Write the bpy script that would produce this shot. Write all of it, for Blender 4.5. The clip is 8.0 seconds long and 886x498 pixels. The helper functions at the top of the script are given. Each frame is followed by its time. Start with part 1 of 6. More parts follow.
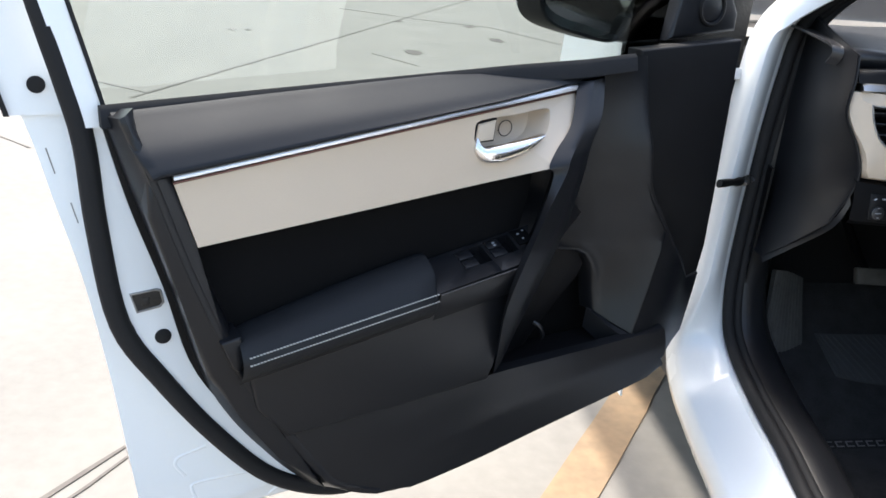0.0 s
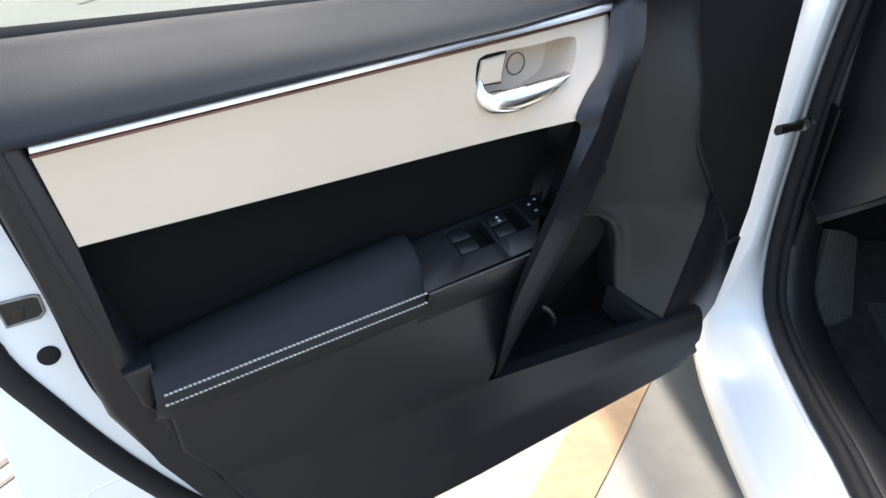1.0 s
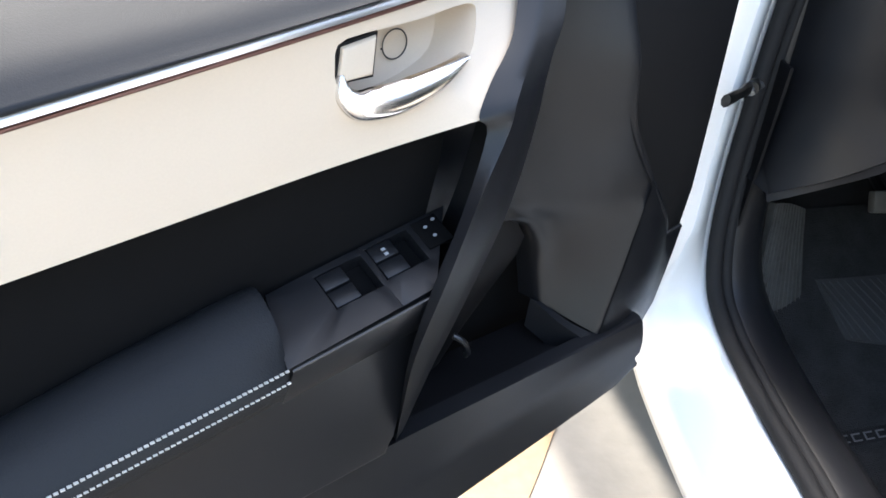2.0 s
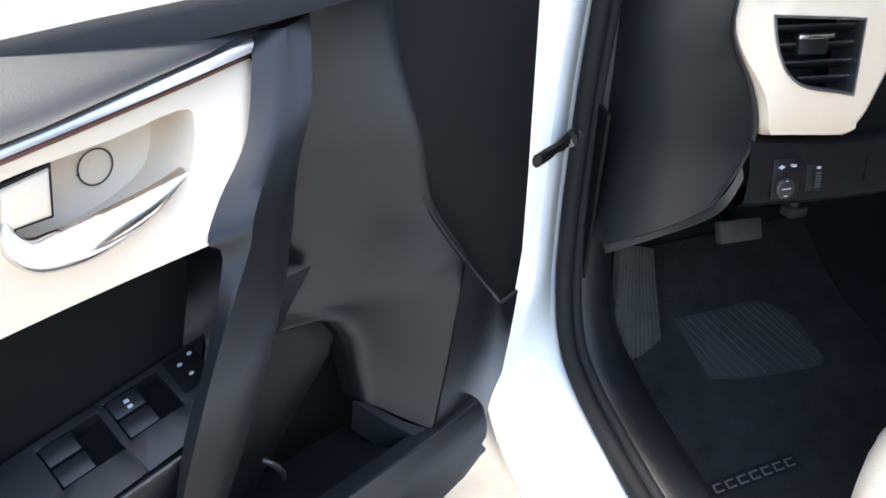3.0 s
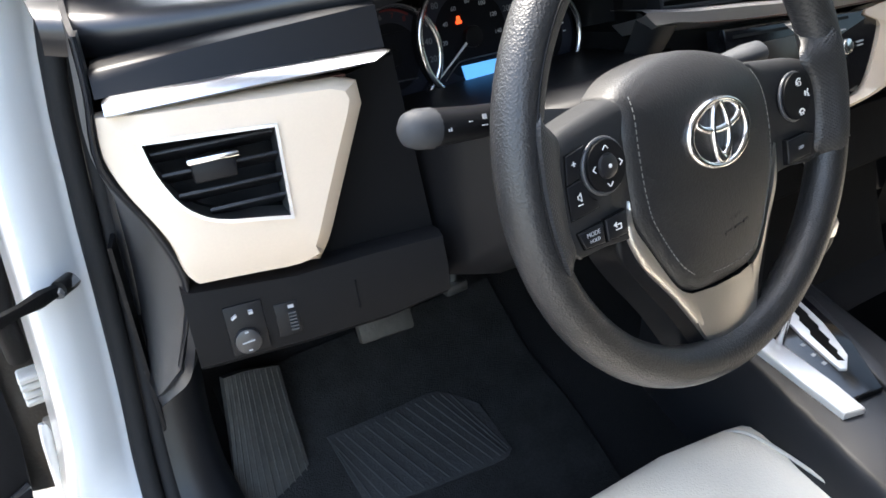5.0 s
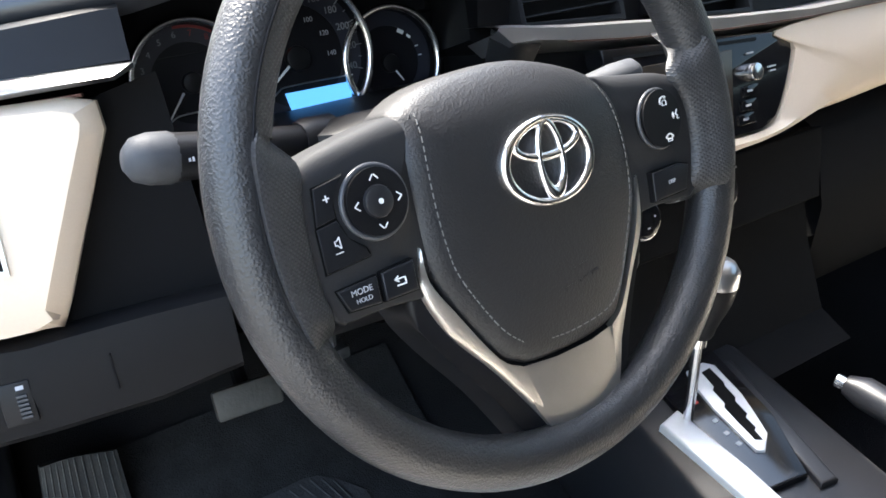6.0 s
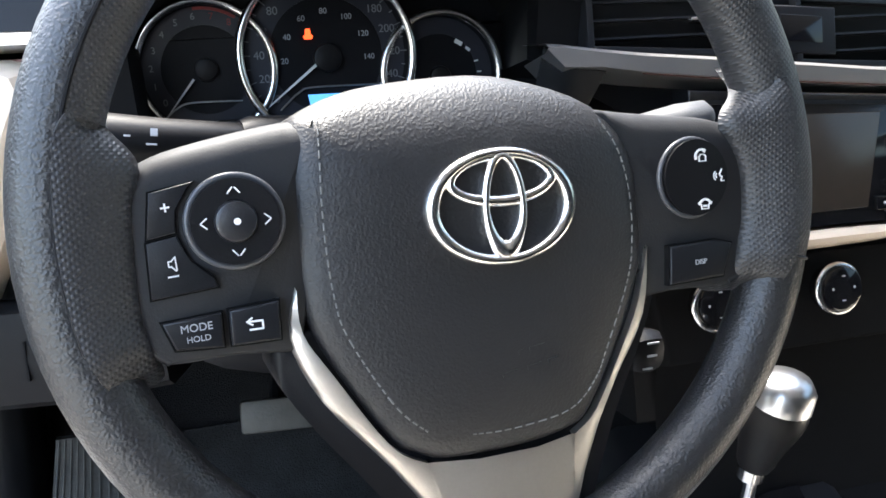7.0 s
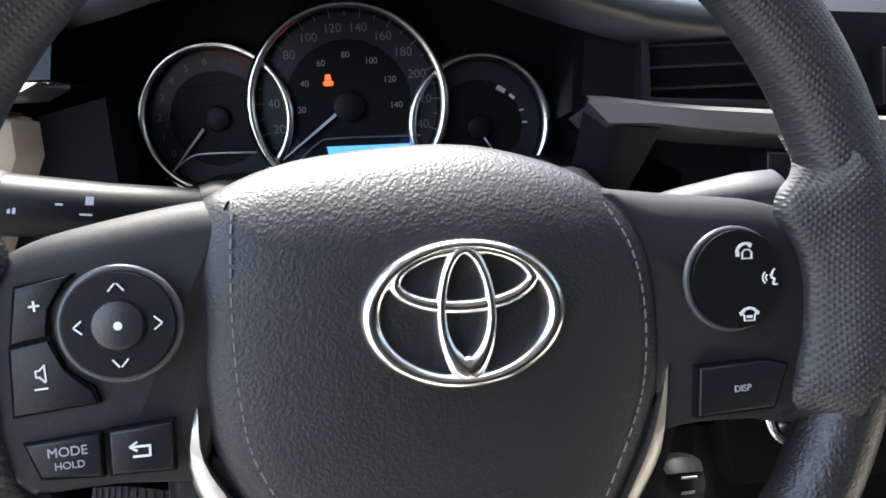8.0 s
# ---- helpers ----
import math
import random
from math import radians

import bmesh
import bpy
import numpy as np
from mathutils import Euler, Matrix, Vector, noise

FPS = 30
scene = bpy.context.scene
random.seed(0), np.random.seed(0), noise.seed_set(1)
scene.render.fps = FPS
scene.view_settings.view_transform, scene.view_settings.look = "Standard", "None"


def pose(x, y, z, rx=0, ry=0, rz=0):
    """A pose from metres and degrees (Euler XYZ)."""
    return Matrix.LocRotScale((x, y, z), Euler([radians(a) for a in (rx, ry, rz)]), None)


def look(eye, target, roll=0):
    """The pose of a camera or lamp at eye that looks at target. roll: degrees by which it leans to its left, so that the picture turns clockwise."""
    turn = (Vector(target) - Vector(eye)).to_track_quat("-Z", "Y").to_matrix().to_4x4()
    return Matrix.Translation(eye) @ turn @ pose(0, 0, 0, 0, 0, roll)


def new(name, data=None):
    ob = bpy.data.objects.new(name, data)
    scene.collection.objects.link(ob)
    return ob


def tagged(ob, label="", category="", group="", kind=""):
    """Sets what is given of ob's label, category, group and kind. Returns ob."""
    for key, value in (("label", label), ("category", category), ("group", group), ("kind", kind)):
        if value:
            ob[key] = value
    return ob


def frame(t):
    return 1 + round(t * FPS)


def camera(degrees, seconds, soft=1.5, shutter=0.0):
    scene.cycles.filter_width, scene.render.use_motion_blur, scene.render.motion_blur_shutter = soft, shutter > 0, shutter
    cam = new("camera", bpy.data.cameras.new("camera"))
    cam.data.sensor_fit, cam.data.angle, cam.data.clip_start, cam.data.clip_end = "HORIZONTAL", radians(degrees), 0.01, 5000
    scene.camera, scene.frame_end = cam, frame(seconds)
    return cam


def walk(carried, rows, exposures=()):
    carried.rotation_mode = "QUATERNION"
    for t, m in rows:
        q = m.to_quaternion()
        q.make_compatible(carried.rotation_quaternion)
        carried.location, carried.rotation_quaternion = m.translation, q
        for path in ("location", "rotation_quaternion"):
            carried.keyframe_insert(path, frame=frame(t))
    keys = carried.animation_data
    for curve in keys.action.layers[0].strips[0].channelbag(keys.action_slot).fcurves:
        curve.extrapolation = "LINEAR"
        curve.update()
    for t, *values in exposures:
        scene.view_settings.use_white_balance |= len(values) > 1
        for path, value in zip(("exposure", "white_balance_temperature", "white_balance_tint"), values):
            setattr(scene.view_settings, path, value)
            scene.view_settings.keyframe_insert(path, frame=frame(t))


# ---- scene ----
cam = camera(58.0, 8.0, soft=1.6)
PATH = [
    (0, (-1.537, -0.888, 1.184), (-1.236, 0.93, 0.407), 4.5),
    (0.5, (-1.526, -0.756, 1.165), (-1.215, 1.023, 0.304), 4.6),
    (1, (-1.504, -0.602, 1.139), (-1.152, 1.11, 0.166), 5.5),
    (1.2, (-1.492, -0.547, 1.132), (-1.11, 1.133, 0.117), 5.6),
    (2.3, (-1.386, -0.338, 1.111), (-0.801, 1.227, 0.012), 5.1),
    (2.5, (-1.359, -0.319, 1.114), (-0.745, 1.242, 0.025), 4.1),
    (3, (-1.279, -0.318, 1.132), (-0.542, 1.236, 0.11), 2.7),
    (3.5, (-1.16, -0.334, 1.162), (-0.332, 1.206, 0.192), -0.0),
    (4, (-0.999, -0.335, 1.175), (-0.222, 1.234, 0.209), -1.6),
    (4.5, (-0.9, -0.336, 1.172), (-0.116, 1.221, 0.192), -3.7),
    (5, (-0.803, -0.328, 1.154), (0.085, 1.163, 0.159), -3.9),
    (5.2, (-0.767, -0.325, 1.148), (0.176, 1.132, 0.153), -3.8),
    (6.3, (-0.579, -0.299, 1.061), (0.319, 1.298, 0.259), -3.6),
    (6.5, (-0.544, -0.295, 1.053), (0.256, 1.365, 0.276), -2.5),
    (7, (-0.466, -0.284, 1.047), (0.032, 1.491, 0.272), -0.8),
    (7.5, (-0.419, -0.264, 1.039), (-0.111, 1.554, 0.264), -0.6),
    (8, (-0.382, -0.221, 1.047), (-0.198, 1.64, 0.338), -2.1),
]
walk(cam, [(t, look(eye, target, roll)) for t, eye, target, roll in PATH],
     [(0, 1.80, 6500, 10), (1.0, 2.24, 6550, 10), (2.5, 2.78, 6600, 10), (3.5, 3.0, 6450, 10), (4.5, 3.02, 6500, 10), (5.2, 3.10, 6550, 10), (6.5, 3.52, 6300, 10), (7.2, 3.55, 6350, 10), (8, 3.28, 6350, 10)])

# ---- world and light ----
world = bpy.data.worlds.new("world")
scene.world = world
world.use_nodes = True
wn = world.node_tree
sky = wn.nodes.new("ShaderNodeTexSky")
sky.sky_type, sky.sun_disc = "NISHITA", False
sky.sun_elevation, sky.sun_rotation = radians(59.8), radians(-14.0)
sky.air_density, sky.dust_density, sky.ozone_density = 1.5, 4.0, 1.0
wn.nodes["Background"].inputs["Strength"].default_value = 0.15
wn.links.new(sky.outputs["Color"], wn.nodes["Background"].inputs["Color"])
sun = new("sun", bpy.data.lights.new("sun", "SUN"))
sun.data.energy, sun.data.angle, sun.data.color = 2.1, radians(12), (1.0, 0.95, 0.88)
sun.matrix_world = look((-1.2, 4.8, 8.5), (0, 0, 0))


# ---- materials ----
def material(name, color, rough=0.5, metal=0.0, bump=0.0, scale=200.0, kind="noise", vary=0.12, coat=0.0, coat_rough=0.06, large=6.0, spec=0.5, distance=0.002):
    """A surface with grain and relief at a small scale and tone changes at a large one."""
    m = bpy.data.materials.new(name)
    m.use_nodes = True
    nt = m.node_tree
    b = nt.nodes["Principled BSDF"]
    b.inputs["Roughness"].default_value = rough
    b.inputs["Metallic"].default_value = metal
    b.inputs["Coat Weight"].default_value = coat
    b.inputs["Coat Roughness"].default_value = coat_rough
    b.inputs["Specular IOR Level"].default_value = spec
    tc = nt.nodes.new("ShaderNodeTexCoord")
    big = nt.nodes.new("ShaderNodeTexNoise")
    big.inputs["Scale"].default_value, big.inputs["Detail"].default_value = large, 5.0
    nt.links.new(tc.outputs["Object"], big.inputs["Vector"])
    fine = nt.nodes.new("ShaderNodeTexNoise")
    fine.inputs["Scale"].default_value, fine.inputs["Detail"].default_value = scale * 0.6, 3.0
    nt.links.new(tc.outputs["Object"], fine.inputs["Vector"])
    mix = nt.nodes.new("ShaderNodeMath")
    mix.operation = "MULTIPLY_ADD"
    nt.links.new(big.outputs["Fac"], mix.inputs[0])
    mix.inputs[1].default_value = 0.65
    half = nt.nodes.new("ShaderNodeMath")
    half.operation = "MULTIPLY"
    half.inputs[1].default_value = 0.35
    nt.links.new(fine.outputs["Fac"], half.inputs[0])
    nt.links.new(half.outputs[0], mix.inputs[2])
    ramp = nt.nodes.new("ShaderNodeValToRGB")
    lo, hi = [c * (1 - vary) for c in color], [min(1, c * (1 + vary)) for c in color]
    ramp.color_ramp.elements[0].position, ramp.color_ramp.elements[1].position = 0.3, 0.7
    ramp.color_ramp.elements[0].color, ramp.color_ramp.elements[1].color = (*lo, 1), (*hi, 1)
    nt.links.new(mix.outputs[0], ramp.inputs["Fac"])
    nt.links.new(ramp.outputs["Color"], b.inputs["Base Color"])
    rr = nt.nodes.new("ShaderNodeMapRange")
    rr.inputs["To Min"].default_value, rr.inputs["To Max"].default_value = max(0.02, rough - 0.08), min(1, rough + 0.08)
    nt.links.new(big.outputs["Fac"], rr.inputs["Value"])
    if metal < 0.9:
        nt.links.new(rr.outputs["Result"], b.inputs["Roughness"])
    if bump:
        if kind == "leather":
            g = nt.nodes.new("ShaderNodeTexVoronoi")
            g.feature = "SMOOTH_F1"
            g.inputs["Smoothness"].default_value = 0.35
            g.inputs["Scale"].default_value = scale
            warp = nt.nodes.new("ShaderNodeMixRGB")
            warp.blend_type = "ADD"
            warp.inputs["Fac"].default_value = 0.0025
            nt.links.new(tc.outputs["Object"], warp.inputs["Color1"])
            nt.links.new(fine.outputs["Color"], warp.inputs["Color2"])
            nt.links.new(warp.outputs["Color"], g.inputs["Vector"])
            cl = nt.nodes.new("ShaderNodeMapRange")
            for key, v in (("From Min", 0.1), ("From Max", 0.7), ("To Min", 1.0), ("To Max", 0.0)):
                cl.inputs[key].default_value = v
            nt.links.new(g.outputs["Distance"], cl.inputs["Value"])
            src = cl.outputs["Result"]
        elif kind == "dots":
            g = nt.nodes.new("ShaderNodeTexVoronoi")
            g.inputs["Scale"].default_value, g.inputs["Randomness"].default_value = scale, 0.0
            mp = nt.nodes.new("ShaderNodeMapping")
            mp.inputs["Rotation"].default_value = (0, 0, radians(45))
            g.voronoi_dimensions = "2D"
            nt.links.new(tc.outputs["Object"], mp.inputs["Vector"])
            nt.links.new(mp.outputs["Vector"], g.inputs["Vector"])
            dome = nt.nodes.new("ShaderNodeMapRange")
            for key, v in (("From Min", 0.12), ("From Max", 0.42), ("To Min", 1.0), ("To Max", 0.0)):
                dome.inputs[key].default_value = v
            nt.links.new(g.outputs["Distance"], dome.inputs["Value"])
            src = dome.outputs["Result"]
        elif kind == "ribs":
            g = nt.nodes.new("ShaderNodeTexWave")
            g.inputs["Scale"].default_value, g.inputs["Distortion"].default_value = scale, 0.4
            nt.links.new(tc.outputs["Object"], g.inputs["Vector"])
            src = g.outputs["Fac"]
        else:
            g = nt.nodes.new("ShaderNodeTexNoise")
            g.inputs["Scale"].default_value, g.inputs["Detail"].default_value = scale, 4.0
            nt.links.new(tc.outputs["Object"], g.inputs["Vector"])
            src = g.outputs["Fac"]
        bp = nt.nodes.new("ShaderNodeBump")
        bp.inputs["Strength"].default_value, bp.inputs["Distance"].default_value = bump, distance
        nt.links.new(src, bp.inputs["Height"])
        nt.links.new(bp.outputs["Normal"], b.inputs["Normal"])
    return m


def glass(name, tint=(0.60, 0.64, 0.63), rough=0.0):
    m = bpy.data.materials.new(name)
    m.use_nodes = True
    nt = m.node_tree
    nt.nodes.remove(nt.nodes["Principled BSDF"])
    tr, gl, mx, fr = (nt.nodes.new("ShaderNode" + k) for k in ("BsdfTransparent", "BsdfGlossy", "MixShader", "Fresnel"))
    tr.inputs["Color"].default_value = (*tint, 1)
    gl.inputs["Roughness"].default_value = rough
    fr.inputs["IOR"].default_value = 1.5
    nt.links.new(fr.outputs[0], mx.inputs[0])
    nt.links.new(tr.outputs[0], mx.inputs[1])
    nt.links.new(gl.outputs[0], mx.inputs[2])
    nt.links.new(mx.outputs[0], nt.nodes["Material Output"].inputs["Surface"])
    return m


def glowing(name, color, strength):
    m = bpy.data.materials.new(name)
    m.use_nodes = True
    b = m.node_tree.nodes["Principled BSDF"]
    b.inputs["Base Color"].default_value = (*color, 1)
    b.inputs["Emission Color"].default_value = (*color, 1)
    b.inputs["Emission Strength"].default_value = strength
    return m


PAINT = material("white_car_paint", (0.80, 0.83, 0.85), 0.25, vary=0.02, coat=0.8, large=3, bump=0.02, scale=900)
PLASTIC = material("charcoal_grained_plastic", (0.009, 0.0095, 0.0115), 0.36, bump=0.18, scale=1400, vary=0.10, spec=0.32, distance=0.0006)
PLASTIC_SOFT = material("charcoal_soft_plastic", (0.0095, 0.010, 0.0125), 0.40, bump=0.22, scale=1000, vary=0.12, coat=0.35, coat_rough=0.32, distance=0.0006)
DOOR_PAD = material("soft_door_pad", (0.0125, 0.0142, 0.018), 0.6, bump=0.25, scale=900, vary=0.10, distance=0.0006, spec=0.22)
PLASTIC_DARK = material("black_plastic", (0.006, 0.006, 0.007), 0.45, bump=0.15, scale=1300, vary=0.15, spec=0.2, distance=0.0005)
PANEL_BLACK = material("matt_black_panel", (0.008, 0.008, 0.009), 0.6, bump=0.25, scale=1300, vary=0.15, spec=0.22, distance=0.0005)
FASCIA = material("charcoal_fascia_plastic", (0.0065, 0.0065, 0.0072), 0.5, bump=0.2, scale=1300, vary=0.12, spec=0.10, distance=0.0005)
# door cloth, also the flat black for shaded gaps and the dark footwell
CLOTH_AND_SHADE = material("black_cloth_and_shade", (0.006, 0.006, 0.0065), 0.85, bump=0.4, scale=1500, vary=0.2, spec=0.06, distance=0.0005)
LEATHER_BLACK = material("black_stitched_leatherette", (0.009, 0.010, 0.012), 0.58, spec=0.28, bump=0.35, scale=650, kind="leather", vary=0.12, distance=0.0005)
LEATHER_RIM = material("black_grained_wheel_leather", (0.0135, 0.0135, 0.0145), 0.42, bump=0.42, scale=600, kind="leather", vary=0.12, coat=0.25, coat_rough=0.34, distance=0.0008)
LEATHER_PAD = material("black_airbag_leatherette", (0.0105, 0.0104, 0.0114), 0.50, bump=0.27, scale=640, kind="leather", vary=0.10, coat=0.12, coat_rough=0.42, distance=0.0007)
SPOKE = material("matt_black_spoke_plastic", (0.0185, 0.019, 0.0208), 0.60, bump=0.22, scale=1000, vary=0.10, spec=0.28, distance=0.0005)
GRIP = material("black_dimpled_grip", (0.020, 0.0205, 0.0225), 0.44, bump=0.5, scale=480, kind="dots", vary=0.08, coat=0.1, coat_rough=0.35, distance=0.0007)
BEIGE = material("beige_soft_trim", (0.56, 0.465, 0.365), 0.5, bump=0.15, scale=900, vary=0.04, distance=0.0005)
BEIGE_LEATHER = material("beige_seat_leatherette", (0.70, 0.645, 0.55), 0.5, bump=0.3, scale=500, kind="leather", vary=0.05, distance=0.0006)
STALK = material("grey_stalk_plastic", (0.040, 0.042, 0.046), 0.6, bump=0.1, scale=900, spec=0.3)
CHROME = material("chrome", (0.82, 0.80, 0.79), 0.20, 1.0, vary=0.03)
SILVER = material("satin_silver_trim", (0.55, 0.56, 0.58), 0.30, 1.0, bump=0.05, scale=900, vary=0.05)
# silver whose pale base colour carries the sky's gleam on shift gate and rail
SILVER_GLEAM = material("silver_with_gleam", (0.62, 0.63, 0.65), 0.38, 0.45, bump=0.05, scale=900, vary=0.04)
STRIP_METAL = material("bright_brushed_trim", (0.60, 0.58, 0.58), 0.30, 0.9, bump=0.04, scale=1200, vary=0.03)
SILVER_WARM = material("satin_spoke_metal", (0.56, 0.54, 0.51), 0.42, 1.0, bump=0.05, scale=900, vary=0.05)
GLOSS = material("piano_black", (0.006, 0.006, 0.007), 0.10, vary=0.1)
RUBBER = material("black_rubber_seal", (0.011, 0.011, 0.012), 0.75, bump=0.2, scale=800, vary=0.15, spec=0.3)
CARPET = material("black_carpet", (0.011, 0.011, 0.012), 0.95, bump=0.9, scale=700, vary=0.35, distance=0.003, spec=0.2)
MAT = material("charcoal_floor_mat", (0.017, 0.0175, 0.0185), 0.9, bump=0.9, scale=500, vary=0.5, large=30, distance=0.002, spec=0.2)
HEEL = material("ribbed_rubber_heel_pad", (0.022, 0.023, 0.025), 0.75, bump=0.5, scale=300, vary=0.3, large=25, distance=0.002)
FOOTREST = material("worn_footrest_rubber", (0.042, 0.042, 0.041), 0.85, bump=0.4, scale=260, vary=0.45, large=22, distance=0.001)
PEDAL = material("brushed_pedal_metal", (0.070, 0.067, 0.061), 0.6, 0.15, bump=0.4, scale=120, vary=0.35)
COPPER = material("copper_pinstripe", (0.13, 0.060, 0.048), 0.35, 0.4)
WHITE_MARK = material("white_printed_mark", (0.75, 0.75, 0.75), 0.6, vary=0.03)
TAG_GREY = material("grey_woven_tag_thread", (0.085, 0.085, 0.088), 0.8, bump=0.3, scale=900)
GREY_MARK = material("grey_printed_mark", (0.34, 0.35, 0.37), 0.6, vary=0.05)
RED_DIM = material("dim_red_print", (0.16, 0.012, 0.010), 0.6, vary=0.05)
RED_MARK = material("red_printed_mark", (0.55, 0.05, 0.03), 0.5, vary=0.05)
THREAD = material("pale_grey_thread", (0.50, 0.49, 0.46), 0.8, bump=0.5, scale=2500, vary=0.15)
THREAD_MID = material("grey_thread", (0.15, 0.15, 0.145), 0.8, vary=0.15)
DIAL = material("dark_dial_face", (0.006, 0.006, 0.008), 0.5, vary=0.2, spec=0.15)
DIAL_MARK = material("dim_dial_print", (0.17, 0.175, 0.19), 0.6, vary=0.05)
RING_GREY = material("dark_satin_plastic", (0.06, 0.062, 0.068), 0.3, vary=0.08)
DIAL_BLUE = material("dark_blue_dial_band", (0.007, 0.009, 0.018), 0.5, vary=0.15)
# cloth of the unseen roof, its tone raised to bounce light onto the wheel
BOUNCE_LINER = material("pale_bounce_cloth", (0.34, 0.335, 0.325), 0.9, bump=0.5, scale=900, vary=0.05)
GREASE = material("greasy_black_steel", (0.012, 0.012, 0.012), 0.35, 0.2, bump=0.4, scale=200, vary=0.4)
STEEL = material("greasy_steel", (0.25, 0.25, 0.25), 0.4, 0.9, bump=0.3, scale=300, vary=0.3)
LINER = material("white_plastic_plug", (0.75, 0.75, 0.73), 0.5, vary=0.05)
STRIPE = material("worn_yellow_paint", (0.215, 0.145, 0.082), 0.75, bump=0.4, scale=60, vary=0.25, large=14)
CONCRETE = material("pale_concrete", (0.178, 0.169, 0.152), 0.85, bump=0.35, scale=45, vary=0.16, large=1.7)
JOINT = material("dirty_joint", (0.10, 0.09, 0.08), 0.95, bump=0.5, scale=80, vary=0.3)
GLASS = glass("clear_glass", (0.74, 0.78, 0.77))
SCREEN_GLASS = glass("windscreen_glass", (0.88, 0.91, 0.90))
TINTED = glass("tinted_glass", (0.22, 0.24, 0.24))
MIRROR = material("mirror_glass", (0.85, 0.87, 0.88), 0.02, 1.0, vary=0.01)
LCD = glowing("blue_backlit_display", (0.10, 0.36, 0.85), 0.16)
LAMP = glowing("orange_warning_light", (1.0, 0.085, 0.018), 0.30)
SCREEN = material("dark_screen_glass", (0.035, 0.028, 0.022), 0.18, vary=0.1)


# ---- building helpers ----
def frame_matrix(o, u, v, n):
    return Matrix(((u[0], v[0], n[0], o[0]), (u[1], v[1], n[1], o[1]), (u[2], v[2], n[2], o[2]), (0, 0, 0, 1)))


def thing(name, label, category, m=None, group="", kind=""):
    ob = new(name)
    ob.matrix_world = m or Matrix.Identity(4)
    return tagged(ob, label, category, group, kind)


def part(name, bm, mat, parent=None, label="", smooth=40, m=None):
    me = bpy.data.meshes.new(name)
    bmesh.ops.recalc_face_normals(bm, faces=bm.faces)
    bm.to_mesh(me)
    bm.free()
    me.materials.append(mat)
    if smooth:
        me.polygons.foreach_set("use_smooth", [True] * len(me.polygons))
        me.set_sharp_from_angle(angle=radians(smooth))
    ob = new(name, me)
    if parent:
        ob.parent = parent
    if m is not None:
        ob.matrix_local = m
    if label:
        ob["label"] = label
    return ob


def box(x0, x1, y0, y1, z0, z1, r=0.0, seg=2, bm=None):
    own = bm or bmesh.new()
    q = [own.verts.new(p) for p in ((x0, y0, z0), (x1, y0, z0), (x1, y1, z0), (x0, y1, z0), (x0, y0, z1), (x1, y0, z1), (x1, y1, z1), (x0, y1, z1))]
    for f in ((3, 2, 1, 0), (4, 5, 6, 7), (0, 1, 5, 4), (1, 2, 6, 5), (2, 3, 7, 6), (3, 0, 4, 7)):
        own.faces.new([q[i] for i in f])
    if r:
        bmesh.ops.bevel(own, geom=own.edges[:], offset=r, segments=seg, profile=0.5, affect="EDGES", clamp_overlap=True)
    return own


def spline(pts, n=6, closed=False):
    """Points along a smooth curve through the given ones."""
    p = [Vector(q) for q in pts]
    k = len(p)
    out = []
    for i in range(k if closed else k - 1):
        a, b, c, d = (p[(i + j) % k] if closed else p[min(max(i + j, 0), k - 1)] for j in (-1, 0, 1, 2))
        for s in range(n):
            t = s / n
            out.append(0.5 * (2 * b + (c - a) * t + (2 * a - 5 * b + 4 * c - d) * t * t + (3 * b - a - 3 * c + d) * t**3))
    if not closed:
        out.append(p[-1])
    return out


def prism(outline, h0, h1, r=0.0, seg=3, bm=None, back=True):
    """An outline in the local plane raised from h0 to h1, its upper edges rounded."""
    own = bm or bmesh.new()
    lo = [own.verts.new((p[0], p[1], h0)) for p in outline]
    hi = [own.verts.new((p[0], p[1], h1)) for p in outline]
    top = own.faces.new(hi)
    if back:
        own.faces.new(lo[::-1])
    k = len(lo)
    for i in range(k):
        own.faces.new((lo[i], lo[(i + 1) % k], hi[(i + 1) % k], hi[i]))
    if r:
        bmesh.ops.bevel(own, geom=list(top.edges), offset=r, segments=seg, profile=0.5, affect="EDGES", clamp_overlap=True)
    return own


def ring_prism(outer, inner, h0, h1, r=0.0, bm=None):
    """A raised band between two outlines of the same number of points."""
    own = bm or bmesh.new()
    k = len(outer)
    rows = [[own.verts.new((p[0], p[1], h)) for p in line] for line, h in ((outer, h0), (outer, h1), (inner, h1), (inner, h0))]
    for a, b in ((0, 1), (1, 2), (2, 3), (3, 0)):
        for i in range(k):
            own.faces.new((rows[a][i], rows[a][(i + 1) % k], rows[b][(i + 1) % k], rows[b][i]))
    if r:
        edges = [e for e in own.edges if abs(e.verts[0].co.z - h1) < 1e-6 and abs(e.verts[1].co.z - h1) < 1e-6 and not (
            (e.verts[0] in rows[1]) != (e.verts[1] in rows[1]))]
        bmesh.ops.bevel(own, geom=edges, offset=r, segments=2, profile=0.5, affect="EDGES", clamp_overlap=True)
    return own


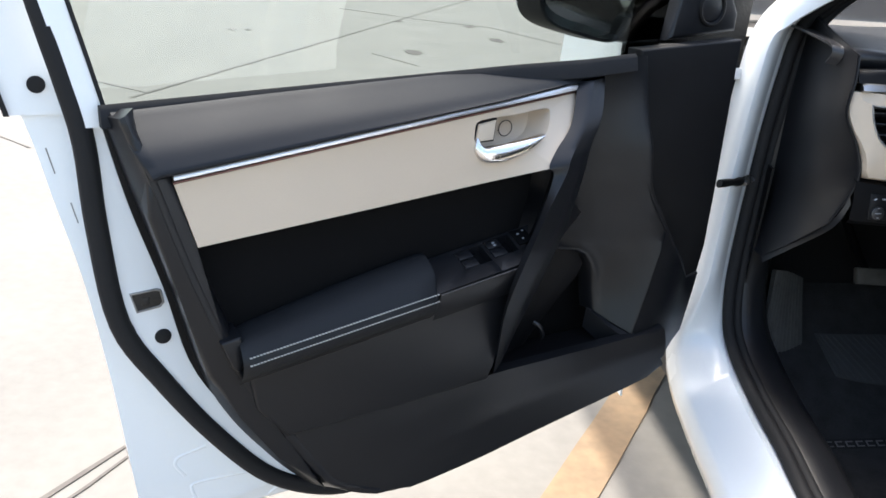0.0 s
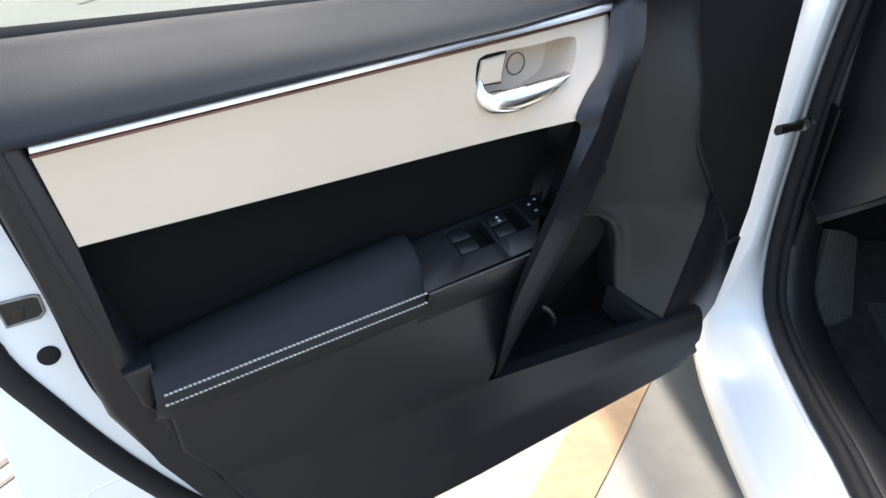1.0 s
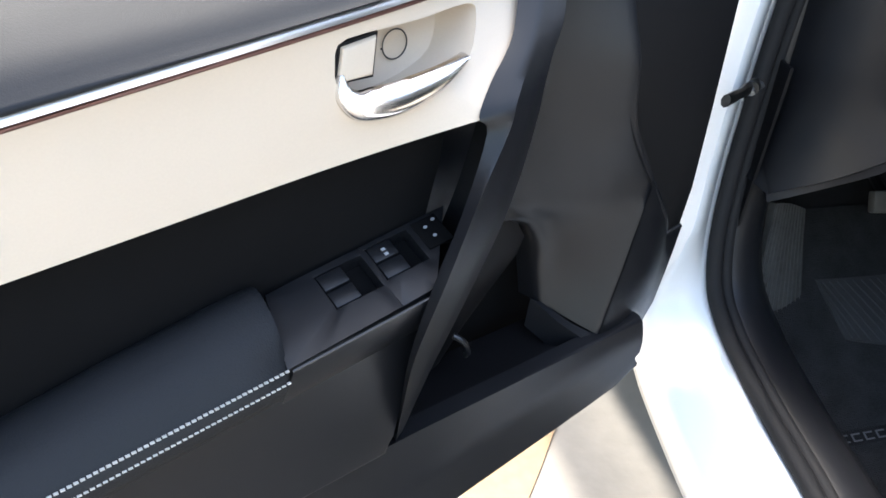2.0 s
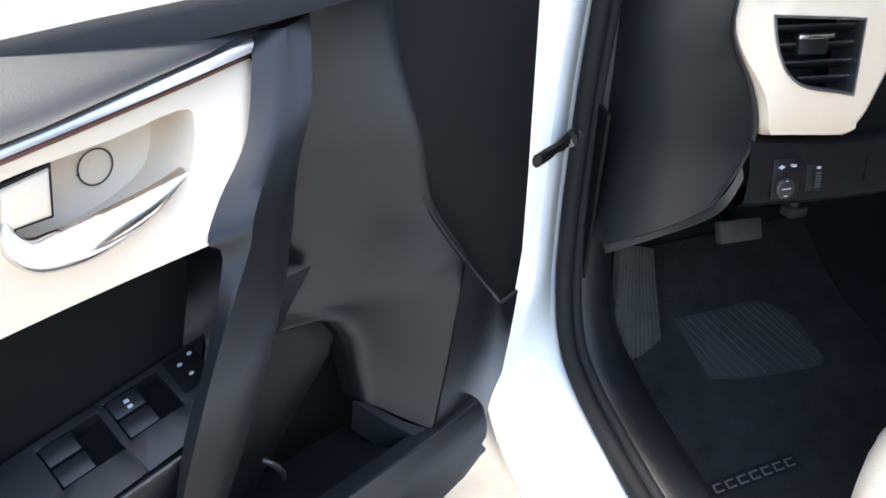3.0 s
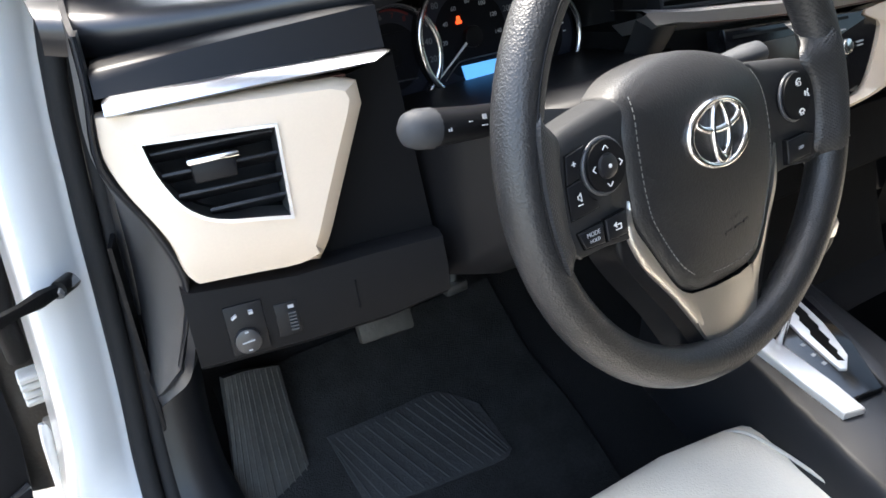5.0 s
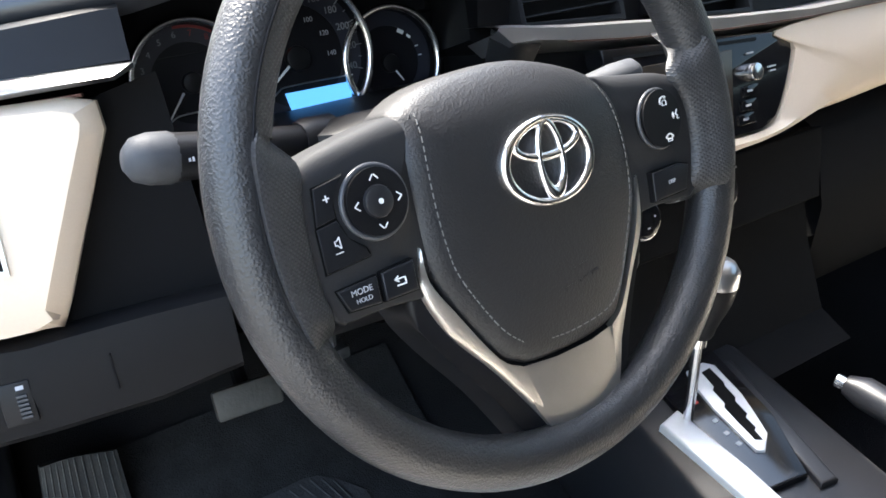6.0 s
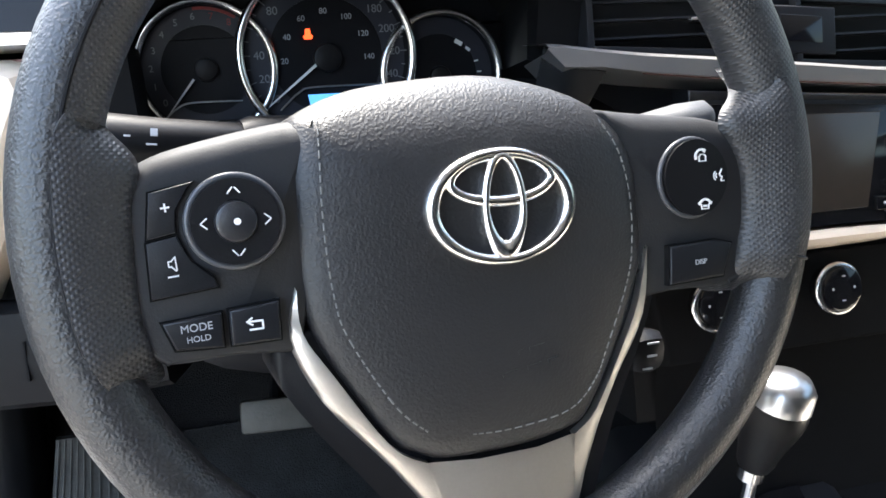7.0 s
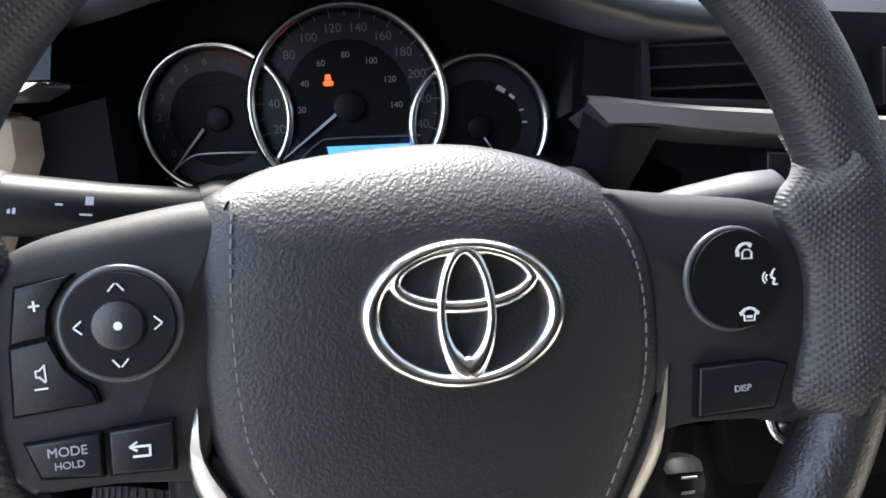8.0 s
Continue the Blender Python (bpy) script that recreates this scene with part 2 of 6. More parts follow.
def inset(poly, dist):
    """The outline moved inwards by dist(x, y) at each of its points."""
    k = len(poly)
    area = sum(poly[i][0] * poly[(i + 1) % k][1] - poly[(i + 1) % k][0] * poly[i][1] for i in range(k))
    sgn = 1 if area > 0 else -1
    out = []
    for i in range(k):
        a, b, c = Vector(poly[i - 1]), Vector(poly[i]), Vector(poly[(i + 1) % k])
        d0, d1 = (b - a).normalized(), (c - b).normalized()
        n = Vector((-d0.y - d1.y, d0.x + d1.x)) * sgn
        n = n.normalized() if n.length > 1e-5 else Vector((0, 0))
        out.append(tuple(b + n * dist(b.x, b.y)))
    return out


def tube(path, radius, n=10, closed=False, flat=1.0, up=(0, 0, 1), bm=None, radii=None):
    """A round or flattened rod along a path."""
    own = bm or bmesh.new()
    p = [Vector(q) for q in path]
    k = len(p)
    rings = []
    for i in range(k):
        a, b = (p[(i - 1) % k], p[(i + 1) % k]) if closed else (p[max(i - 1, 0)], p[min(i + 1, k - 1)])
        d = (b - a).normalized()
        side = d.cross(Vector(up))
        side = side.normalized() if side.length > 1e-4 else d.orthogonal().normalized()
        over = side.cross(d)
        r = radii[i] if radii else radius
        rings.append([own.verts.new(p[i] + side * (r * math.cos(2 * math.pi * j / n)) + over * (r * flat * math.sin(2 * math.pi * j / n))) for j in range(n)])
    for i in range(k if closed else k - 1):
        a, b = rings[i], rings[(i + 1) % k]
        for j in range(n):
            own.faces.new((a[j], a[(j + 1) % n], b[(j + 1) % n], b[j]))
    if not closed:
        own.faces.new(rings[0][::-1])
        own.faces.new(rings[-1])
    return own


def loft(sections, closed=False, caps=True, bm=None, ends=False):
    """A skin over rows of points; closed: each row is a loop."""
    own = bm or bmesh.new()
    rows = [[own.verts.new(q) for q in s] for s in sections]
    k = len(rows[0])
    for a, b in zip(rows, rows[1:]):
        for j in range(k if closed else k - 1):
            own.faces.new((a[j], a[(j + 1) % k], b[(j + 1) % k], b[j]))
    if (closed and caps) or ends:
        own.faces.new(rows[0][::-1])
        own.faces.new(rows[-1])
    return own


def sheet(rows, thick=0.003, n=4):
    """A smooth sheet with thickness through a net of points."""
    fine = [spline(r, n) for r in rows]
    cols = [spline([r[j] for r in fine], n) for j in range(len(fine[0]))]
    bm = loft(cols)
    bmesh.ops.recalc_face_normals(bm, faces=bm.faces)
    if thick:
        bmesh.ops.solidify(bm, geom=bm.faces[:], thickness=thick)
    return bm


def circle(cx, cy, r, n=32, ry=None, a0=0.0):
    return [(cx + r * math.cos(a0 + 2 * math.pi * i / n), cy + (ry or r) * math.sin(a0 + 2 * math.pi * i / n)) for i in range(n)]


def disc(cx, cy, r, h0, h1, bevel=0.0, n=32, ry=None, bm=None):
    return prism(circle(cx, cy, r, n, ry), h0, h1, bevel, 2, bm)


def torus(cx, cy, h, r, w, n=48, k=8, ry=None, flat=1.0):
    return tube([(x, y, h) for x, y in circle(cx, cy, r, n, ry)], w, k, True, flat)


def bars(rows, h0, h1):
    """Small raised bars: x, y, length, height, turn."""
    bm = bmesh.new()
    for x, y, a, b, t in rows:
        c, s = math.cos(radians(t)), math.sin(radians(t))
        prism([(x + c * i * a / 2 - s * j * b / 2, y + s * i * a / 2 + c * j * b / 2) for i, j in ((-1, -1), (1, -1), (1, 1), (-1, 1))], h0, h1, bm=bm)
    return bm


def lettering(name, text, size, x, y, h, mat, parent, turn=0.0, label=""):
    """Raised printing in the built-in typeface, turned into a mesh."""
    cu = bpy.data.curves.new(name, "FONT")
    cu.body, cu.size, cu.align_x, cu.align_y, cu.extrude = text, size, "CENTER", "CENTER", 0.0002
    tmp = bpy.data.objects.new(name, cu)
    me = bpy.data.meshes.new_from_object(tmp)
    bpy.data.objects.remove(tmp)
    me.materials.append(mat)
    ob = new(name, me)
    ob.parent = parent
    ob.matrix_local = pose(x, y, h, 0, 0, turn)
    if label:
        ob["label"] = label
    return ob


# frames of the main assemblies: origin, right, up, towards the viewer
DOOR = frame_matrix((-1.2223, 0.1629, 0.8609), (0.9237, 0.3518, -0.012), (-0.0079, 0.0543, 0.9871), (0.352, -0.9223, 0.0535))
DASH = frame_matrix((-0.7242, 0.2351, 0.9802), (0.9587, -0.1968, 0.0184), (0.0247, 0.2095, 0.9559), (-0.1961, -0.9357, 0.2102))
WHEEL = frame_matrix((-0.3512, 0.0300, 0.9274), (0.9988, 0.0779, -0.0455), (0.0200, 0.3018, 0.9561), (0.0880, -0.9532, 0.2989))


# ---- ground ----
bm = bmesh.new()
coords = [-400, -120, -40] + [-16 + i for i in range(33)] + [40, 120, 400]
grid = [[bm.verts.new((x, y, 0)) for x in coords] for y in coords]
for a, b in zip(grid, grid[1:]):
    for j in range(len(coords) - 1):
        bm.faces.new((a[j], a[j + 1], b[j + 1], b[j]))
ground = tagged(part("ground", bm, CONCRETE), "pale sunlit concrete yard paved in large cast slabs", "ground", kind="structure")


def strip(x0, y0, x1, y1, w, h=0.004, rough=0.0, seed=1):
    """A thin strip on the ground from one point to another."""
    rnd = random.Random(seed)
    a, b = Vector((x0, y0, 0)), Vector((x1, y1, 0))
    d = (b - a).normalized()
    s = Vector((-d.y, d.x, 0))
    k = max(2, int((b - a).length / 0.12))
    left, right = [], []
    for i in range(k + 1):
        p = a.lerp(b, i / k)
        left.append(p + s * (w / 2 + rnd.uniform(-rough, rough)))
        right.append(p - s * (w / 2 + rnd.uniform(-rough, rough)))
    bm = bmesh.new()
    lo = [[bm.verts.new((q.x, q.y, z)) for q in line] for line in (left, right) for z in (0.0005, h)]
    for i in range(k):
        for p, q in ((0, 1), (1, 3), (3, 2)):
            bm.faces.new((lo[p][i], lo[p][i + 1], lo[q][i + 1], lo[q][i]))
    return bm


tagged(part("road_marking", strip(-1.93, -0.82, 1.26, 3.54, 0.105, 0.004, 0.004, 3), STRIPE), "worn yellow parking line painted on concrete", "road marking", kind="structure")
JOINTS = ((-2.72, -0.32, -1.965, 0.715, 0.007), (-2.60, -0.26, -1.955, 0.665, 0.007), (-2.7, 4.15, 0.6, 11.35, 0.022), (0.6, 11.35, 3.0, 16.6, 0.022), (-3.6, 3.65, -2.92, 3.04, 0.012), (-1.36, 9.32, -0.46, 8.68, 0.012), (-0.46, 8.68, 0.34, 8.30, 0.012), (0.34, 8.30, 0.91, 7.23, 0.012), (-1.12, 6.19, -0.77, 5.68, 0.010), (-3.3, 4.8, -2.63, 4.30, 0.010), (-6, 13.6, 8, 15.4, 0.03))
for i, (x0, y0, x1, y1, w) in enumerate(JOINTS):
    tagged(part("ground_joint", strip(x0, y0, x1, y1, w, 0.003, 0.004, i), JOINT), "dirty dark joint between concrete slabs", "joint", kind="structure")
for i, (x, y, r) in enumerate(((-0.71, 8.42, 0.055), (-0.74, 6.36, 0.085), (0.08, 8.29, 0.075), (0.22, 7.36, 0.09), (-2.41, 7.12, 0.045), (-2.26, 7.18, 0.04))):
    rnd = random.Random(40 + i)
    blot = [(x + r * rnd.uniform(0.6, 1.2) * math.cos(0.45 * k), y + r * rnd.uniform(0.9, 1.9) * math.sin(0.45 * k)) for k in range(14)]
    tagged(part("ground_stain", prism(blot, 0.0005, 0.003), JOINT), "dark oily stain on the concrete", "stain", kind="structure")


# ---- car body round the door opening ----
body = thing("car", "white saloon car with an open front doorway and black door seals", "car", pose(0, 0, 0.2))
BODY_INV = Matrix.Translation((0, 0, -0.2))
OPENING = [(-0.52, -0.45, 1.42), (-0.55, -0.12, 1.37), (-0.59, 0.10, 1.29), (-0.635, 0.28, 1.20), (-0.678, 0.395, 1.125), (-0.708, 0.442, 1.075), (-0.728, 0.456, 1.030), (-0.743, 0.448, 0.950), (-0.752, 0.444, 0.840), (-0.758, 0.437, 0.732), (-0.765, 0.425, 0.634), (-0.774, 0.403, 0.555),
           (-0.780, 0.368, 0.492), (-0.785, 0.315, 0.461), (-0.791, 0.253, 0.445), (-0.801, 0.173, 0.434), (-0.811, 0.083, 0.425), (-0.828, -0.036, 0.409), (-0.874, -0.322, 0.390), (-0.905, -0.62, 0.385)]
seal_path = spline(OPENING, 4)


def away(i):
    """The way out of the opening, across its edge."""
    a, b = seal_path[max(i - 1, 0)], seal_path[min(i + 1, len(seal_path) - 1)]
    d = (b - a).normalized()
    return Vector((-0.1676 * d.z * -1, -d.z, d.y)).normalized()


def section(i, steps):
    """Points beside the opening's edge: how far outward in x and how far away from the opening."""
    p, w = seal_path[i], away(i)
    sill = min(1, max(0, (-w.z - 0.3) / 0.7))
    return [p + Vector((0.986, -0.168, 0)) * (sx * (1 + 0.2 * sill)) + w * (sa + sill * sb) for sx, sa, sb in steps]


jamb = loft([section(i, ((0.014, 0.012, 0), (0.0, 0.006, 0), (-0.008, -0.004, 0.008), (-0.032, -0.028, 0.056), (-0.053, -0.046, 0.092), (-0.060, -0.048, 0.098), (-0.064, -0.042, 0.100), (-0.067, 0.0, 0.090), (-0.058, 0.012, 0.11), (-0.03, 0.02, 0.13)))
             for i in range(len(seal_path))])
part("door_jamb", jamb, PAINT, body, "white painted door jamb and sill", 50, BODY_INV)
part("weatherstrip", tube([p + Vector((0.012, 0, 0)) - away(i) * 0.003 for i, p in enumerate(seal_path)], 0.011, 10), RUBBER, body, "black rubber door seal", 60, BODY_INV)
part("weatherstrip", tube([p + Vector((0.032, 0, 0)) - away(i) * 0.001 for i, p in enumerate(seal_path)], 0.009, 8), RUBBER, body, "black rubber door seal", 60, BODY_INV)
low = [i for i, p in enumerate(seal_path) if p.z < 0.70]
part("scuff_plate", loft([section(i, ((0.030, 0.0, 0), (0.045, -0.006, 0), (0.075, 0.002, 0), (0.095, 0.02, 0), (0.105, 0.06, 0), (0.11, 0.16, 0.02))) for i in low]), PLASTIC, body, "black plastic sill trim", 50, BODY_INV)
high = [i for i, p in enumerate(seal_path) if 0.69 < p.z < 1.2]
part("pillar_cover", loft([section(i, ((0.024, 0.010, 0), (0.036, -0.004, 0), (0.044, -0.006, 0), (0.052, -0.001, 0), (0.056, 0.012, 0), (0.064, 0.05, 0))) for i in high]), PLASTIC, body, "black plastic pillar trim", 50, BODY_INV)
part("sill_mark", bars(((0, 0, 0.009, 0.005, 20), (0.002, -0.004, 0.004, 0.005, 60)), -0.004, 0.0015), PLASTIC_DARK, body, "", 0, BODY_INV @ frame_matrix((-0.811, 0.253, 0.3635), (0.65, 0.10, 0.75), (0.17, 0.985, 0.0), (-0.74, 0.12, 0.65)))
# check strap between pillar and door, with its bolt and greasy bracket
STRAP = [Vector((-0.781, 0.404, 0.774)) - Vector((0.749, 0.644, -0.156)) * k for k in (0.0, 0.012, 0.030, 0.055, 0.085, 0.12)]
part("check_strap", tube(STRAP, 0.005, 8, flat=1.4, radii=[0.0055, 0.005, 0.0065, 0.0045, 0.0055, 0.0055]), GREASE, body, "greasy black door check strap", 40, BODY_INV)
part("strap_bracket", tube([STRAP[0] + Vector((0.012, 0.004, 0.004)), STRAP[0] - Vector((0.006, 0.004, 0)), STRAP[1] + Vector((0, 0, -0.004))], 0.010, 8, flat=0.6), STEEL, body, "greasy steel strap bracket", 40, BODY_INV)
part("strap_bolt", tube([(-0.772, 0.409, 0.776), (-0.785, 0.396, 0.777)], 0.0085, 12), GREASE, body, "greasy strap bolt", 40, BODY_INV)
# black liner and hinge plates seen in the gap in front of the open door
part("fender_liner", sheet([[(-0.97, 0.62, z), (-0.88, 0.555, z), (-0.77, 0.53, z)] for z in (0.44, 0.6, 0.8, 1.12)], 0.004), GREASE, body, "black liner behind the hinges", 50, BODY_INV)
# floor pan, toe board, tunnel, then far walls and roof, which stay unseen
FLOOR = ((-0.75, 0.325), (0.1, 0.330), (0.20, 0.338), (0.30, 0.392), (0.42, 0.452), (0.55, 0.56), (0.63, 0.76), (0.66, 0.95))


def floor_z(y):
    """Height of the carpet, which rises to the toe board."""
    return float(np.interp(y, [q[0] for q in FLOOR], [q[1] for q in FLOOR]))


part("floor_carpet", loft([[(-0.78, y, z - 0.005), (-0.70, y, z - 0.003), (-0.4, y, z), (-0.18, y, z), (-0.13, y, max(z, 0.43)), (0.13, y, max(z, 0.43)), (0.18, y, z), (0.72, y, z), (0.78, y, z + 0.1)] for y, z in FLOOR]), CARPET, body, "black carpet in the footwell", 60, BODY_INV)
part("kick_panel", sheet([[(-0.735, 0.40, z), (-0.715, 0.48, z), (-0.69, 0.66, z + 0.02)] for z in (0.30, 0.42, 0.64, 0.80)], 0.004), PLASTIC_DARK, body, "", 50, BODY_INV)
# roof out of view, added with a pale lining that throws light back
part("roof", sheet([[(x, y, 1.46 - 0.10 * (x / 0.62) ** 2) for x in (-0.62, -0.3, 0, 0.3, 0.62)] for y in (-1.6, -0.8, -0.2, 0.0)], 0.03), BOUNCE_LINER, body, "unseen roof lining, pale to bounce light onto the wheel", 60, BODY_INV)
part("side_wall", box(0.74, 0.84, -1.7, 0.9, 0.2, 1.02, 0.01), PLASTIC, body, "", 40, BODY_INV)
part("side_wall", loft([[(0.80, y, 1.0), (0.76, y, 1.0), (0.58, y, 1.42), (0.62, y, 1.44)] for y in (-1.75, -0.72, -0.60)], closed=True), PLASTIC, body, "", 40, BODY_INV)
side_pane = part("side_pane", loft([[(0.775, -0.62, 1.0), (0.605, -0.62, 1.42)], [(0.775, 0.9, 1.0), (0.60, 0.0, 1.42)]]), TINTED, body, "tinted side window", 0, BODY_INV)
side_pane.visible_shadow = True
part("rear_wall", box(-0.74, 0.74, -1.75, -1.65, 0.2, 1.45, 0.01), PLASTIC, body, "", 40, BODY_INV)
# unseen dark box added to throw the car's contact shadow on the ground
part("underbody", box(-0.70, 0.82, -1.72, 1.28, 0.17, 0.29, 0.02), PLASTIC_DARK, body, "", 40, BODY_INV)
part("center_pillar", loft([[(x0, -0.66, z), (x0 + 0.10, -0.64, z), (x0 + 0.10, -0.80, z), (x0, -0.80, z)] for x0, z in ((-0.90, 0.2), (-0.90, 0.5), (-0.88, 0.95), (-0.72, 1.42))], closed=True), PAINT, body, "white centre pillar", 40, BODY_INV)
part("rear_door_skin", loft([[(-0.90, y, 0.22), (-0.93, y, 0.6), (-0.90, y, 0.97), (-0.72, y, 1.42), (-0.62, y, 1.44), (-0.80, y, 0.97), (-0.83, y, 0.22)] for y in (-1.75, -0.80)], closed=True), PAINT, body, "white rear door", 40, BODY_INV)
part("windscreen_pillar", tube([(0.74, 0.9, 0.98), (0.70, 0.45, 1.22), (0.60, 0.05, 1.42)], 0.035, 8), BOUNCE_LINER, body, "", 60, BODY_INV)
part("windscreen", loft([[(x, 0.93, 1.0), (x, 0.5, 1.22), (x, 0.03, 1.44)] for x in (-0.62, -0.2, 0.2, 0.62)]), SCREEN_GLASS, body, "clear windscreen", 60, BODY_INV).visible_shadow = False
part("fender", sheet([[(-0.875 - 0.02 * math.sin(z * 3), y, z) for y in (0.52, 0.65, 0.9, 1.3)] for z in (0.24, 0.5, 0.75, 0.95)], 0.004), PAINT, body, "white front fender", 50, BODY_INV)

# ---- open front door ----
door = thing("door_1", "open white front car door with black and beige trim panel", "car door", DOOR @ pose(0, -0.56, -0.05), kind="structure")
DI = pose(0, 0.56, 0.05)


def dpart(name, bm, mat, label="", smooth=40, parent=None):
    return part(name, bm, mat, parent or door, label, smooth, None if parent else DI)


def flat_spline(pts, n=4):
    return [(p.x, p.y) for p in spline([(x, y, 0) for x, y in pts], n)]


REAR = [(-0.582, 0.094), (-0.556, -0.022), (-0.521, -0.14), (-0.495, -0.246), (-0.455, -0.32), (-0.40, -0.393), (-0.317, -0.462), (-0.235, -0.490)]
PANEL = flat_spline(REAR)[:-1] + [(-0.235, -0.490), (-0.10, -0.474), (-0.045, -0.462), (-0.045, 0.125), (-0.388, 0.100), (-0.58, 0.085)]
dpart("panel_base", prism(PANEL, -0.105, -0.075, 0.004), PLASTIC_DARK, "black plastic door panel")


def lerp_at(table, x):
    return float(np.interp(x, [t[0] for t in table], [t[1] for t in table]))


def star_ring(outer, inner, c, n=72):
    """Both outlines cut by the same rays from one centre, their corners kept."""
    def cut(poly, a):
        d = Vector((math.cos(a), math.sin(a)))
        best = None
        for i in range(len(poly)):
            p, q = Vector(poly[i]) - Vector(c), Vector(poly[(i + 1) % len(poly)]) - Vector(c)
            e = q - p
            det = d.x * e.y - d.y * e.x
            if abs(det) < 1e-12:
                continue
            t, s = (p.x * e.y - p.y * e.x) / det, (p.x * d.y - p.y * d.x) / det
            if t > 0 and -1e-6 <= s <= 1 + 1e-6 and (best is None or t > best):
                best = t
        return (c[0] + d.x * best, c[1] + d.y * best)
    angles = sorted([2 * math.pi * i / n for i in range(n)] + [math.atan2(y - c[1], x - c[0]) % (2 * math.pi) for x, y in list(outer) + list(inner)])
    angles = [a for a, b in zip(angles, angles[1:] + [angles[0] + 7]) if b - a > 0.002]
    return [cut(outer, a) for a in angles], [cut(inner, a) for a in angles]


# painted shell: inner flange, outer skin and its bottom fold
FLANGE = flat_spline([(-0.615, 0.125), (-0.603, 0.0), (-0.590, -0.12), (-0.572, -0.20), (-0.535, -0.275), (-0.465, -0.385), (-0.385, -0.475), (-0.27, -0.525)], 4) + [(-0.10, -0.50), (-0.10, 0.06), (-0.555, 0.055), (-0.575, 0.10)]
# flat black sheet carries the shade of the pocket's depth
dpart("shell_liner", prism([(-0.10, -0.49), (0.10, -0.45), (0.28, -0.41), (0.36, -0.35), (0.385, -0.25), (0.40, 0.10), (-0.10, 0.06)], -0.146, -0.138), CLOTH_AND_SHADE, "black sheet for the shade inside the door pocket")
dpart("inner_shell", prism(FLANGE, -0.15, -0.085, 0.008), PAINT, "white painted inner door shell")
SKIN = flat_spline([(-0.672, 0.125), (-0.648, 0.045), (-0.631, -0.035), (-0.608, -0.14), (-0.586, -0.29), (-0.571, -0.43), (-0.558, -0.52), (-0.53, -0.555)], 4) + [(0.0, -0.535), (0.31, -0.485), (0.37, -0.42), (0.385, 0.10), (0.30, 0.06), (-0.56, 0.04), (-0.61, 0.12)]
dpart("outer_skin", prism(SKIN, -0.19, -0.145, 0.012), PAINT, "white outer door skin")
seal_line = spline([(-0.648, 0.30, -0.10), (-0.628, 0.20, -0.085), (-0.610, 0.12, -0.083), (-0.597, 0.05, -0.083), (-0.592, -0.05, -0.083), (-0.576, -0.18, -0.083), (-0.531, -0.268, -0.083), (-0.463, -0.372, -0.083), (-0.385, -0.462, -0.083), (-0.29, -0.512, -0.085), (-0.2, -0.52, -0.09)], 5)
dpart("door_seal", tube(seal_line, 0.013, 10, up=(0, 0, 1), flat=0.7), RUBBER, "black rubber seal round the door edge", 60)
for rib in ([(-0.466, -0.426), (-0.503, -0.434), (-0.511, -0.444), (-0.507, -0.455), (-0.497, -0.470)], [(-0.401, -0.489), (-0.480, -0.486), (-0.489, -0.496), (-0.484, -0.512)], [(-0.33, -0.530), (-0.36, -0.532), (-0.372, -0.540)]):
    dpart("stamped_rib", tube(spline([(x, y, -0.1465) for x, y in rib], 5), 0.0032, 8, flat=0.8), PAINT, "", 60)
dpart("drain_plug", disc(-0.525, -0.207, 0.0105, -0.09, -0.0815, 0.003, 24), RUBBER, "round black rubber plug")
latch = dpart("latch", ring_prism([(-0.562, -0.142), (-0.555, -0.169), (-0.526, -0.165), (-0.521, -0.159), (-0.524, -0.141), (-0.530, -0.139)], [(-0.5595, -0.1440), (-0.5535, -0.1665), (-0.5275, -0.1625), (-0.5235, -0.1580), (-0.5260, -0.1430), (-0.5310, -0.1415)], -0.10, -0.0825, 0.0006), STEEL, "steel rim of the latch slot")
# solid dark plug in place of the shade inside the latch
part("latch_hole", prism([(-0.5595, -0.1440), (-0.5535, -0.1665), (-0.5275, -0.1625), (-0.5235, -0.1580), (-0.5260, -0.1430), (-0.5310, -0.1415)], -0.10, -0.0838), GREASE, latch, "dark plug for the shaded latch hole")
part("latch_claw", box(-0.548, -0.538, -0.160, -0.150, -0.084, -0.0832, 0.0003), GREASE, latch)
# short thin grey dashes on the white skin and flange
for p, q in (((-0.613, -0.036), (-0.607, -0.063)), ((-0.634, 0.034), (-0.627, 0.002))):
    dpart("pressed_slot", tube([(p[0], p[1], -0.1455), (q[0], q[1], -0.1455)], 0.0011, 6), STEEL, "", 60)
for x, y in ((-0.577, -0.135), (-0.571, -0.155), (-0.567, -0.172), (-0.561, -0.185)):
    dpart("dent_mark", tube([(x, y, -0.0845), (x + 0.003, y - 0.010, -0.0845)], 0.0009, 6), STEEL, "", 60)
dpart("drain_plug", disc(-0.637, 0.110, 0.0100, -0.142, -0.1345, 0.002, 20), RUBBER, "round black rubber plug")

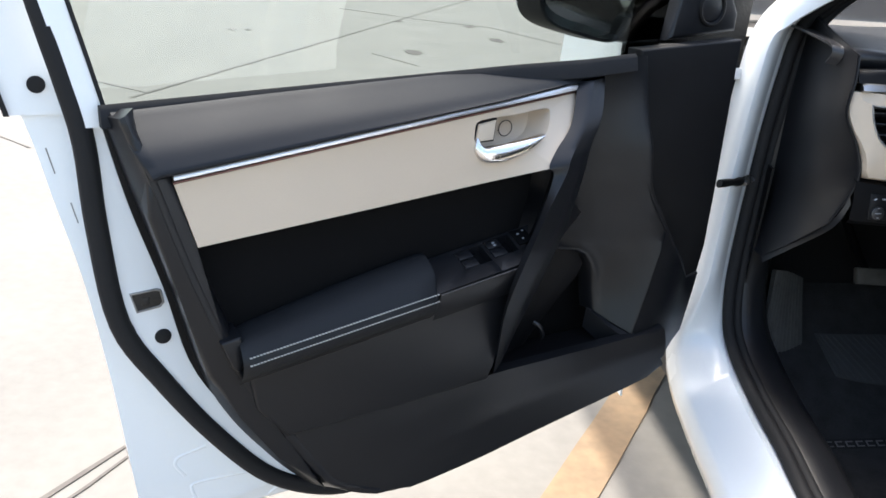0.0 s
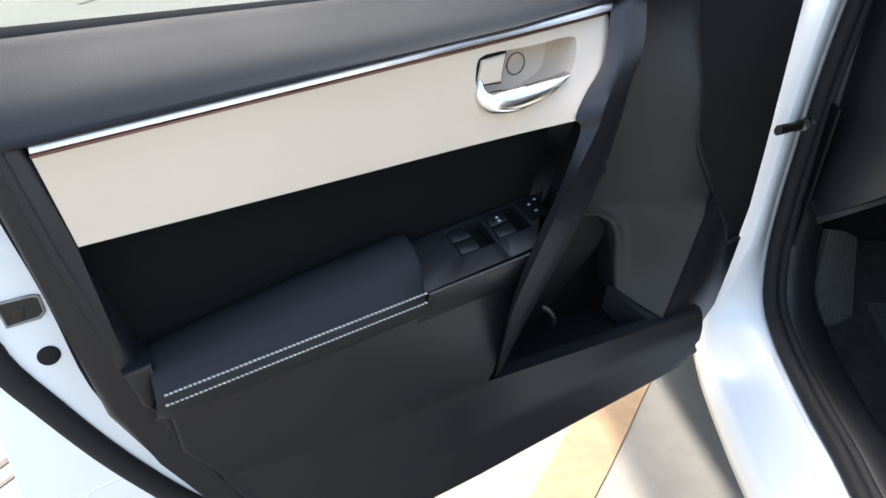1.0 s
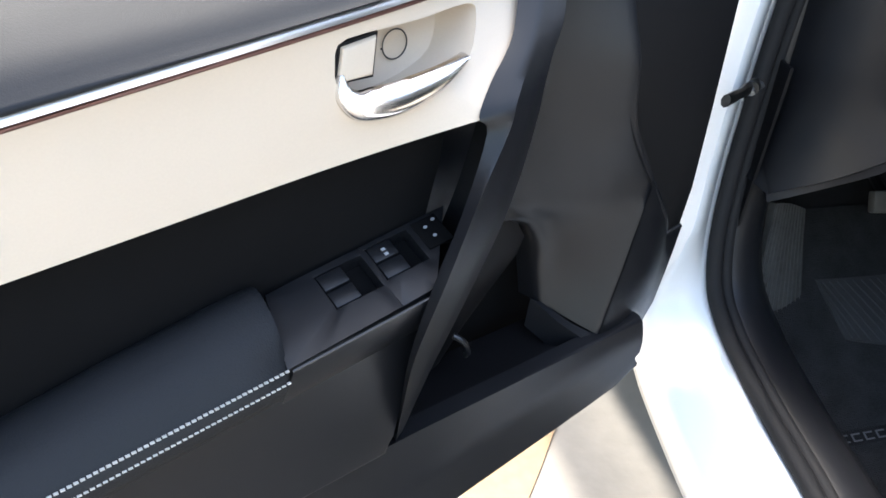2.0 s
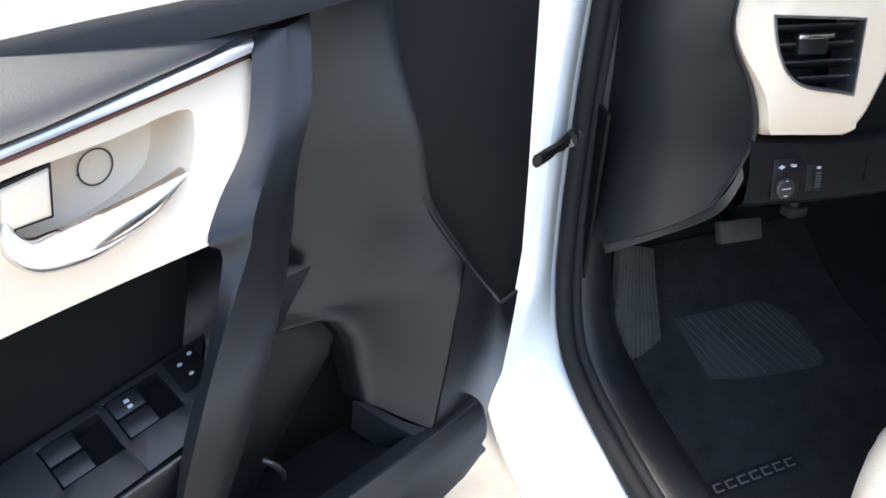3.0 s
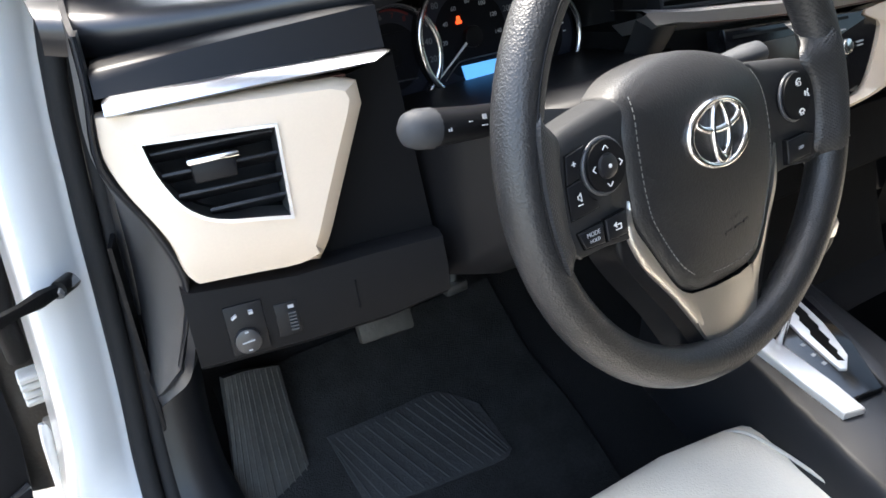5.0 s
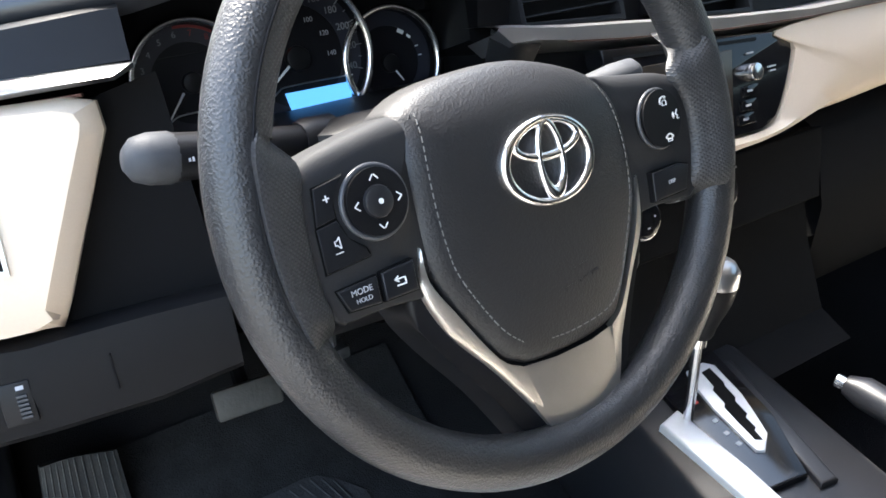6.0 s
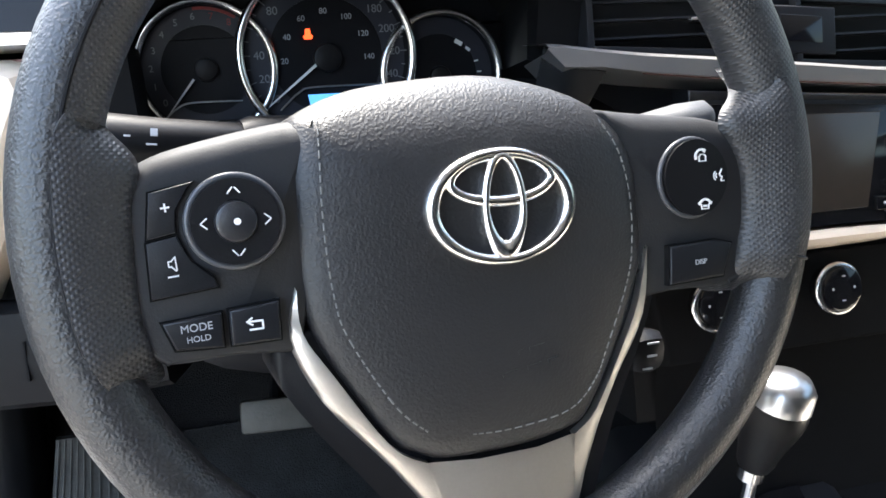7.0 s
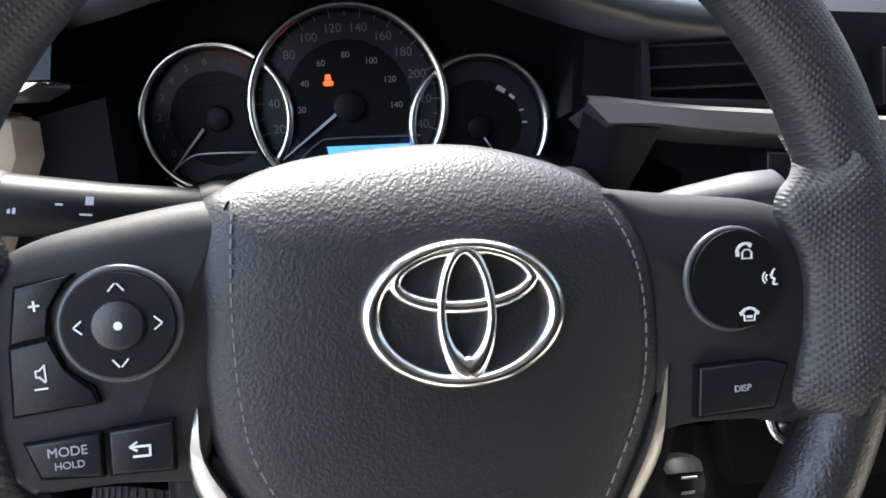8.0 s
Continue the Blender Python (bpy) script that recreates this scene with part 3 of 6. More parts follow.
# window surround and pane
dpart("window_frame", loft([[(x, y, -0.11), (x + 0.026, y, -0.11), (x + 0.026, y, -0.075), (x, y, -0.075)] for x, y in ((-0.597, 0.07), (-0.613, 0.14), (-0.630, 0.21), (-0.66, 0.36), (-0.69, 0.52))], closed=True), PAINT, "white painted window frame")
dpart("window_frame", loft([[(x, y, -0.17), (x + 0.066, y, -0.17), (x + 0.066, y, -0.138), (x, y, -0.138)] for x, y in ((-0.668, 0.075), (-0.683, 0.14), (-0.699, 0.21), (-0.73, 0.36), (-0.762, 0.52))], closed=True), PAINT, "white painted window frame")
dpart("window_frame", loft([[(x, y, -0.18), (x + 0.006, y, -0.18), (x + 0.006, y, -0.132), (x, y, -0.132)] for x, y in ((-0.674, 0.075), (-0.689, 0.14), (-0.705, 0.21), (-0.736, 0.36), (-0.768, 0.52))], closed=True), RUBBER, "black outer window seal")
dpart("window_frame", loft([[(x, y, -0.11), (x + 0.005, y, -0.11), (x + 0.005, y, -0.073), (x, y, -0.073)] for x, y in ((-0.571, 0.07), (-0.587, 0.14), (-0.604, 0.21), (-0.634, 0.36), (-0.664, 0.52))], closed=True), RUBBER, "black glass run seal")
dpart("window_frame", tube([(-0.70, 0.52, -0.11), (-0.35, 0.55, -0.12), (0.05, 0.52, -0.12), (0.22, 0.45, -0.118), (0.34, 0.35, -0.115)], 0.020, 8), PAINT, "white painted window frame")
pane = dpart("pane", prism([(-0.575, 0.07), (0.27, 0.10), (0.30, 0.30), (0.05, 0.51), (-0.35, 0.545), (-0.665, 0.51)], -0.112, -0.108), GLASS, "clear side window", 0)
pane.visible_shadow = False
dpart("belt_seal", loft([[(x, y - 0.024, -0.108), (x, y - 0.006, -0.106), (x, y + 0.004, -0.066), (x, y + 0.005, -0.060), (x, y, -0.055), (x, y - 0.02, -0.050)] for x, y in ((-0.580, 0.093), (-0.388, 0.107), (-0.027, 0.133), (0.10, 0.140), (0.19, 0.148))], closed=True), RUBBER, "black belt line seal")
SAIL = [(0.290, 0.168), (0.445, 0.184), (0.445, 0.215), (0.36, 0.345), (0.335, 0.335), (0.308, 0.215)]
sail = dpart("mirror_sail", prism(SAIL, -0.14, -0.10, 0.008), PLASTIC, "black triangular corner trim")
part("tweeter_ring", torus(0.378, 0.222, -0.099, 0.027, 0.004, 32), PLASTIC_DARK, sail)
part("tweeter_grille", disc(0.378, 0.222, 0.023, -0.102, -0.097, 0.004, 28), PLASTIC_SOFT, sail)
# outside mirror on its arm
MHOUSE = flat_spline([(0.118, 0.26), (0.124, 0.218), (0.131, 0.194), (0.151, 0.177), (0.189, 0.165), (0.229, 0.157), (0.247, 0.171), (0.258, 0.210), (0.264, 0.29), (0.21, 0.335), (0.14, 0.325)], 4)
def shrink(poly, k, c=(0.195, 0.245)):
    return [(c[0] + (x - c[0]) * k, c[1] + (y - c[1]) * k) for x, y in poly]


mirror = dpart("mirror_housing", ring_prism(MHOUSE, shrink(MHOUSE, 0.93), -0.27, -0.20, 0.003), PLASTIC_DARK, "black outside mirror housing")
part("housing_shell", loft([[(x, y, h) for x, y in shrink(MHOUSE, k)] for k, h in ((1.0, -0.268), (0.9, -0.29), (0.6, -0.31), (0.1, -0.32))], closed=True), PAINT, mirror, "white mirror cap", 60)
glass_ob = part("mirror_glass", prism(shrink(MHOUSE, 0.925), -0.214, -0.210, 0.001), MIRROR, mirror, "outside mirror glass", 0)
for v in glass_ob.data.vertices:
    v.co.z += 0.16 * (v.co.x - 0.195) + 0.28 * (v.co.y - 0.245)
part("mirror_arm", box(0.24, 0.37, 0.158, 0.205, -0.23, -0.125, 0.012), PLASTIC_DARK, mirror)
# the mirror faces back along the car
for ob in [mirror] + [c for c in mirror.children if c.name.startswith(("housing_shell", "mirror_glass"))]:
    for v in ob.data.vertices:
        v.co.z += 0.6 * (v.co.x - 0.178)

# trim panel pieces
RIM_IN = [(-0.566, 0.090), (-0.543, 0.026), (-0.508, -0.087), (-0.466, -0.202), (-0.432, -0.272), (-0.391, -0.340), (-0.352, -0.402), (-0.318, -0.443), (-0.255, -0.474)]
RIM_OUT = [(-0.577, 0.084), (-0.552, -0.010), (-0.517, -0.127), (-0.482, -0.262), (-0.446, -0.340), (-0.398, -0.408), (-0.352, -0.462), (-0.305, -0.497), (-0.235, -0.498)]
rows = []
for i, ((x, y), (a, b)) in enumerate(zip(flat_spline(RIM_OUT, 5), flat_spline(RIM_IN, 5))):
    top = min(1.0, i / 4)
    d = (Vector((a, b)) - Vector((x, y))).normalized()
    d = d if d.x > 0.3 else Vector((0.95, 0.3)).normalized()
    rows.append([(x, y, -0.10), (x, y, -0.072), (x + (a - x) * 0.4, y + (b - y) * 0.4, -0.040 - 0.01 * (1 - top)), (x + (a - x) * 0.85, y + (b - y) * 0.85, -0.006 - 0.02 * (1 - top)), (a, b, 0.001 - 0.018 * (1 - top)), (a + d.x * 0.006, b + d.y * 0.006, 0.0015 - 0.016 * (1 - top)), (a + d.x * 0.013, b + d.y * 0.013, -0.003 - 0.02 * (1 - top)), (a + d.x * 0.02, b + d.y * 0.02, -0.03)])
dpart("edge_trim", loft(rows, ends=True), PLASTIC, "rounded black panel edge", 50)
VT = ((-0.58, 0.094), (-0.388, 0.112), (-0.027, 0.142), (0.2, 0.161), (0.36, 0.174))
VB = ((-0.58, 0.020), (-0.519, 0.034), (0.035, 0.124), (0.08, 0.128), (0.2, 0.142), (0.36, 0.160))
def lean(ob):
    """The upper front of the trim leans out towards the window."""
    for v in ob.data.vertices:
        u, w, h = v.co
        k = (0.094 * max(0.0, min(1.0, (w - 0.004) / 0.108)) - 0.028) * max(0.0, min(1.0, (u + 0.2) / 0.24)) ** 2
        v.co = (u + 0.79 * k, w - 0.186 * k, h - k)
    return ob


LEAN = ((-0.58, 0.0), (-0.2, 0.0), (-0.1, 0.011), (0.0, 0.046), (0.06, 0.064), (0.2, 0.066), (0.36, 0.066))
rows = []
for x in (-0.570, -0.566, -0.55, -0.5, -0.4, -0.3, -0.2, -0.15, -0.1, -0.05, 0.0, 0.025, 0.045, 0.06, 0.12, 0.2, 0.28, 0.345):
    t, b = lerp_at(VT, x), lerp_at(VB, x)
    e = 0.6 if x == -0.570 else lerp_at(((-0.1, 1.0), (0.0, 0.4), (0.06, -0.4), (0.12, -1.0), (0.3, -1.2)), x)
    g = lerp_at(LEAN, x)
    d = b if x > -0.54 else b + 0.006
    w = t - d
    rows.append([(x + 0.79 * g + max(0.0, -0.50 - x) * 0.45 * max(0.0, min(1.0, (t - 0.008 - y) / w)), y - 0.186 * g, h - g) for y, h in ((t - 0.02, -0.07), (t - 0.006, -0.056), (t - 0.005, -0.050), (t - 0.005 - 0.14 * w, -0.036), (t - 0.005 - 0.32 * w, -0.018 - 0.006 * (1 - e)), (t - 0.005 - 0.55 * w, 0.002 * e - 0.006 * (1 - e)), (t - 0.005 - 0.78 * w, 0.014 * e), (d, 0.018 * e), (d - 0.004, 0.006 * e - 0.004), (d - 0.006, -0.07))])
dpart("upper_pad", loft([spline(r, 3) for r in rows], ends=True), DOOR_PAD, "soft black upper door pad", 60)


TURN_IN = DI


def slope_bar(p, q, w, h0, h1, r):
    d = (Vector(q) - Vector(p)).normalized()
    s = Vector((-d.y, d.x)) * w / 2
    p, q = Vector(p), Vector(q)
    return prism([tuple(p - s), tuple(q - s), tuple(q + s), tuple(p + s)], h0, h1, r, 3)


dpart("chrome_strip", loft([spline([(x, y - 0.0045, -0.02), (x, y - 0.0045, 0.005), (x, y - 0.003, 0.008), (x, y + 0.002, 0.006), (x, y + 0.0045, 0.0), (x, y + 0.0045, -0.02)], 2) for x, y in [(-0.517 + 0.553 * i / 24, 0.0285 + 0.089 * i / 24) for i in range(25)]], ends=True), STRIP_METAL, "bright metal trim strip", 50).matrix_local = TURN_IN
dpart("pinstripe", tube([(-0.517 + 0.551 * i / 24, 0.0195 + 0.089 * i / 24, 0.0006) for i in range(25)], 0.0017, 6), COPPER, "thin copper coloured line", 60).matrix_local = TURN_IN
INSERT = [(-0.516 + 0.549 * i / 24, 0.0185 + 0.089 * i / 24) for i in range(25)] + flat_spline([(0.036, 0.1075), (0.037, 0.07), (0.026, 0.02), (0.008, 0.002)], 4)[1:] + flat_spline([(0.008, 0.002), (-0.10, -0.012), (-0.25, -0.031), (-0.493, -0.060)], 4)[1:]
CUP = flat_spline([(-0.127, 0.064), (-0.118, 0.074), (-0.06, 0.080), (-0.018, 0.086), (-0.007, 0.078), (-0.012, 0.045), (-0.045, 0.026), (-0.09, 0.016), (-0.118, 0.026), (-0.127, 0.064)][:-1] + [(-0.127, 0.050)], 3)
io, ii = star_ring(INSERT, CUP, (-0.065, 0.05))
insert = dpart("insert", ring_prism(io, ii, -0.05, 0.0), BEIGE, "beige soft door insert")
insert.matrix_local = TURN_IN
mid = (-0.065, 0.05)
part("handle_cup", loft([[(mid[0] + (x - mid[0]) * k, mid[1] + (y - mid[1]) * k, h) for x, y in CUP] for k, h in ((1.0, -0.0005), (0.97, -0.008), (0.93, -0.025), (0.80, -0.037), (0.4, -0.039), (0.02, -0.039))], closed=True, caps=False), BEIGE, insert, "beige recessed handle cup", 50)
# thin grey ring paints the shadow line round the beige screw cover
part("screw_cover", torus(-0.055, 0.053, -0.0365, 0.011, 0.0006, 28, 6), STALK, insert)
LEVER = ((-0.1215, 0.050, 1, 0.1, 0.003, 0.006), (-0.1195, 0.037, 1, 0.3, 0.007, 0.012), (-0.108, 0.029, 0.5, 0.9, 0.0115, 0.016), (-0.085, 0.0285, 0.0, 1, 0.0125, 0.018), (-0.06, 0.0335, -0.2, 1, 0.0110, 0.018), (-0.035, 0.0405, -0.3, 0.95, 0.0080, 0.016), (-0.014, 0.0485, -0.4, 0.9, 0.0024, 0.010))
lever = [(p.x, p.y, q.x, q.y, r.x, r.y) for p, q, r in zip(*(spline([(k[i], k[i + 1], 0) for k in LEVER], 5) for i in (0, 2, 4)))]
part("release_lever", loft([[(x + nx * w * math.cos(g), y + ny * w * math.cos(g), h - 0.013 + (0.0085 if math.sin(g) > 0 else 0.004) * math.sin(g)) for g in [2 * math.pi * j / 12 for j in range(12)]] for x, y, nx, ny, w, h in lever], closed=True), CHROME, insert, "chrome inner door handle", 60)
# dark plate behind the lock tab outlines it with a painted shadow gap
part("tab_gap", prism([(-0.1262, 0.0425), (-0.0945, 0.0440), (-0.0922, 0.0752), (-0.1230, 0.0702)], -0.034, -0.0030), PLASTIC_DARK, insert)
part("lock_tab", prism([(-0.124, 0.044), (-0.096, 0.046), (-0.094, 0.073), (-0.121, 0.068)], -0.033, 0.0005, 0.003), BEIGE, insert, "beige lock tab")
part("lock_mark", box(-0.0945, -0.0925, 0.056, 0.067, -0.014, -0.006), RED_MARK, insert, "red lock mark")
for ob in door.children:
    if ob.name.startswith(("chrome_strip", "pinstripe", "insert")):
        lean(ob)
        for c in ob.children:
            lean(c)
dpart("cloth_panel", prism([(-0.495, -0.052), (-0.25, -0.024), (0.0, 0.006), (-0.006, -0.05), (-0.025, -0.13), (-0.06, -0.2), (-0.2, -0.24), (-0.46, -0.24)], -0.08, -0.034), CLOTH_AND_SHADE, "black cloth door panel")
dpart("rear_band", prism([(-0.545, 0.03), (-0.518, 0.030), (-0.494, -0.060), (-0.462, -0.205), (-0.425, -0.30), (-0.385, -0.34), (-0.33, -0.45), (-0.40, -0.375), (-0.45, -0.30), (-0.488, -0.235), (-0.512, -0.14), (-0.545, -0.022)], -0.08, 0.0, 0.008), PLASTIC, "black panel border")
dpart("middle_panel", prism([(-0.444, -0.215), (-0.18, -0.18), (-0.05, -0.15), (-0.045, -0.19), (-0.066, -0.25), (-0.07, -0.30), (-0.075, -0.322), (-0.231, -0.331), (-0.388, -0.341), (-0.43, -0.29)], -0.08, 0.006, 0.006), PLASTIC, "black lower door panel")
LOW = [(-0.389, -0.340), (-0.231, -0.329), (-0.038, -0.317), (0.221, -0.308), (0.285, -0.301)] + flat_spline([(0.285, -0.301), (0.296, -0.34), (0.290, -0.372), (0.262, -0.394), (0.03, -0.443), (-0.10, -0.470), (-0.225, -0.484), (-0.31, -0.455)], 4)[1:]
dpart("kick_strip", prism(LOW, -0.022, -0.001, 0.010, 4), PLASTIC, "black lower kick strip with pocket edge")
dpart("kick_backing", prism([(x * 0.97, -0.40 + (y + 0.40) * 0.86 - 0.006) for x, y in LOW], -0.10, -0.022), PLASTIC_DARK)
# diagonal pull handle
LEFT = [(0.086, 0.113, -0.062), (0.045, 0.059, -0.015), (0.005, 0.029, 0.009), (-0.014, 0.008, 0.021), (-0.006, -0.006, 0.023), (-0.031, -0.064, 0.032), (-0.060, -0.120, 0.038), (-0.072, -0.194, 0.027), (-0.066, -0.260, 0.010), (-0.060, -0.317, -0.008)]
RIDGE = [(0.109, 0.114, -0.052), (0.073, 0.066, -0.013), (0.036, 0.033, 0.014), (0.017, 0.016, 0.028), (0.008, -0.003, 0.033), (-0.026, -0.054, 0.043), (-0.055, -0.111, 0.049), (-0.074, -0.186, 0.038), (-0.072, -0.250, 0.022), (-0.061, -0.318, -0.002)]
RIGHT = [(0.142, 0.119, -0.066), (0.104, 0.070, -0.017), (0.078, 0.037, 0.0), (0.068, 0.015, 0.006), (0.061, -0.008, 0.010), (0.045, -0.056, 0.015), (0.028, -0.108, 0.014), (0.002, -0.192, 0.001), (-0.022, -0.250, -0.005), (-0.042, -0.305, -0.010)]
rows = []
for l, m, r in zip(spline(LEFT, 4), spline(RIDGE, 4), spline(RIGHT, 4)):
    rows.append([l + Vector((0.058, 0, -0.048)), l, l.lerp(m, 0.6) + Vector((0, 0, 0.002)), m, m.lerp(r, 0.12) + Vector((0, 0, -0.0005)), m.lerp(r, 0.5) + Vector((0, 0, 0.001)), m.lerp(r, 0.94), r + Vector((0, 0, -0.003)), r + Vector((-0.002, 0, -0.012)), r + Vector((-0.012, 0, -0.06))])
dpart("pull_handle", loft(rows, ends=True), PLASTIC, "black diagonal pull handle", 35)
dpart("handle_gusset", loft([[(0.040, -0.050, -0.012), (0.055, -0.056, -0.002), (0.126, -0.098, -0.067)], [(0.036, -0.062, -0.016), (0.050, -0.068, -0.006), (0.122, -0.108, -0.070)], [(0.026, -0.10, -0.02), (0.036, -0.104, -0.010), (0.085, -0.122, -0.050)], [(0.020, -0.135, -0.022), (0.028, -0.138, -0.012), (0.036, -0.142, -0.020)]]), PLASTIC, "", 35)
# armrest, stitching, switch plate
rows = []
for x, vf, vb in ((-0.452, -0.200, -0.188), (-0.44, -0.197, -0.182), (-0.38, -0.187, -0.165), (-0.30, -0.173, -0.143), (-0.22, -0.1585, -0.124), (-0.19, -0.153, -0.118), (-0.183, -0.153, -0.118)):
    e = 0.8 if x in (-0.452, -0.183) else 1.0
    rows.append(spline([(x, vb - 0.01, -0.04), (x, vb, -0.032), (x, vb + 0.004 * e, -0.015), (x, 0.5 * (vf + vb) + 0.007 * e, 0.012), (x, vf + 0.004 * e, 0.030 * e), (x, vf - 0.004, 0.036 * e), (x, vf - 0.014, 0.037 * e), (x, vf - 0.03, 0.030 * e), (x, vf - 0.048, 0.006)], 3))
arm = dpart("armrest", loft(rows), LEATHER_BLACK, "black stitched leatherette armrest pad", 60)
for off, h in ((0.0, 0.0365), (-0.0095, 0.0385)):
    bm = bmesh.new()
    for i in range(62):
        x = -0.444 + i * 0.0042
        y = -0.1985 + (x + 0.452) * 0.1735 + off
        box(x - 0.0015, x + 0.0015, y - 0.0005, y + 0.0005, h - 0.002, h, bm=bm)
    part("stitching", bm, THREAD, arm, "pale contrast stitching", 0)
dpart("arm_cap", prism([(-0.474, -0.184), (-0.449, -0.178), (-0.441, -0.212), (-0.452, -0.228), (-0.460, -0.222)], -0.05, 0.012, 0.004), PLASTIC)
P0, P1, P2, P3 = Vector((-0.183, -0.152, 0.034)), Vector((-0.045, -0.127, 0.034)), Vector((-0.022, -0.088, -0.030)), Vector((-0.2, -0.130, -0.030))
plate = dpart("switch_plate", loft([[P0 - Vector((0, 0.05, 0.02)), P0 - Vector((0, 0.006, -0.001)), P0 - Vector((0, 0.001, 0))], [P1 - Vector((0, 0.05, 0.02)), P1 - Vector((0, 0.006, -0.001)), P1 - Vector((0, 0.001, 0))]]), PLASTIC, "black window switch plate", 40)
dpart("switch_plate_edge", tube([P0 - Vector((0, 0.003, -0.001)), P1 - Vector((0, 0.003, -0.001))], 0.0012, 6), PLASTIC_SOFT)
e1, e2 = (P1 - P0).normalized(), (P3 - P0)
e2 = (e2 - e1 * e2.dot(e1)).normalized()
SWF = frame_matrix(P0, e1, e2, e1.cross(e2))
for outer, (x0, x1, y0, y1) in (([(-0.004, 0.0), (0.1005, 0.002), (0.1005, 0.068), (0.014, 0.066)], (0.054, 0.098, 0.026, 0.061)), ([(0.1005, 0.002), (0.134, 0.003), (0.19, 0.070), (0.1005, 0.068)], (0.1035, 0.1455, 0.029, 0.064))):
    o_, i_ = star_ring(outer, [(x0, y0), (x1, y0), (x1, y1), (x0, y1)], ((x0 + x1) / 2, (y0 + y1) / 2), 24)
    part("plate_top", ring_prism(o_, i_, -0.016, 0.0, 0.0008), PLASTIC, plate, "", 40, SWF)
    part("switch_well", box(x0 - 0.002, x1 + 0.002, y0 - 0.002, y1 + 0.002, -0.018, -0.0145), CLOTH_AND_SHADE, plate, "dark switch well", 0, SWF)
    for y in (0.5 * (y0 + y1) + 0.0088, 0.5 * (y0 + y1) - 0.0088):
        bm = box(x0 + 0.001, x0 + 0.024, y - 0.0080, y + 0.0080, -0.014, 0.0005, 0.0015)
        part("window_switch", bm, PLASTIC, plate, "dark rocker window switch", 40, SWF)
for y in (0.056, 0.051):
    part("switch_mark", bars(((0.117, y, 0.0035, 0.0026, 0),), 0.0004, 0.001), GREY_MARK, plate, "", 0, SWF)
part("mirror_switch", box(0.151, 0.176, 0.036, 0.066, -0.002, 0.0015, 0.0006), CLOTH_AND_SHADE, plate, "mirror adjuster buttons", 40, SWF)
for x, y in ((0.1605, 0.057), (0.163, 0.046), (0.171, 0.061)):
    part("mirror_mark", disc(x, y, 0.0020, 0.0012, 0.002, 0, 12, 0.0014), GREY_MARK, plate, "", 0, SWF)

# front of the panel: scooped skin, pocket wall and flat black area
EDGE = [(0.212, 0.150, -0.058), (0.213, 0.110, -0.050), (0.213, 0.080, -0.043), (0.214, 0.050, -0.034), (0.218, 0.013, -0.023), (0.221, -0.020, -0.021), (0.225, -0.047, -0.020), (0.238, -0.072, -0.020), (0.258, -0.100, -0.020), (0.276, -0.134, -0.019)]
SK = []
for (x, y, h), (a, b, d) in zip(EDGE, ((0.075, 0.14, -0.058), (0.074, 0.10, -0.062), (0.072, 0.07, -0.064), (0.065, 0.035, -0.064), (0.058, 0.005, -0.064), (0.05, -0.02, -0.066), (0.04, -0.05, -0.068), (0.03, -0.085, -0.070), (0.015, -0.115, -0.072), (0.0, -0.15, -0.076))):
    s = x - a
    SK.append([(a, b, d), (a + 0.3 * s, b + 0.3 * (y - b), d - 0.012), (a + 0.62 * s, b + 0.62 * (y - b), d - 0.004 + 0.25 * (h - d)), (a + 0.88 * s, b + 0.88 * (y - b), d + 0.78 * (h - d)), (x - 0.003, y, h), (x + 0.002, y - 0.001, h - 0.004), (x + 0.006, y - 0.002, h - 0.04)])
SK = [[(q[0][0] - 0.07, q[0][1] - 0.02, q[0][2] + 0.004)] + q for q in SK]
FACET = [[(0.10, -0.143, -0.0865), (0.15, -0.139, -0.0725), (0.20, -0.135, -0.0490), (0.262, -0.1305, -0.0205), (0.2695, -0.1303, -0.0172)],
         [(0.13, -0.168, -0.083), (0.16, -0.166, -0.075), (0.205, -0.163, -0.053), (0.258, -0.159, -0.0205), (0.265, -0.158, -0.0168)],
         [(0.166, -0.200, -0.078), (0.185, -0.200, -0.070), (0.21, -0.200, -0.052), (0.250, -0.196, -0.020), (0.2565, -0.195, -0.0158)],
         [(0.174, -0.240, -0.076), (0.190, -0.242, -0.066), (0.21, -0.245, -0.048), (0.237, -0.248, -0.0185), (0.2435, -0.248, -0.0145)],
         [(0.176, -0.279, -0.068), (0.188, -0.287, -0.056), (0.200, -0.295, -0.040), (0.218, -0.306, -0.0155), (0.224, -0.309, -0.012)]]
for q in FACET[1:]:
    x, y, h = q[-1]
    SK.append([(q[0][0] - 0.003, q[0][1] - 0.003, q[0][2] - 0.03)] + q + [(x + 0.003, y - 0.001, h - 0.004), (x + 0.006, y - 0.002, h - 0.04)])
dpart("scooped_skin", sheet(SK, 0, 3), PLASTIC, "scooped black panel skin beside the pocket", 75)
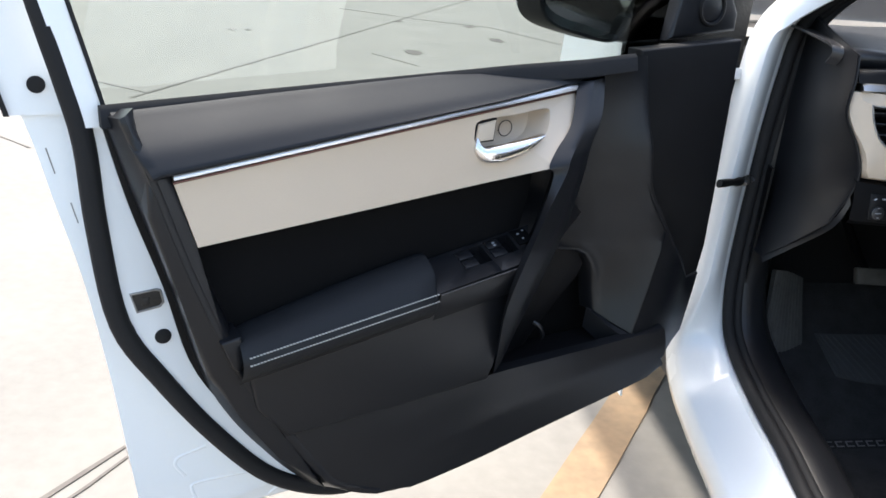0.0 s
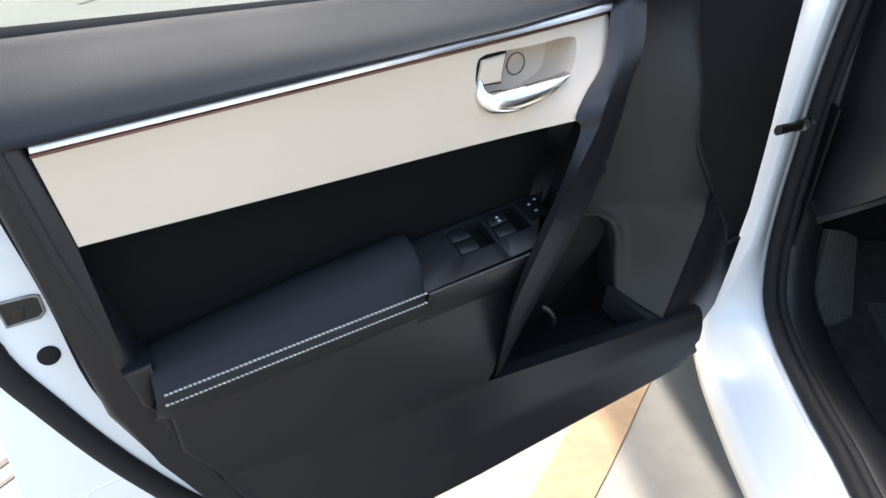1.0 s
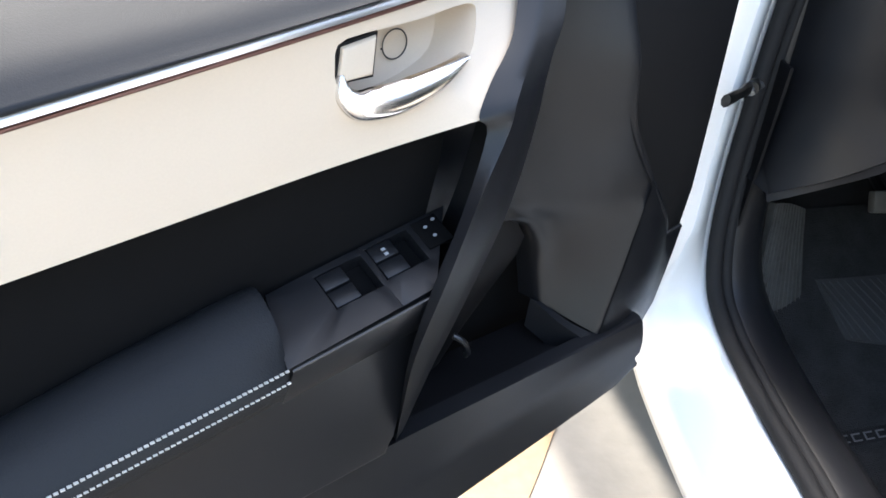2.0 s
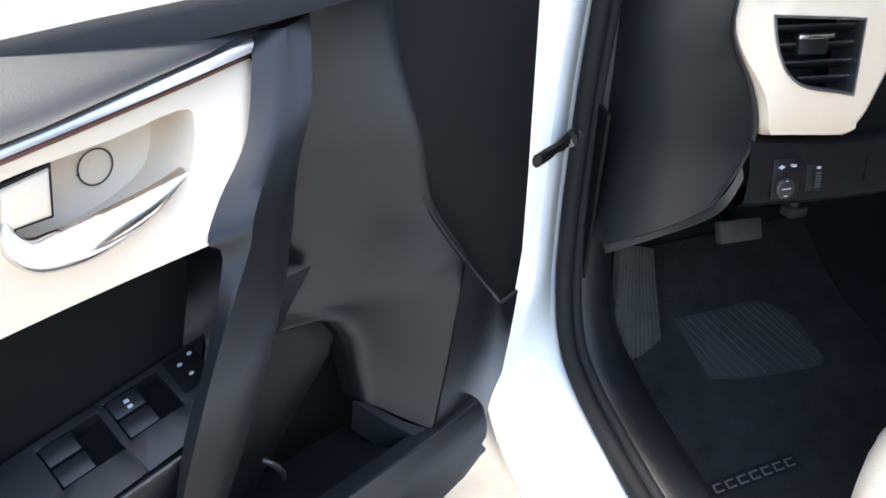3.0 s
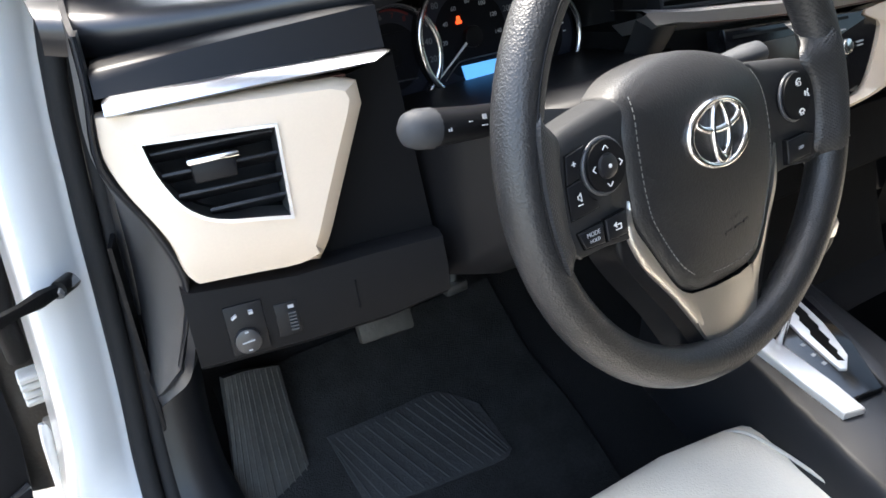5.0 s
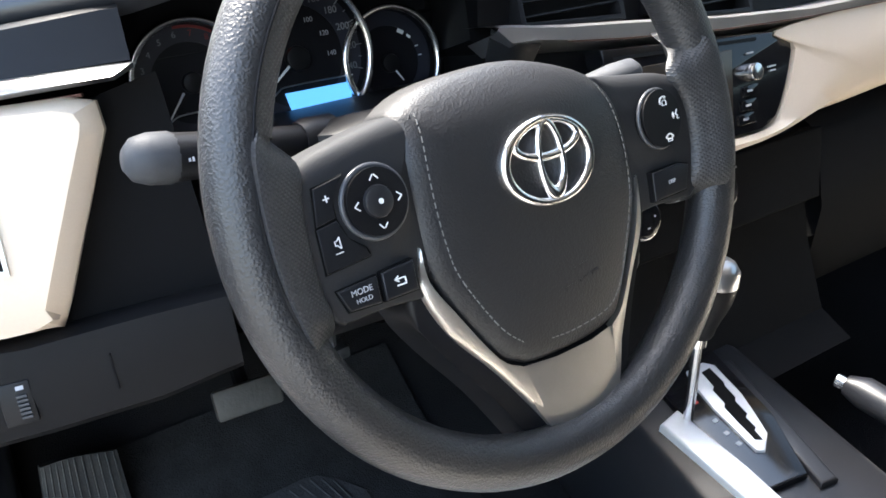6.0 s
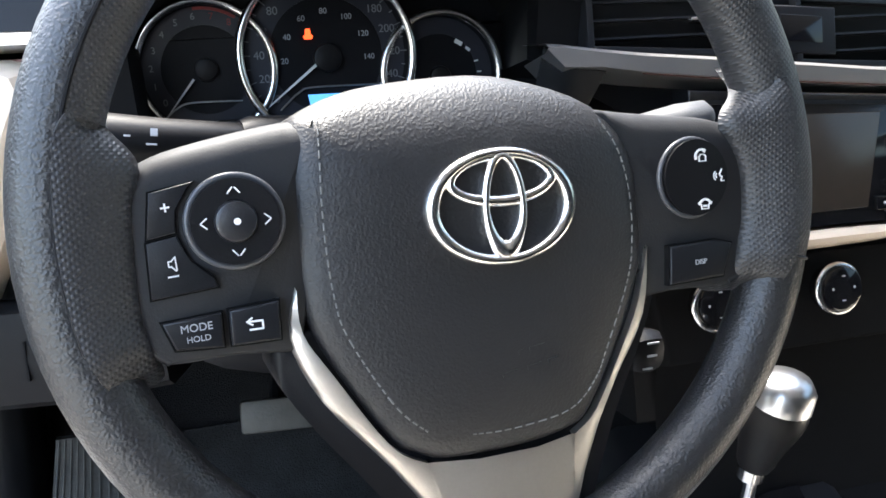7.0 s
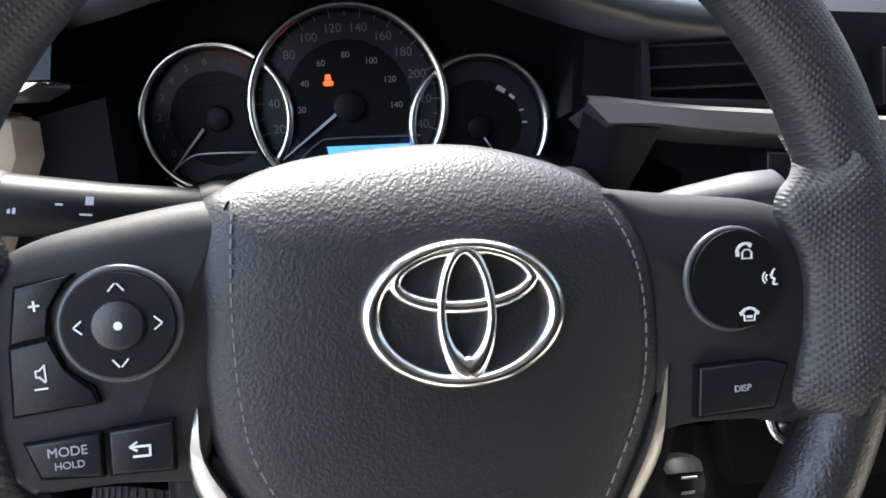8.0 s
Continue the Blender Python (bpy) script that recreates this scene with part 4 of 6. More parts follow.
INNER = [[(-0.07, -0.17, -0.072), (0.0, -0.15, -0.0765), (0.05, -0.147, -0.0875), (0.10, -0.143, -0.0865)],
         [(-0.08, -0.20, -0.070), (0.0, -0.185, -0.075), (0.07, -0.188, -0.088), (0.150, -0.194, -0.083)],
         [(-0.09, -0.24, -0.065), (-0.01, -0.23, -0.072), (0.05, -0.235, -0.086), (0.112, -0.255, -0.088)],
         [(-0.10, -0.29, -0.055), (-0.03, -0.275, -0.064), (0.02, -0.282, -0.078), (0.072, -0.302, -0.088)],
         [(-0.11, -0.35, -0.040), (-0.055, -0.335, -0.050), (-0.01, -0.342, -0.064), (0.025, -0.362, -0.085)]]
dpart("pocket_side", sheet([q + [(q[-1][0] + 0.003, q[-1][1] - 0.003, q[-1][2] - 0.010), (q[-1][0] + 0.004, q[-1][1] - 0.004, -0.136)] for q in INNER], 0, 3), PLASTIC_DARK, "black side of the door pocket", 60)
dpart("pocket_lip", loft([[(0.178, -0.279, -0.064), (0.165, -0.272, -0.070), (0.163, -0.31, -0.072)], [(0.200, -0.298, -0.034), (0.184, -0.294, -0.038), (0.180, -0.33, -0.045)], [(0.224, -0.311, -0.010), (0.208, -0.314, -0.010), (0.204, -0.34, -0.02)]]), PLASTIC)
dpart("corner_facet", loft([[(0.270, -0.128, -0.015), (0.298, -0.162, -0.020), (0.325, -0.192, -0.028), (0.352, -0.220, -0.042), (0.382, -0.247, -0.060), (0.408, -0.242, -0.059)], [(0.247, -0.228, -0.013), (0.28, -0.238, -0.014), (0.31, -0.248, -0.022), (0.345, -0.260, -0.036), (0.382, -0.272, -0.055), (0.405, -0.270, -0.060)], [(0.222, -0.312, -0.010), (0.255, -0.312, -0.010), (0.29, -0.312, -0.018), (0.33, -0.310, -0.032), (0.375, -0.308, -0.055), (0.401, -0.305, -0.062)], [(0.222, -0.395, -0.02), (0.255, -0.395, -0.020), (0.30, -0.390, -0.026), (0.334, -0.380, -0.038), (0.370, -0.370, -0.058), (0.396, -0.355, -0.066)]]), PLASTIC, "faceted black corner", 30)
FRONT = [(0.205, 0.158), (0.206, 0.085), (0.212, 0.03), (0.211, -0.04), (0.225, -0.075), (0.265, -0.140), (0.305, -0.192), (0.352, -0.242), (0.384, -0.260), (0.410, -0.256), (0.418, -0.19), (0.420, -0.09), (0.420, 0.09), (0.424, 0.175)]
dpart("front_panel", prism(FRONT, -0.095, -0.064, 0.004), PANEL_BLACK, "flat matt black front of the door panel")
dpart("front_lip", tube(spline([(0.219, -0.045, -0.024), (0.232, -0.070, -0.022), (0.252, -0.100, -0.021), (0.273, -0.130, -0.019), (0.298, -0.161, -0.022), (0.325, -0.191, -0.030), (0.352, -0.219, -0.044), (0.380, -0.245, -0.062), (0.3865, -0.246, -0.063), (0.408, -0.240, -0.061)], 4), 0.0032, 8), PLASTIC)
dpart("pocket_clip", tube(spline([(0.056, -0.282, -0.070), (0.064, -0.288, -0.062), (0.070, -0.302, -0.060), (0.072, -0.312, -0.066)], 3), 0.0035, 8), PLASTIC_SOFT, "small clip inside the pocket")
# hinges, plug and wiring in the gap between door and pillar
def gap(name, bm, mat, label="", smooth=40):
    return part(name, bm, mat, door, label, smooth, door.matrix_world.inverted())


for z0, z1, dx in ((0.842, 0.905, 0.0), (0.500, 0.590, -0.014)):
    gap("hinge", tube(spline([(-0.826 + dx, 0.47, z1), (-0.829 + dx, 0.465, z1 - 0.02), (-0.832 + dx, 0.465, z0 + 0.02), (-0.833 + dx, 0.47, z0)], 3), 0.0065, 10, up=(0, 1, 0)), PAINT, "white painted door hinge", 60)
    gap("hinge_pin", tube([(-0.822 + dx, 0.468, z0 - 0.004), (-0.822 + dx, 0.468, z1 + 0.006)], 0.005, 8), STEEL, "steel hinge pin", 60)
gap("hinge_plug", tube([(-0.812, 0.452, 0.957), (-0.812, 0.468, 0.953)], 0.0100, 20), LINER, "round white plastic plug", 40)
gap("plug_socket", tube([(-0.797, 0.468, 0.955), (-0.798, 0.50, 0.945)], 0.022, 16), RUBBER, "black rubber socket")
gap("wiring_boot", tube(spline([(-0.83, 0.50, 0.80), (-0.835, 0.49, 0.76), (-0.84, 0.49, 0.72), (-0.84, 0.50, 0.66)], 4), 0.012, 12), RUBBER, "black rubber wiring boot", 60)
for k in range(4):
    gap("wiring_plug", box(-0.850, -0.826, 0.49, 0.515, 0.601 + 0.010 * k, 0.6085 + 0.010 * k, 0.002, 1), LINER, "ribbed white wiring plug")


# ---- dashboard ----
CEN = frame_matrix((-0.095, 0.146, 0.792), (0.9995, -0.03, 0), (0.009, 0.2999, 0.9539), (-0.0286, -0.9535, 0.3000))
CLU = frame_matrix((-0.388, 0.283, 0.955), (1, 0, 0), (0, 0.2, 0.98), (0, -0.98, 0.2))
dash = thing("dashboard", "black dashboard with beige and satin silver trim", "dashboard", pose(0, 0.3, 0.75))
DASH_INV = pose(0, -0.3, -0.75)


def apart_(name, bm, mat, label="", smooth=40, m=None, parent=None):
    return part(name, bm, mat, parent or dash, label, smooth, DASH_INV @ (m or Matrix.Identity(4)))


# top skin with the hood over the instruments
TOP = []
for x, yr, zr, hz in ((-0.745, 0.285, 1.035, 0.0), (-0.70, 0.262, 1.030, 0.0), (-0.60, 0.235, 1.032, 0.004), (-0.52, 0.19, 1.045, 0.02), (-0.46, 0.17, 1.060, 0.03), (-0.40, 0.165, 1.066, 0.034), (-0.34, 0.17, 1.060, 0.03), (-0.27, 0.19, 1.035, 0.015), (-0.18, 0.21, 1.012, 0.0), (0.0, 0.22, 1.005, 0.0), (0.3, 0.23, 1.0, 0.0), (0.72, 0.30, 1.0, 0.0)):
    yr += 0.014
    TOP.append([(x, yr + 0.012, zr - 0.030), (x, yr + 0.001, zr - 0.016), (x, yr + 0.004, zr - 0.003), (x, yr + 0.03, zr + 0.004), (x * 0.99, yr + 0.15, zr + 0.012 + hz * 0.2), (x * 0.97, 0.60, 1.035), (x * 0.93, 0.92, 0.99)])
apart_("top_pad", sheet(TOP, 0.004, 3), PLASTIC_SOFT, "soft charcoal dashboard top", 60)
# backing behind all fascias
apart_("core", loft([[(x, 0.30, 0.97), (x, 0.33, 0.80), (x, 0.36, 0.74), (x, 0.66, 0.70), (x, 0.80, 0.98)] for x in (-0.69, -0.56, -0.2, 0.72)], closed=True), PLASTIC_DARK, "", 30)


def ds(u, v, h):
    return DASH @ Vector((u, v, h))


# outer end panel beside the door
edge = [ds(-0.008, 0.050, 0.0), ds(-0.009, 0.012, 0.003), ds(-0.014, -0.040, 0.001), ds(0.009, -0.090, 0.003), ds(0.021, -0.132, 0.0), ds(0.014, -0.17, -0.01), ds(0.0, -0.212, -0.03)]
back = [Vector((-0.690, 0.47, 1.07)), Vector((-0.698, 0.475, 1.0)), Vector((-0.703, 0.475, 0.91)), Vector((-0.707, 0.475, 0.83)), Vector((-0.712, 0.465, 0.75)), Vector((-0.720, 0.43, 0.69)), Vector((-0.734, 0.37, 0.642))]
rows = []
for a, b in zip(edge, back):
    bulge = Vector((-0.010, -0.012, 0))
    rows.append([a + Vector((0.006, 0.02, 0)), a, a + (b - a) * 0.08 + bulge * 0.5, a + (b - a) * 0.45 + bulge, a + (b - a) * 0.9 + bulge * 0.3, b, b + Vector((0.0, 0.05, 0))])
apart_("end_panel", sheet(rows, 0.004, 4), PLASTIC, "charcoal dashboard end panel", 60)
apart_("end_panel_lip", loft([[p + Vector((0, 0, 0)), p + Vector((0.002, -0.004, -0.012)), p + Vector((0.02, 0.03, -0.014))] for p in spline([edge[-2], edge[-1], edge[-1].lerp(back[-1], 0.5) + Vector((-0.004, -0.004, 0)), back[-1]], 4)]), PLASTIC_SOFT, "", 40)


def dsp(name, bm, mat, label="", smooth=40, parent=None, lift=0.0):
    return apart_(name, bm, mat, label, smooth, DASH @ pose(0, 0, lift)) if parent is None else part(name, bm, mat, parent, label, smooth)


dsp("upper_fascia", loft([[(u, 0.006, -0.03), (u, 0.008, 0.004), (u, 0.5 * (0.008 + t), 0.0), (u, t - 0.003, -0.002), (u, t, -0.008), (u, t + 0.006, -0.05)] for u, t in ((-0.006, 0.026), (0.0, 0.028), (0.1, 0.036), (0.19, 0.042), (0.202, 0.042))]), PLASTIC_DARK, "black upper fascia band", 50)
dsp("silver_blade", loft([[(u, y0, -0.012), (u, y0, 0.010), (u, y0 + 0.002, 0.016), (u, y1 - 0.002, 0.012), (u, y1, 0.006), (u, y1, -0.012)] for u, y0, y1 in ((-0.002, -0.005, 0.006), (0.004, -0.0055, 0.0085), (0.1, -0.003, 0.0085), (0.19, -0.002, 0.007), (0.203, 0.004, 0.0065))], closed=True), SILVER, "satin silver trim blade", 40)
dsp("pinstripe", slope_bar((0.004, -0.0075), (0.17, -0.0075), 0.0022, -0.02, -0.002, 0.0005), COPPER, "thin copper coloured line")
BEZ = flat_spline([(-0.012, -0.003), (-0.014, -0.033), (-0.006, -0.059), (0.008, -0.085), (0.0165, -0.104), (0.0205, -0.126), (0.026, -0.1365)], 3) + flat_spline([(0.029, -0.1385), (0.08, -0.1420), (0.118, -0.1455), (0.126, -0.142), (0.146, -0.099), (0.162, -0.064)], 3) + [(0.1775, -0.030), (0.1765, -0.012), (0.160, -0.007)]
VENT = flat_spline([(0.013, -0.024), (0.018, -0.0485), (0.030, -0.0745), (0.046, -0.0885), (0.063, -0.0945)], 3) + [(0.088, -0.0985), (0.1075, -0.102), (0.110, -0.030), (0.063, -0.027)]
VC = (0.066, -0.060)
def star_rings(polys, c, n=90):
    """Several outlines cut by the same rays."""
    first = star_ring(polys[0], polys[-1], c, n)
    angles = [math.atan2(q[1] - c[1], q[0] - c[0]) for q in first[0]]
    out = []
    for poly in polys:
        ring = []
        for a in angles:
            d = Vector((math.cos(a), math.sin(a)))
            best = 0.0
            for i in range(len(poly)):
                p, q = Vector(poly[i]) - Vector(c), Vector(poly[(i + 1) % len(poly)]) - Vector(c)
                e = q - p
                det = d.x * e.y - d.y * e.x
                if abs(det) > 1e-12:
                    t, k = (p.x * e.y - p.y * e.x) / det, (p.x * d.y - p.y * d.x) / det
                    if t > best and -1e-6 <= k <= 1 + 1e-6:
                        best = t
            ring.append((c[0] + d.x * best, c[1] + d.y * best))
        out.append(ring)
    return out


def bezel_h(x, y):
    """The surround bulges towards its middle and stays low along its outer edge by the door."""
    return 0.016 - 0.018 * max(0.0, min(1.0, (0.03 - x) / 0.04)) ** 1.5 - 0.012 * max(0.0, min(1.0, (-0.115 - y) / 0.03)) ** 2


wide = lambda x, y: 0.0025 + 0.010 * max(0.0, min(1.0, (x - 0.105 - 0.33 * (y + 0.145)) / 0.02))
bo, b1, b2, bi = star_rings([BEZ, inset(BEZ, lambda x, y: 0.3 * wide(x, y)), inset(BEZ, wide), VENT], VC)
mid_ = [((p[0] + q[0]) / 2, (p[1] + q[1]) / 2) for p, q in zip(b2, bi)]
rows = [[(x, y, -0.03) for x, y in bo], [(x, y, bezel_h(x, y) - 0.015) for x, y in bo], [(x, y, bezel_h(x, y) - 0.009) for x, y in b1], [(x, y, bezel_h(x, y) - 0.0008) for x, y in b2], [(x, y, bezel_h(x, y)) for x, y in mid_], [(x, y, 0.0165) for x, y in bi], [(x, y, -0.02) for x, y in bi]]
bezel = dsp("vent_bezel", loft(rows, closed=True, caps=False), BEIGE, "beige air vent surround", 28)
vi = [(VC[0] + (x - VC[0]) * 0.945, VC[1] + (y - VC[1]) * 0.92) for x, y in bi]
part("vent_frame", ring_prism(bi, vi, -0.02, 0.0185), SILVER, bezel, "silver vent frame", 40)
part("vent_back", prism(bi, -0.06, -0.045), PLASTIC_DARK, bezel)
part("vent_tunnel", loft([[(x, y, -0.046) for x, y in bi], [(x, y, 0.010) for x, y in vi]], closed=True, caps=False), PLASTIC_DARK, bezel)
for v, u0 in ((-0.0395, 0.019), (-0.056, 0.023), (-0.0725, 0.031), (-0.0875, 0.050)):
    bm = box(u0, 0.1065, -0.0014, 0.0014, -0.012, 0.012, 0.001)
    bm.transform(Matrix.Translation((0, v, -0.001)) @ Matrix.Rotation(radians(-22), 4, "X"))
    part("slat", bm, PLASTIC, bezel)
part("slat_tab", box(0.044, 0.076, -0.062, -0.045, 0.0, 0.015, 0.003), PLASTIC_DARK, bezel)
part("tab_trim", box(0.042, 0.079, -0.0475, -0.043, 0.0, 0.018, 0.0015), CHROME, bezel, "bright tab on the vent slat")
# lower fascia, switches
lower = dsp("lower_fascia", loft([[(u, a, -0.03), (u, a, -0.008), (u, a - 0.004, 0.0), (u, 0.5 * (a + b), 0.003), (u, b + 0.006, -0.002), (u, b, -0.012), (u + 0.0, b - 0.004, -0.10)] for u, a, b in ((0.014, -0.140, -0.212), (0.02, -0.141, -0.213), (0.1, -0.148, -0.214), (0.17, -0.146, -0.212), (0.21, -0.146, -0.206), (0.225, -0.146, -0.204))]), FASCIA, "charcoal lower fascia", 40)
# black sheet stands in for the shade between the fascias
dsp("fascia_gap", prism([(0.13, -0.02), (0.215, 0.0), (0.225, -0.15), (0.12, -0.152)], -0.05, -0.024), CLOTH_AND_SHADE)
# thin black strip laid on as the coin pocket's shaded gap
part("pocket_gap", box(0.1450, 0.1463, -0.1915, -0.1675, -0.002, 0.0033), CLOTH_AND_SHADE, lower, "dark strip for the shaded gap beside the coin pocket", 0)
part("switch_panel", box(0.040, 0.070, -0.203, -0.162, 0.0, 0.0035, 0.001), PLASTIC_DARK, lower, "small switch panel")
part("adjuster", disc(0.0535, -0.192, 0.0105, 0.003, 0.008, 0.002, 28), PLASTIC_SOFT, lower, "round mirror adjuster")
part("switch_mark", bars(((0.047, -0.170, 0.0045, 0.0014, 30), (0.060, -0.169, 0.0035, 0.0022, 0), (0.0535, -0.192, 0.010, 0.0010, 5), (0.0535, -0.184, 0.003, 0.001, 0), (0.0535, -0.199, 0.003, 0.001, 0)), 0.0036, 0.0086), GREY_MARK, lower, "", 0)
part("dimmer_panel", box(0.078, 0.097, -0.198, -0.170, 0.0, 0.003, 0.001), PLASTIC_DARK, lower, "small dimmer panel")
bm = bmesh.new()
for i in range(6):
    box(0.088, 0.094, -0.194 + i * 0.0028, -0.1925 + i * 0.0028, 0.002, 0.0048, bm=bm)
part("thumbwheel", bm, STALK, lower, "ribbed thumbwheel", 0)
part("dimmer_mark", bars(((0.091, -0.174, 0.0045, 0.0026, 0),), 0.003, 0.0036), GREY_MARK, lower, "", 0)

# instrument cluster in its recess
cl = thing("instrument_cluster", "three chrome-ringed dials with a blue lit display", "instrument cluster", CLU)
part("backplate", prism([(-0.15, -0.07), (0.15, -0.075), (0.155, 0.03), (0.09, 0.075), (-0.09, 0.08), (-0.155, 0.045)], -0.04, -0.028), DIAL, cl)
DIALS = ((0.0, 0.002, 0.0605, 0.0), (-0.083, -0.003, 0.0455, -0.006), (0.083, -0.016, 0.0440, -0.006))
for cx, cy, r, h in DIALS:
    d = part("dial", disc(cx, cy, r, -0.02 + h, -0.008 + h, 0, 48), DIAL, cl, "dark dial face", 30)
    part("bezel_ring", torus(cx, cy, 0.001 + h, r, 0.0032, 64, 8), CHROME, d, "chrome dial ring", 60)
    part("dial_band", ring_prism(circle(cx, cy, r * 0.93, 48), circle(cx, cy, r * 0.66, 48), -0.0085 + h, -0.0074 + h), DIAL_BLUE, d, "", 30)
big = cl.children[1]
dials = [c for c in cl.children if c.name.startswith("dial") and not c.name.startswith("dial_band")]
for i in range(13):
    a = 217 - i * 19.7
    x, y = math.cos(radians(a)), math.sin(radians(a))
    lettering("numeral", str(i * 20), 0.0078, 0.047 * x, 0.002 + 0.047 * y, -0.0068, DIAL_MARK, dials[0])
bm = bmesh.new()
for i in range(25):
    a = 217 - i * 9.85
    x, y = math.cos(radians(a)), math.sin(radians(a))
    bars_len = 0.005 if i % 2 == 0 else 0.0025
    c, s = x, y
    m = 0.0555
    prism([(m * x + c * p * bars_len / 2 - s * q * 0.0003, 0.002 + m * y + s * p * bars_len / 2 + c * q * 0.0003) for p, q in ((-1, -1), (1, -1), (1, 1), (-1, 1))], -0.0075, -0.0069, bm=bm)
part("tick_scale", bm, DIAL_MARK, dials[0], "", 0)
for i in range(1, 8):
    a = 217 - i * 31.7
    lettering("numeral", str(i * 20), 0.0055, 0.030 * math.cos(radians(a)), 0.002 + 0.030 * math.sin(radians(a)), -0.0068, GREY_MARK, dials[0])
for i in range(9):
    a = 215 - i * 19.5
    lettering("numeral", str(i), 0.0065, -0.083 + 0.036 * math.cos(radians(a)), -0.003 + 0.036 * math.sin(radians(a)), -0.0128, DIAL_MARK if i < 7 else RED_DIM, dials[1])
part("red_zone", bars([(-0.083 + 0.041 * math.cos(radians(a)), -0.003 + 0.041 * math.sin(radians(a)), 0.006, 0.002, a + 90) for a in (60, 68, 76, 84, 92)], -0.0134, -0.0126), RED_DIM, dials[1], "", 0)


def needle(x0, y0, x1, y1, h, w, parent):
    d = (Vector((x1, y1)) - Vector((x0, y0)))
    s = Vector((-d.y, d.x)).normalized() * w
    p, q = Vector((x0, y0)), Vector((x1, y1))
    return part("needle", prism([tuple(p - s), tuple(q - s * 0.4), tuple(q + s * 0.4), tuple(p + s)], h, h + 0.0015), WHITE_MARK, parent, "white needle", 0)


needle(-0.008, -0.004, -0.044, -0.031, -0.005, 0.0010, dials[0])
needle(-0.092, -0.009, -0.113, -0.034, -0.010, 0.0008, dials[1])
needle(0.083, -0.020, 0.092, -0.034, -0.010, 0.0008, dials[2])
for k, (cx, cy) in enumerate(((0.0, 0.0), (-0.083, -0.003), (0.083, -0.018))):
    part("needle_hub", disc(cx, cy, 0.010 - 0.002 * (k > 0), -0.008 - 0.006 * (k > 0), -0.002 - 0.006 * (k > 0), 0.002, 28), PLASTIC_DARK, dials[k], "", 40)
for k, (cx, cy, r, a0, a1) in enumerate(((0.0, 0.002, 0.052, 222, 230), (-0.083, -0.003, 0.04, 225, 232))):
    part("scale_line", tube(spline([(cx - 0.040 + 0.004, cy - 0.036 + 0.0, -0.006 - 0.006 * k), (cx - 0.022, cy - 0.0245, -0.006 - 0.006 * k), (cx - 0.010, cy - 0.0215, -0.006 - 0.006 * k), (cx + 0.044 * (1 - 0.5 * k), cy - 0.0225, -0.006 - 0.006 * k)], 5), 0.0006, 6), SILVER, dials[k], "", 60)
display = part("display", prism([(-0.016, -0.0245), (0.043, -0.0255), (0.036, -0.046), (-0.012, -0.050)], -0.0078, -0.0055), LCD, dials[0], "blue backlit odometer display", 0)
lettering("readout", "49725", 0.008, 0.021, -0.0425, -0.0053, DIAL, cl)
part("warning_light", prism([(-0.0155, 0.0155), (-0.0145, 0.0135), (-0.0095, 0.0135), (-0.0085, 0.0155), (-0.010, 0.0165), (-0.0105, 0.0205), (-0.0135, 0.0205), (-0.014, 0.0165)], -0.0074, -0.0064), LAMP, dials[0], "lit orange warning symbol", 0)
part("gauge_mark", bars(((0.099, 0.006, 0.006, 0.003, -30), (0.106, 0.001, 0.004, 0.002, -40), (0.112, -0.008, 0.003, 0.001, 10), (0.114, -0.016, 0.003, 0.001, 0)), -0.0134, -0.0126), WHITE_MARK, dials[2], "", 0)
# recess walls
apart_("binnacle", loft([[(-0.168, -0.085, 0.045), (-0.165, 0.03, 0.05), (-0.125, 0.085, 0.08), (0.0, 0.100, 0.10), (0.125, 0.085, 0.08), (0.158, 0.03, 0.05), (0.155, -0.09, 0.045)],
                         [(-0.165, -0.085, 0.02), (-0.160, 0.03, 0.02), (-0.11, 0.075, 0.02), (0.0, 0.085, 0.02), (0.11, 0.072, 0.02), (0.150, 0.02, 0.02), (0.15, -0.09, 0.02)],
                         [(-0.150, -0.085, -0.02), (-0.147, 0.03, -0.02), (-0.10, 0.068, -0.02), (0.0, 0.078, -0.02), (0.10, 0.065, -0.02), (0.140, 0.02, -0.02), (0.14, -0.09, -0.02)]]), CLOTH_AND_SHADE, "black instrument recess", 60, CLU)
# centre stack
def cp(name, bm, mat, label="", smooth=40, parent=None):
    return apart_(name, bm, mat, label, smooth, CEN) if parent is None else part(name, bm, mat, parent, label, smooth)


cp("center_backing", prism([(-0.10, -0.09), (0.55, -0.09), (0.6, 0.15), (0.6, 0.24), (-0.16, 0.24), (-0.165, 0.18), (-0.10, 0.14)], -0.12, -0.035), PLASTIC_DARK)
rows = []
for x, t, b in ((-0.166, 0.184, 0.178), (-0.155, 0.183, 0.166), (-0.13, 0.179, 0.165), (-0.10, 0.175, 0.160), (-0.04, 0.169, 0.153), (0.08, 0.156, 0.142), (0.20, 0.147, 0.136), (0.32, 0.146, 0.134), (0.56, 0.150, 0.138)):
    rows.append([(x, t + 0.006, -0.04), (x, t + 0.002, -0.012), (x, t, 0.004), (x, t - 0.003, 0.010), (x, b + 0.002, 0.008), (x, b, 0.002), (x, b - 0.002, -0.04)])
cp("silver_shelf", loft(rows), STRIP_METAL, "satin silver shelf across the dashboard", 40)
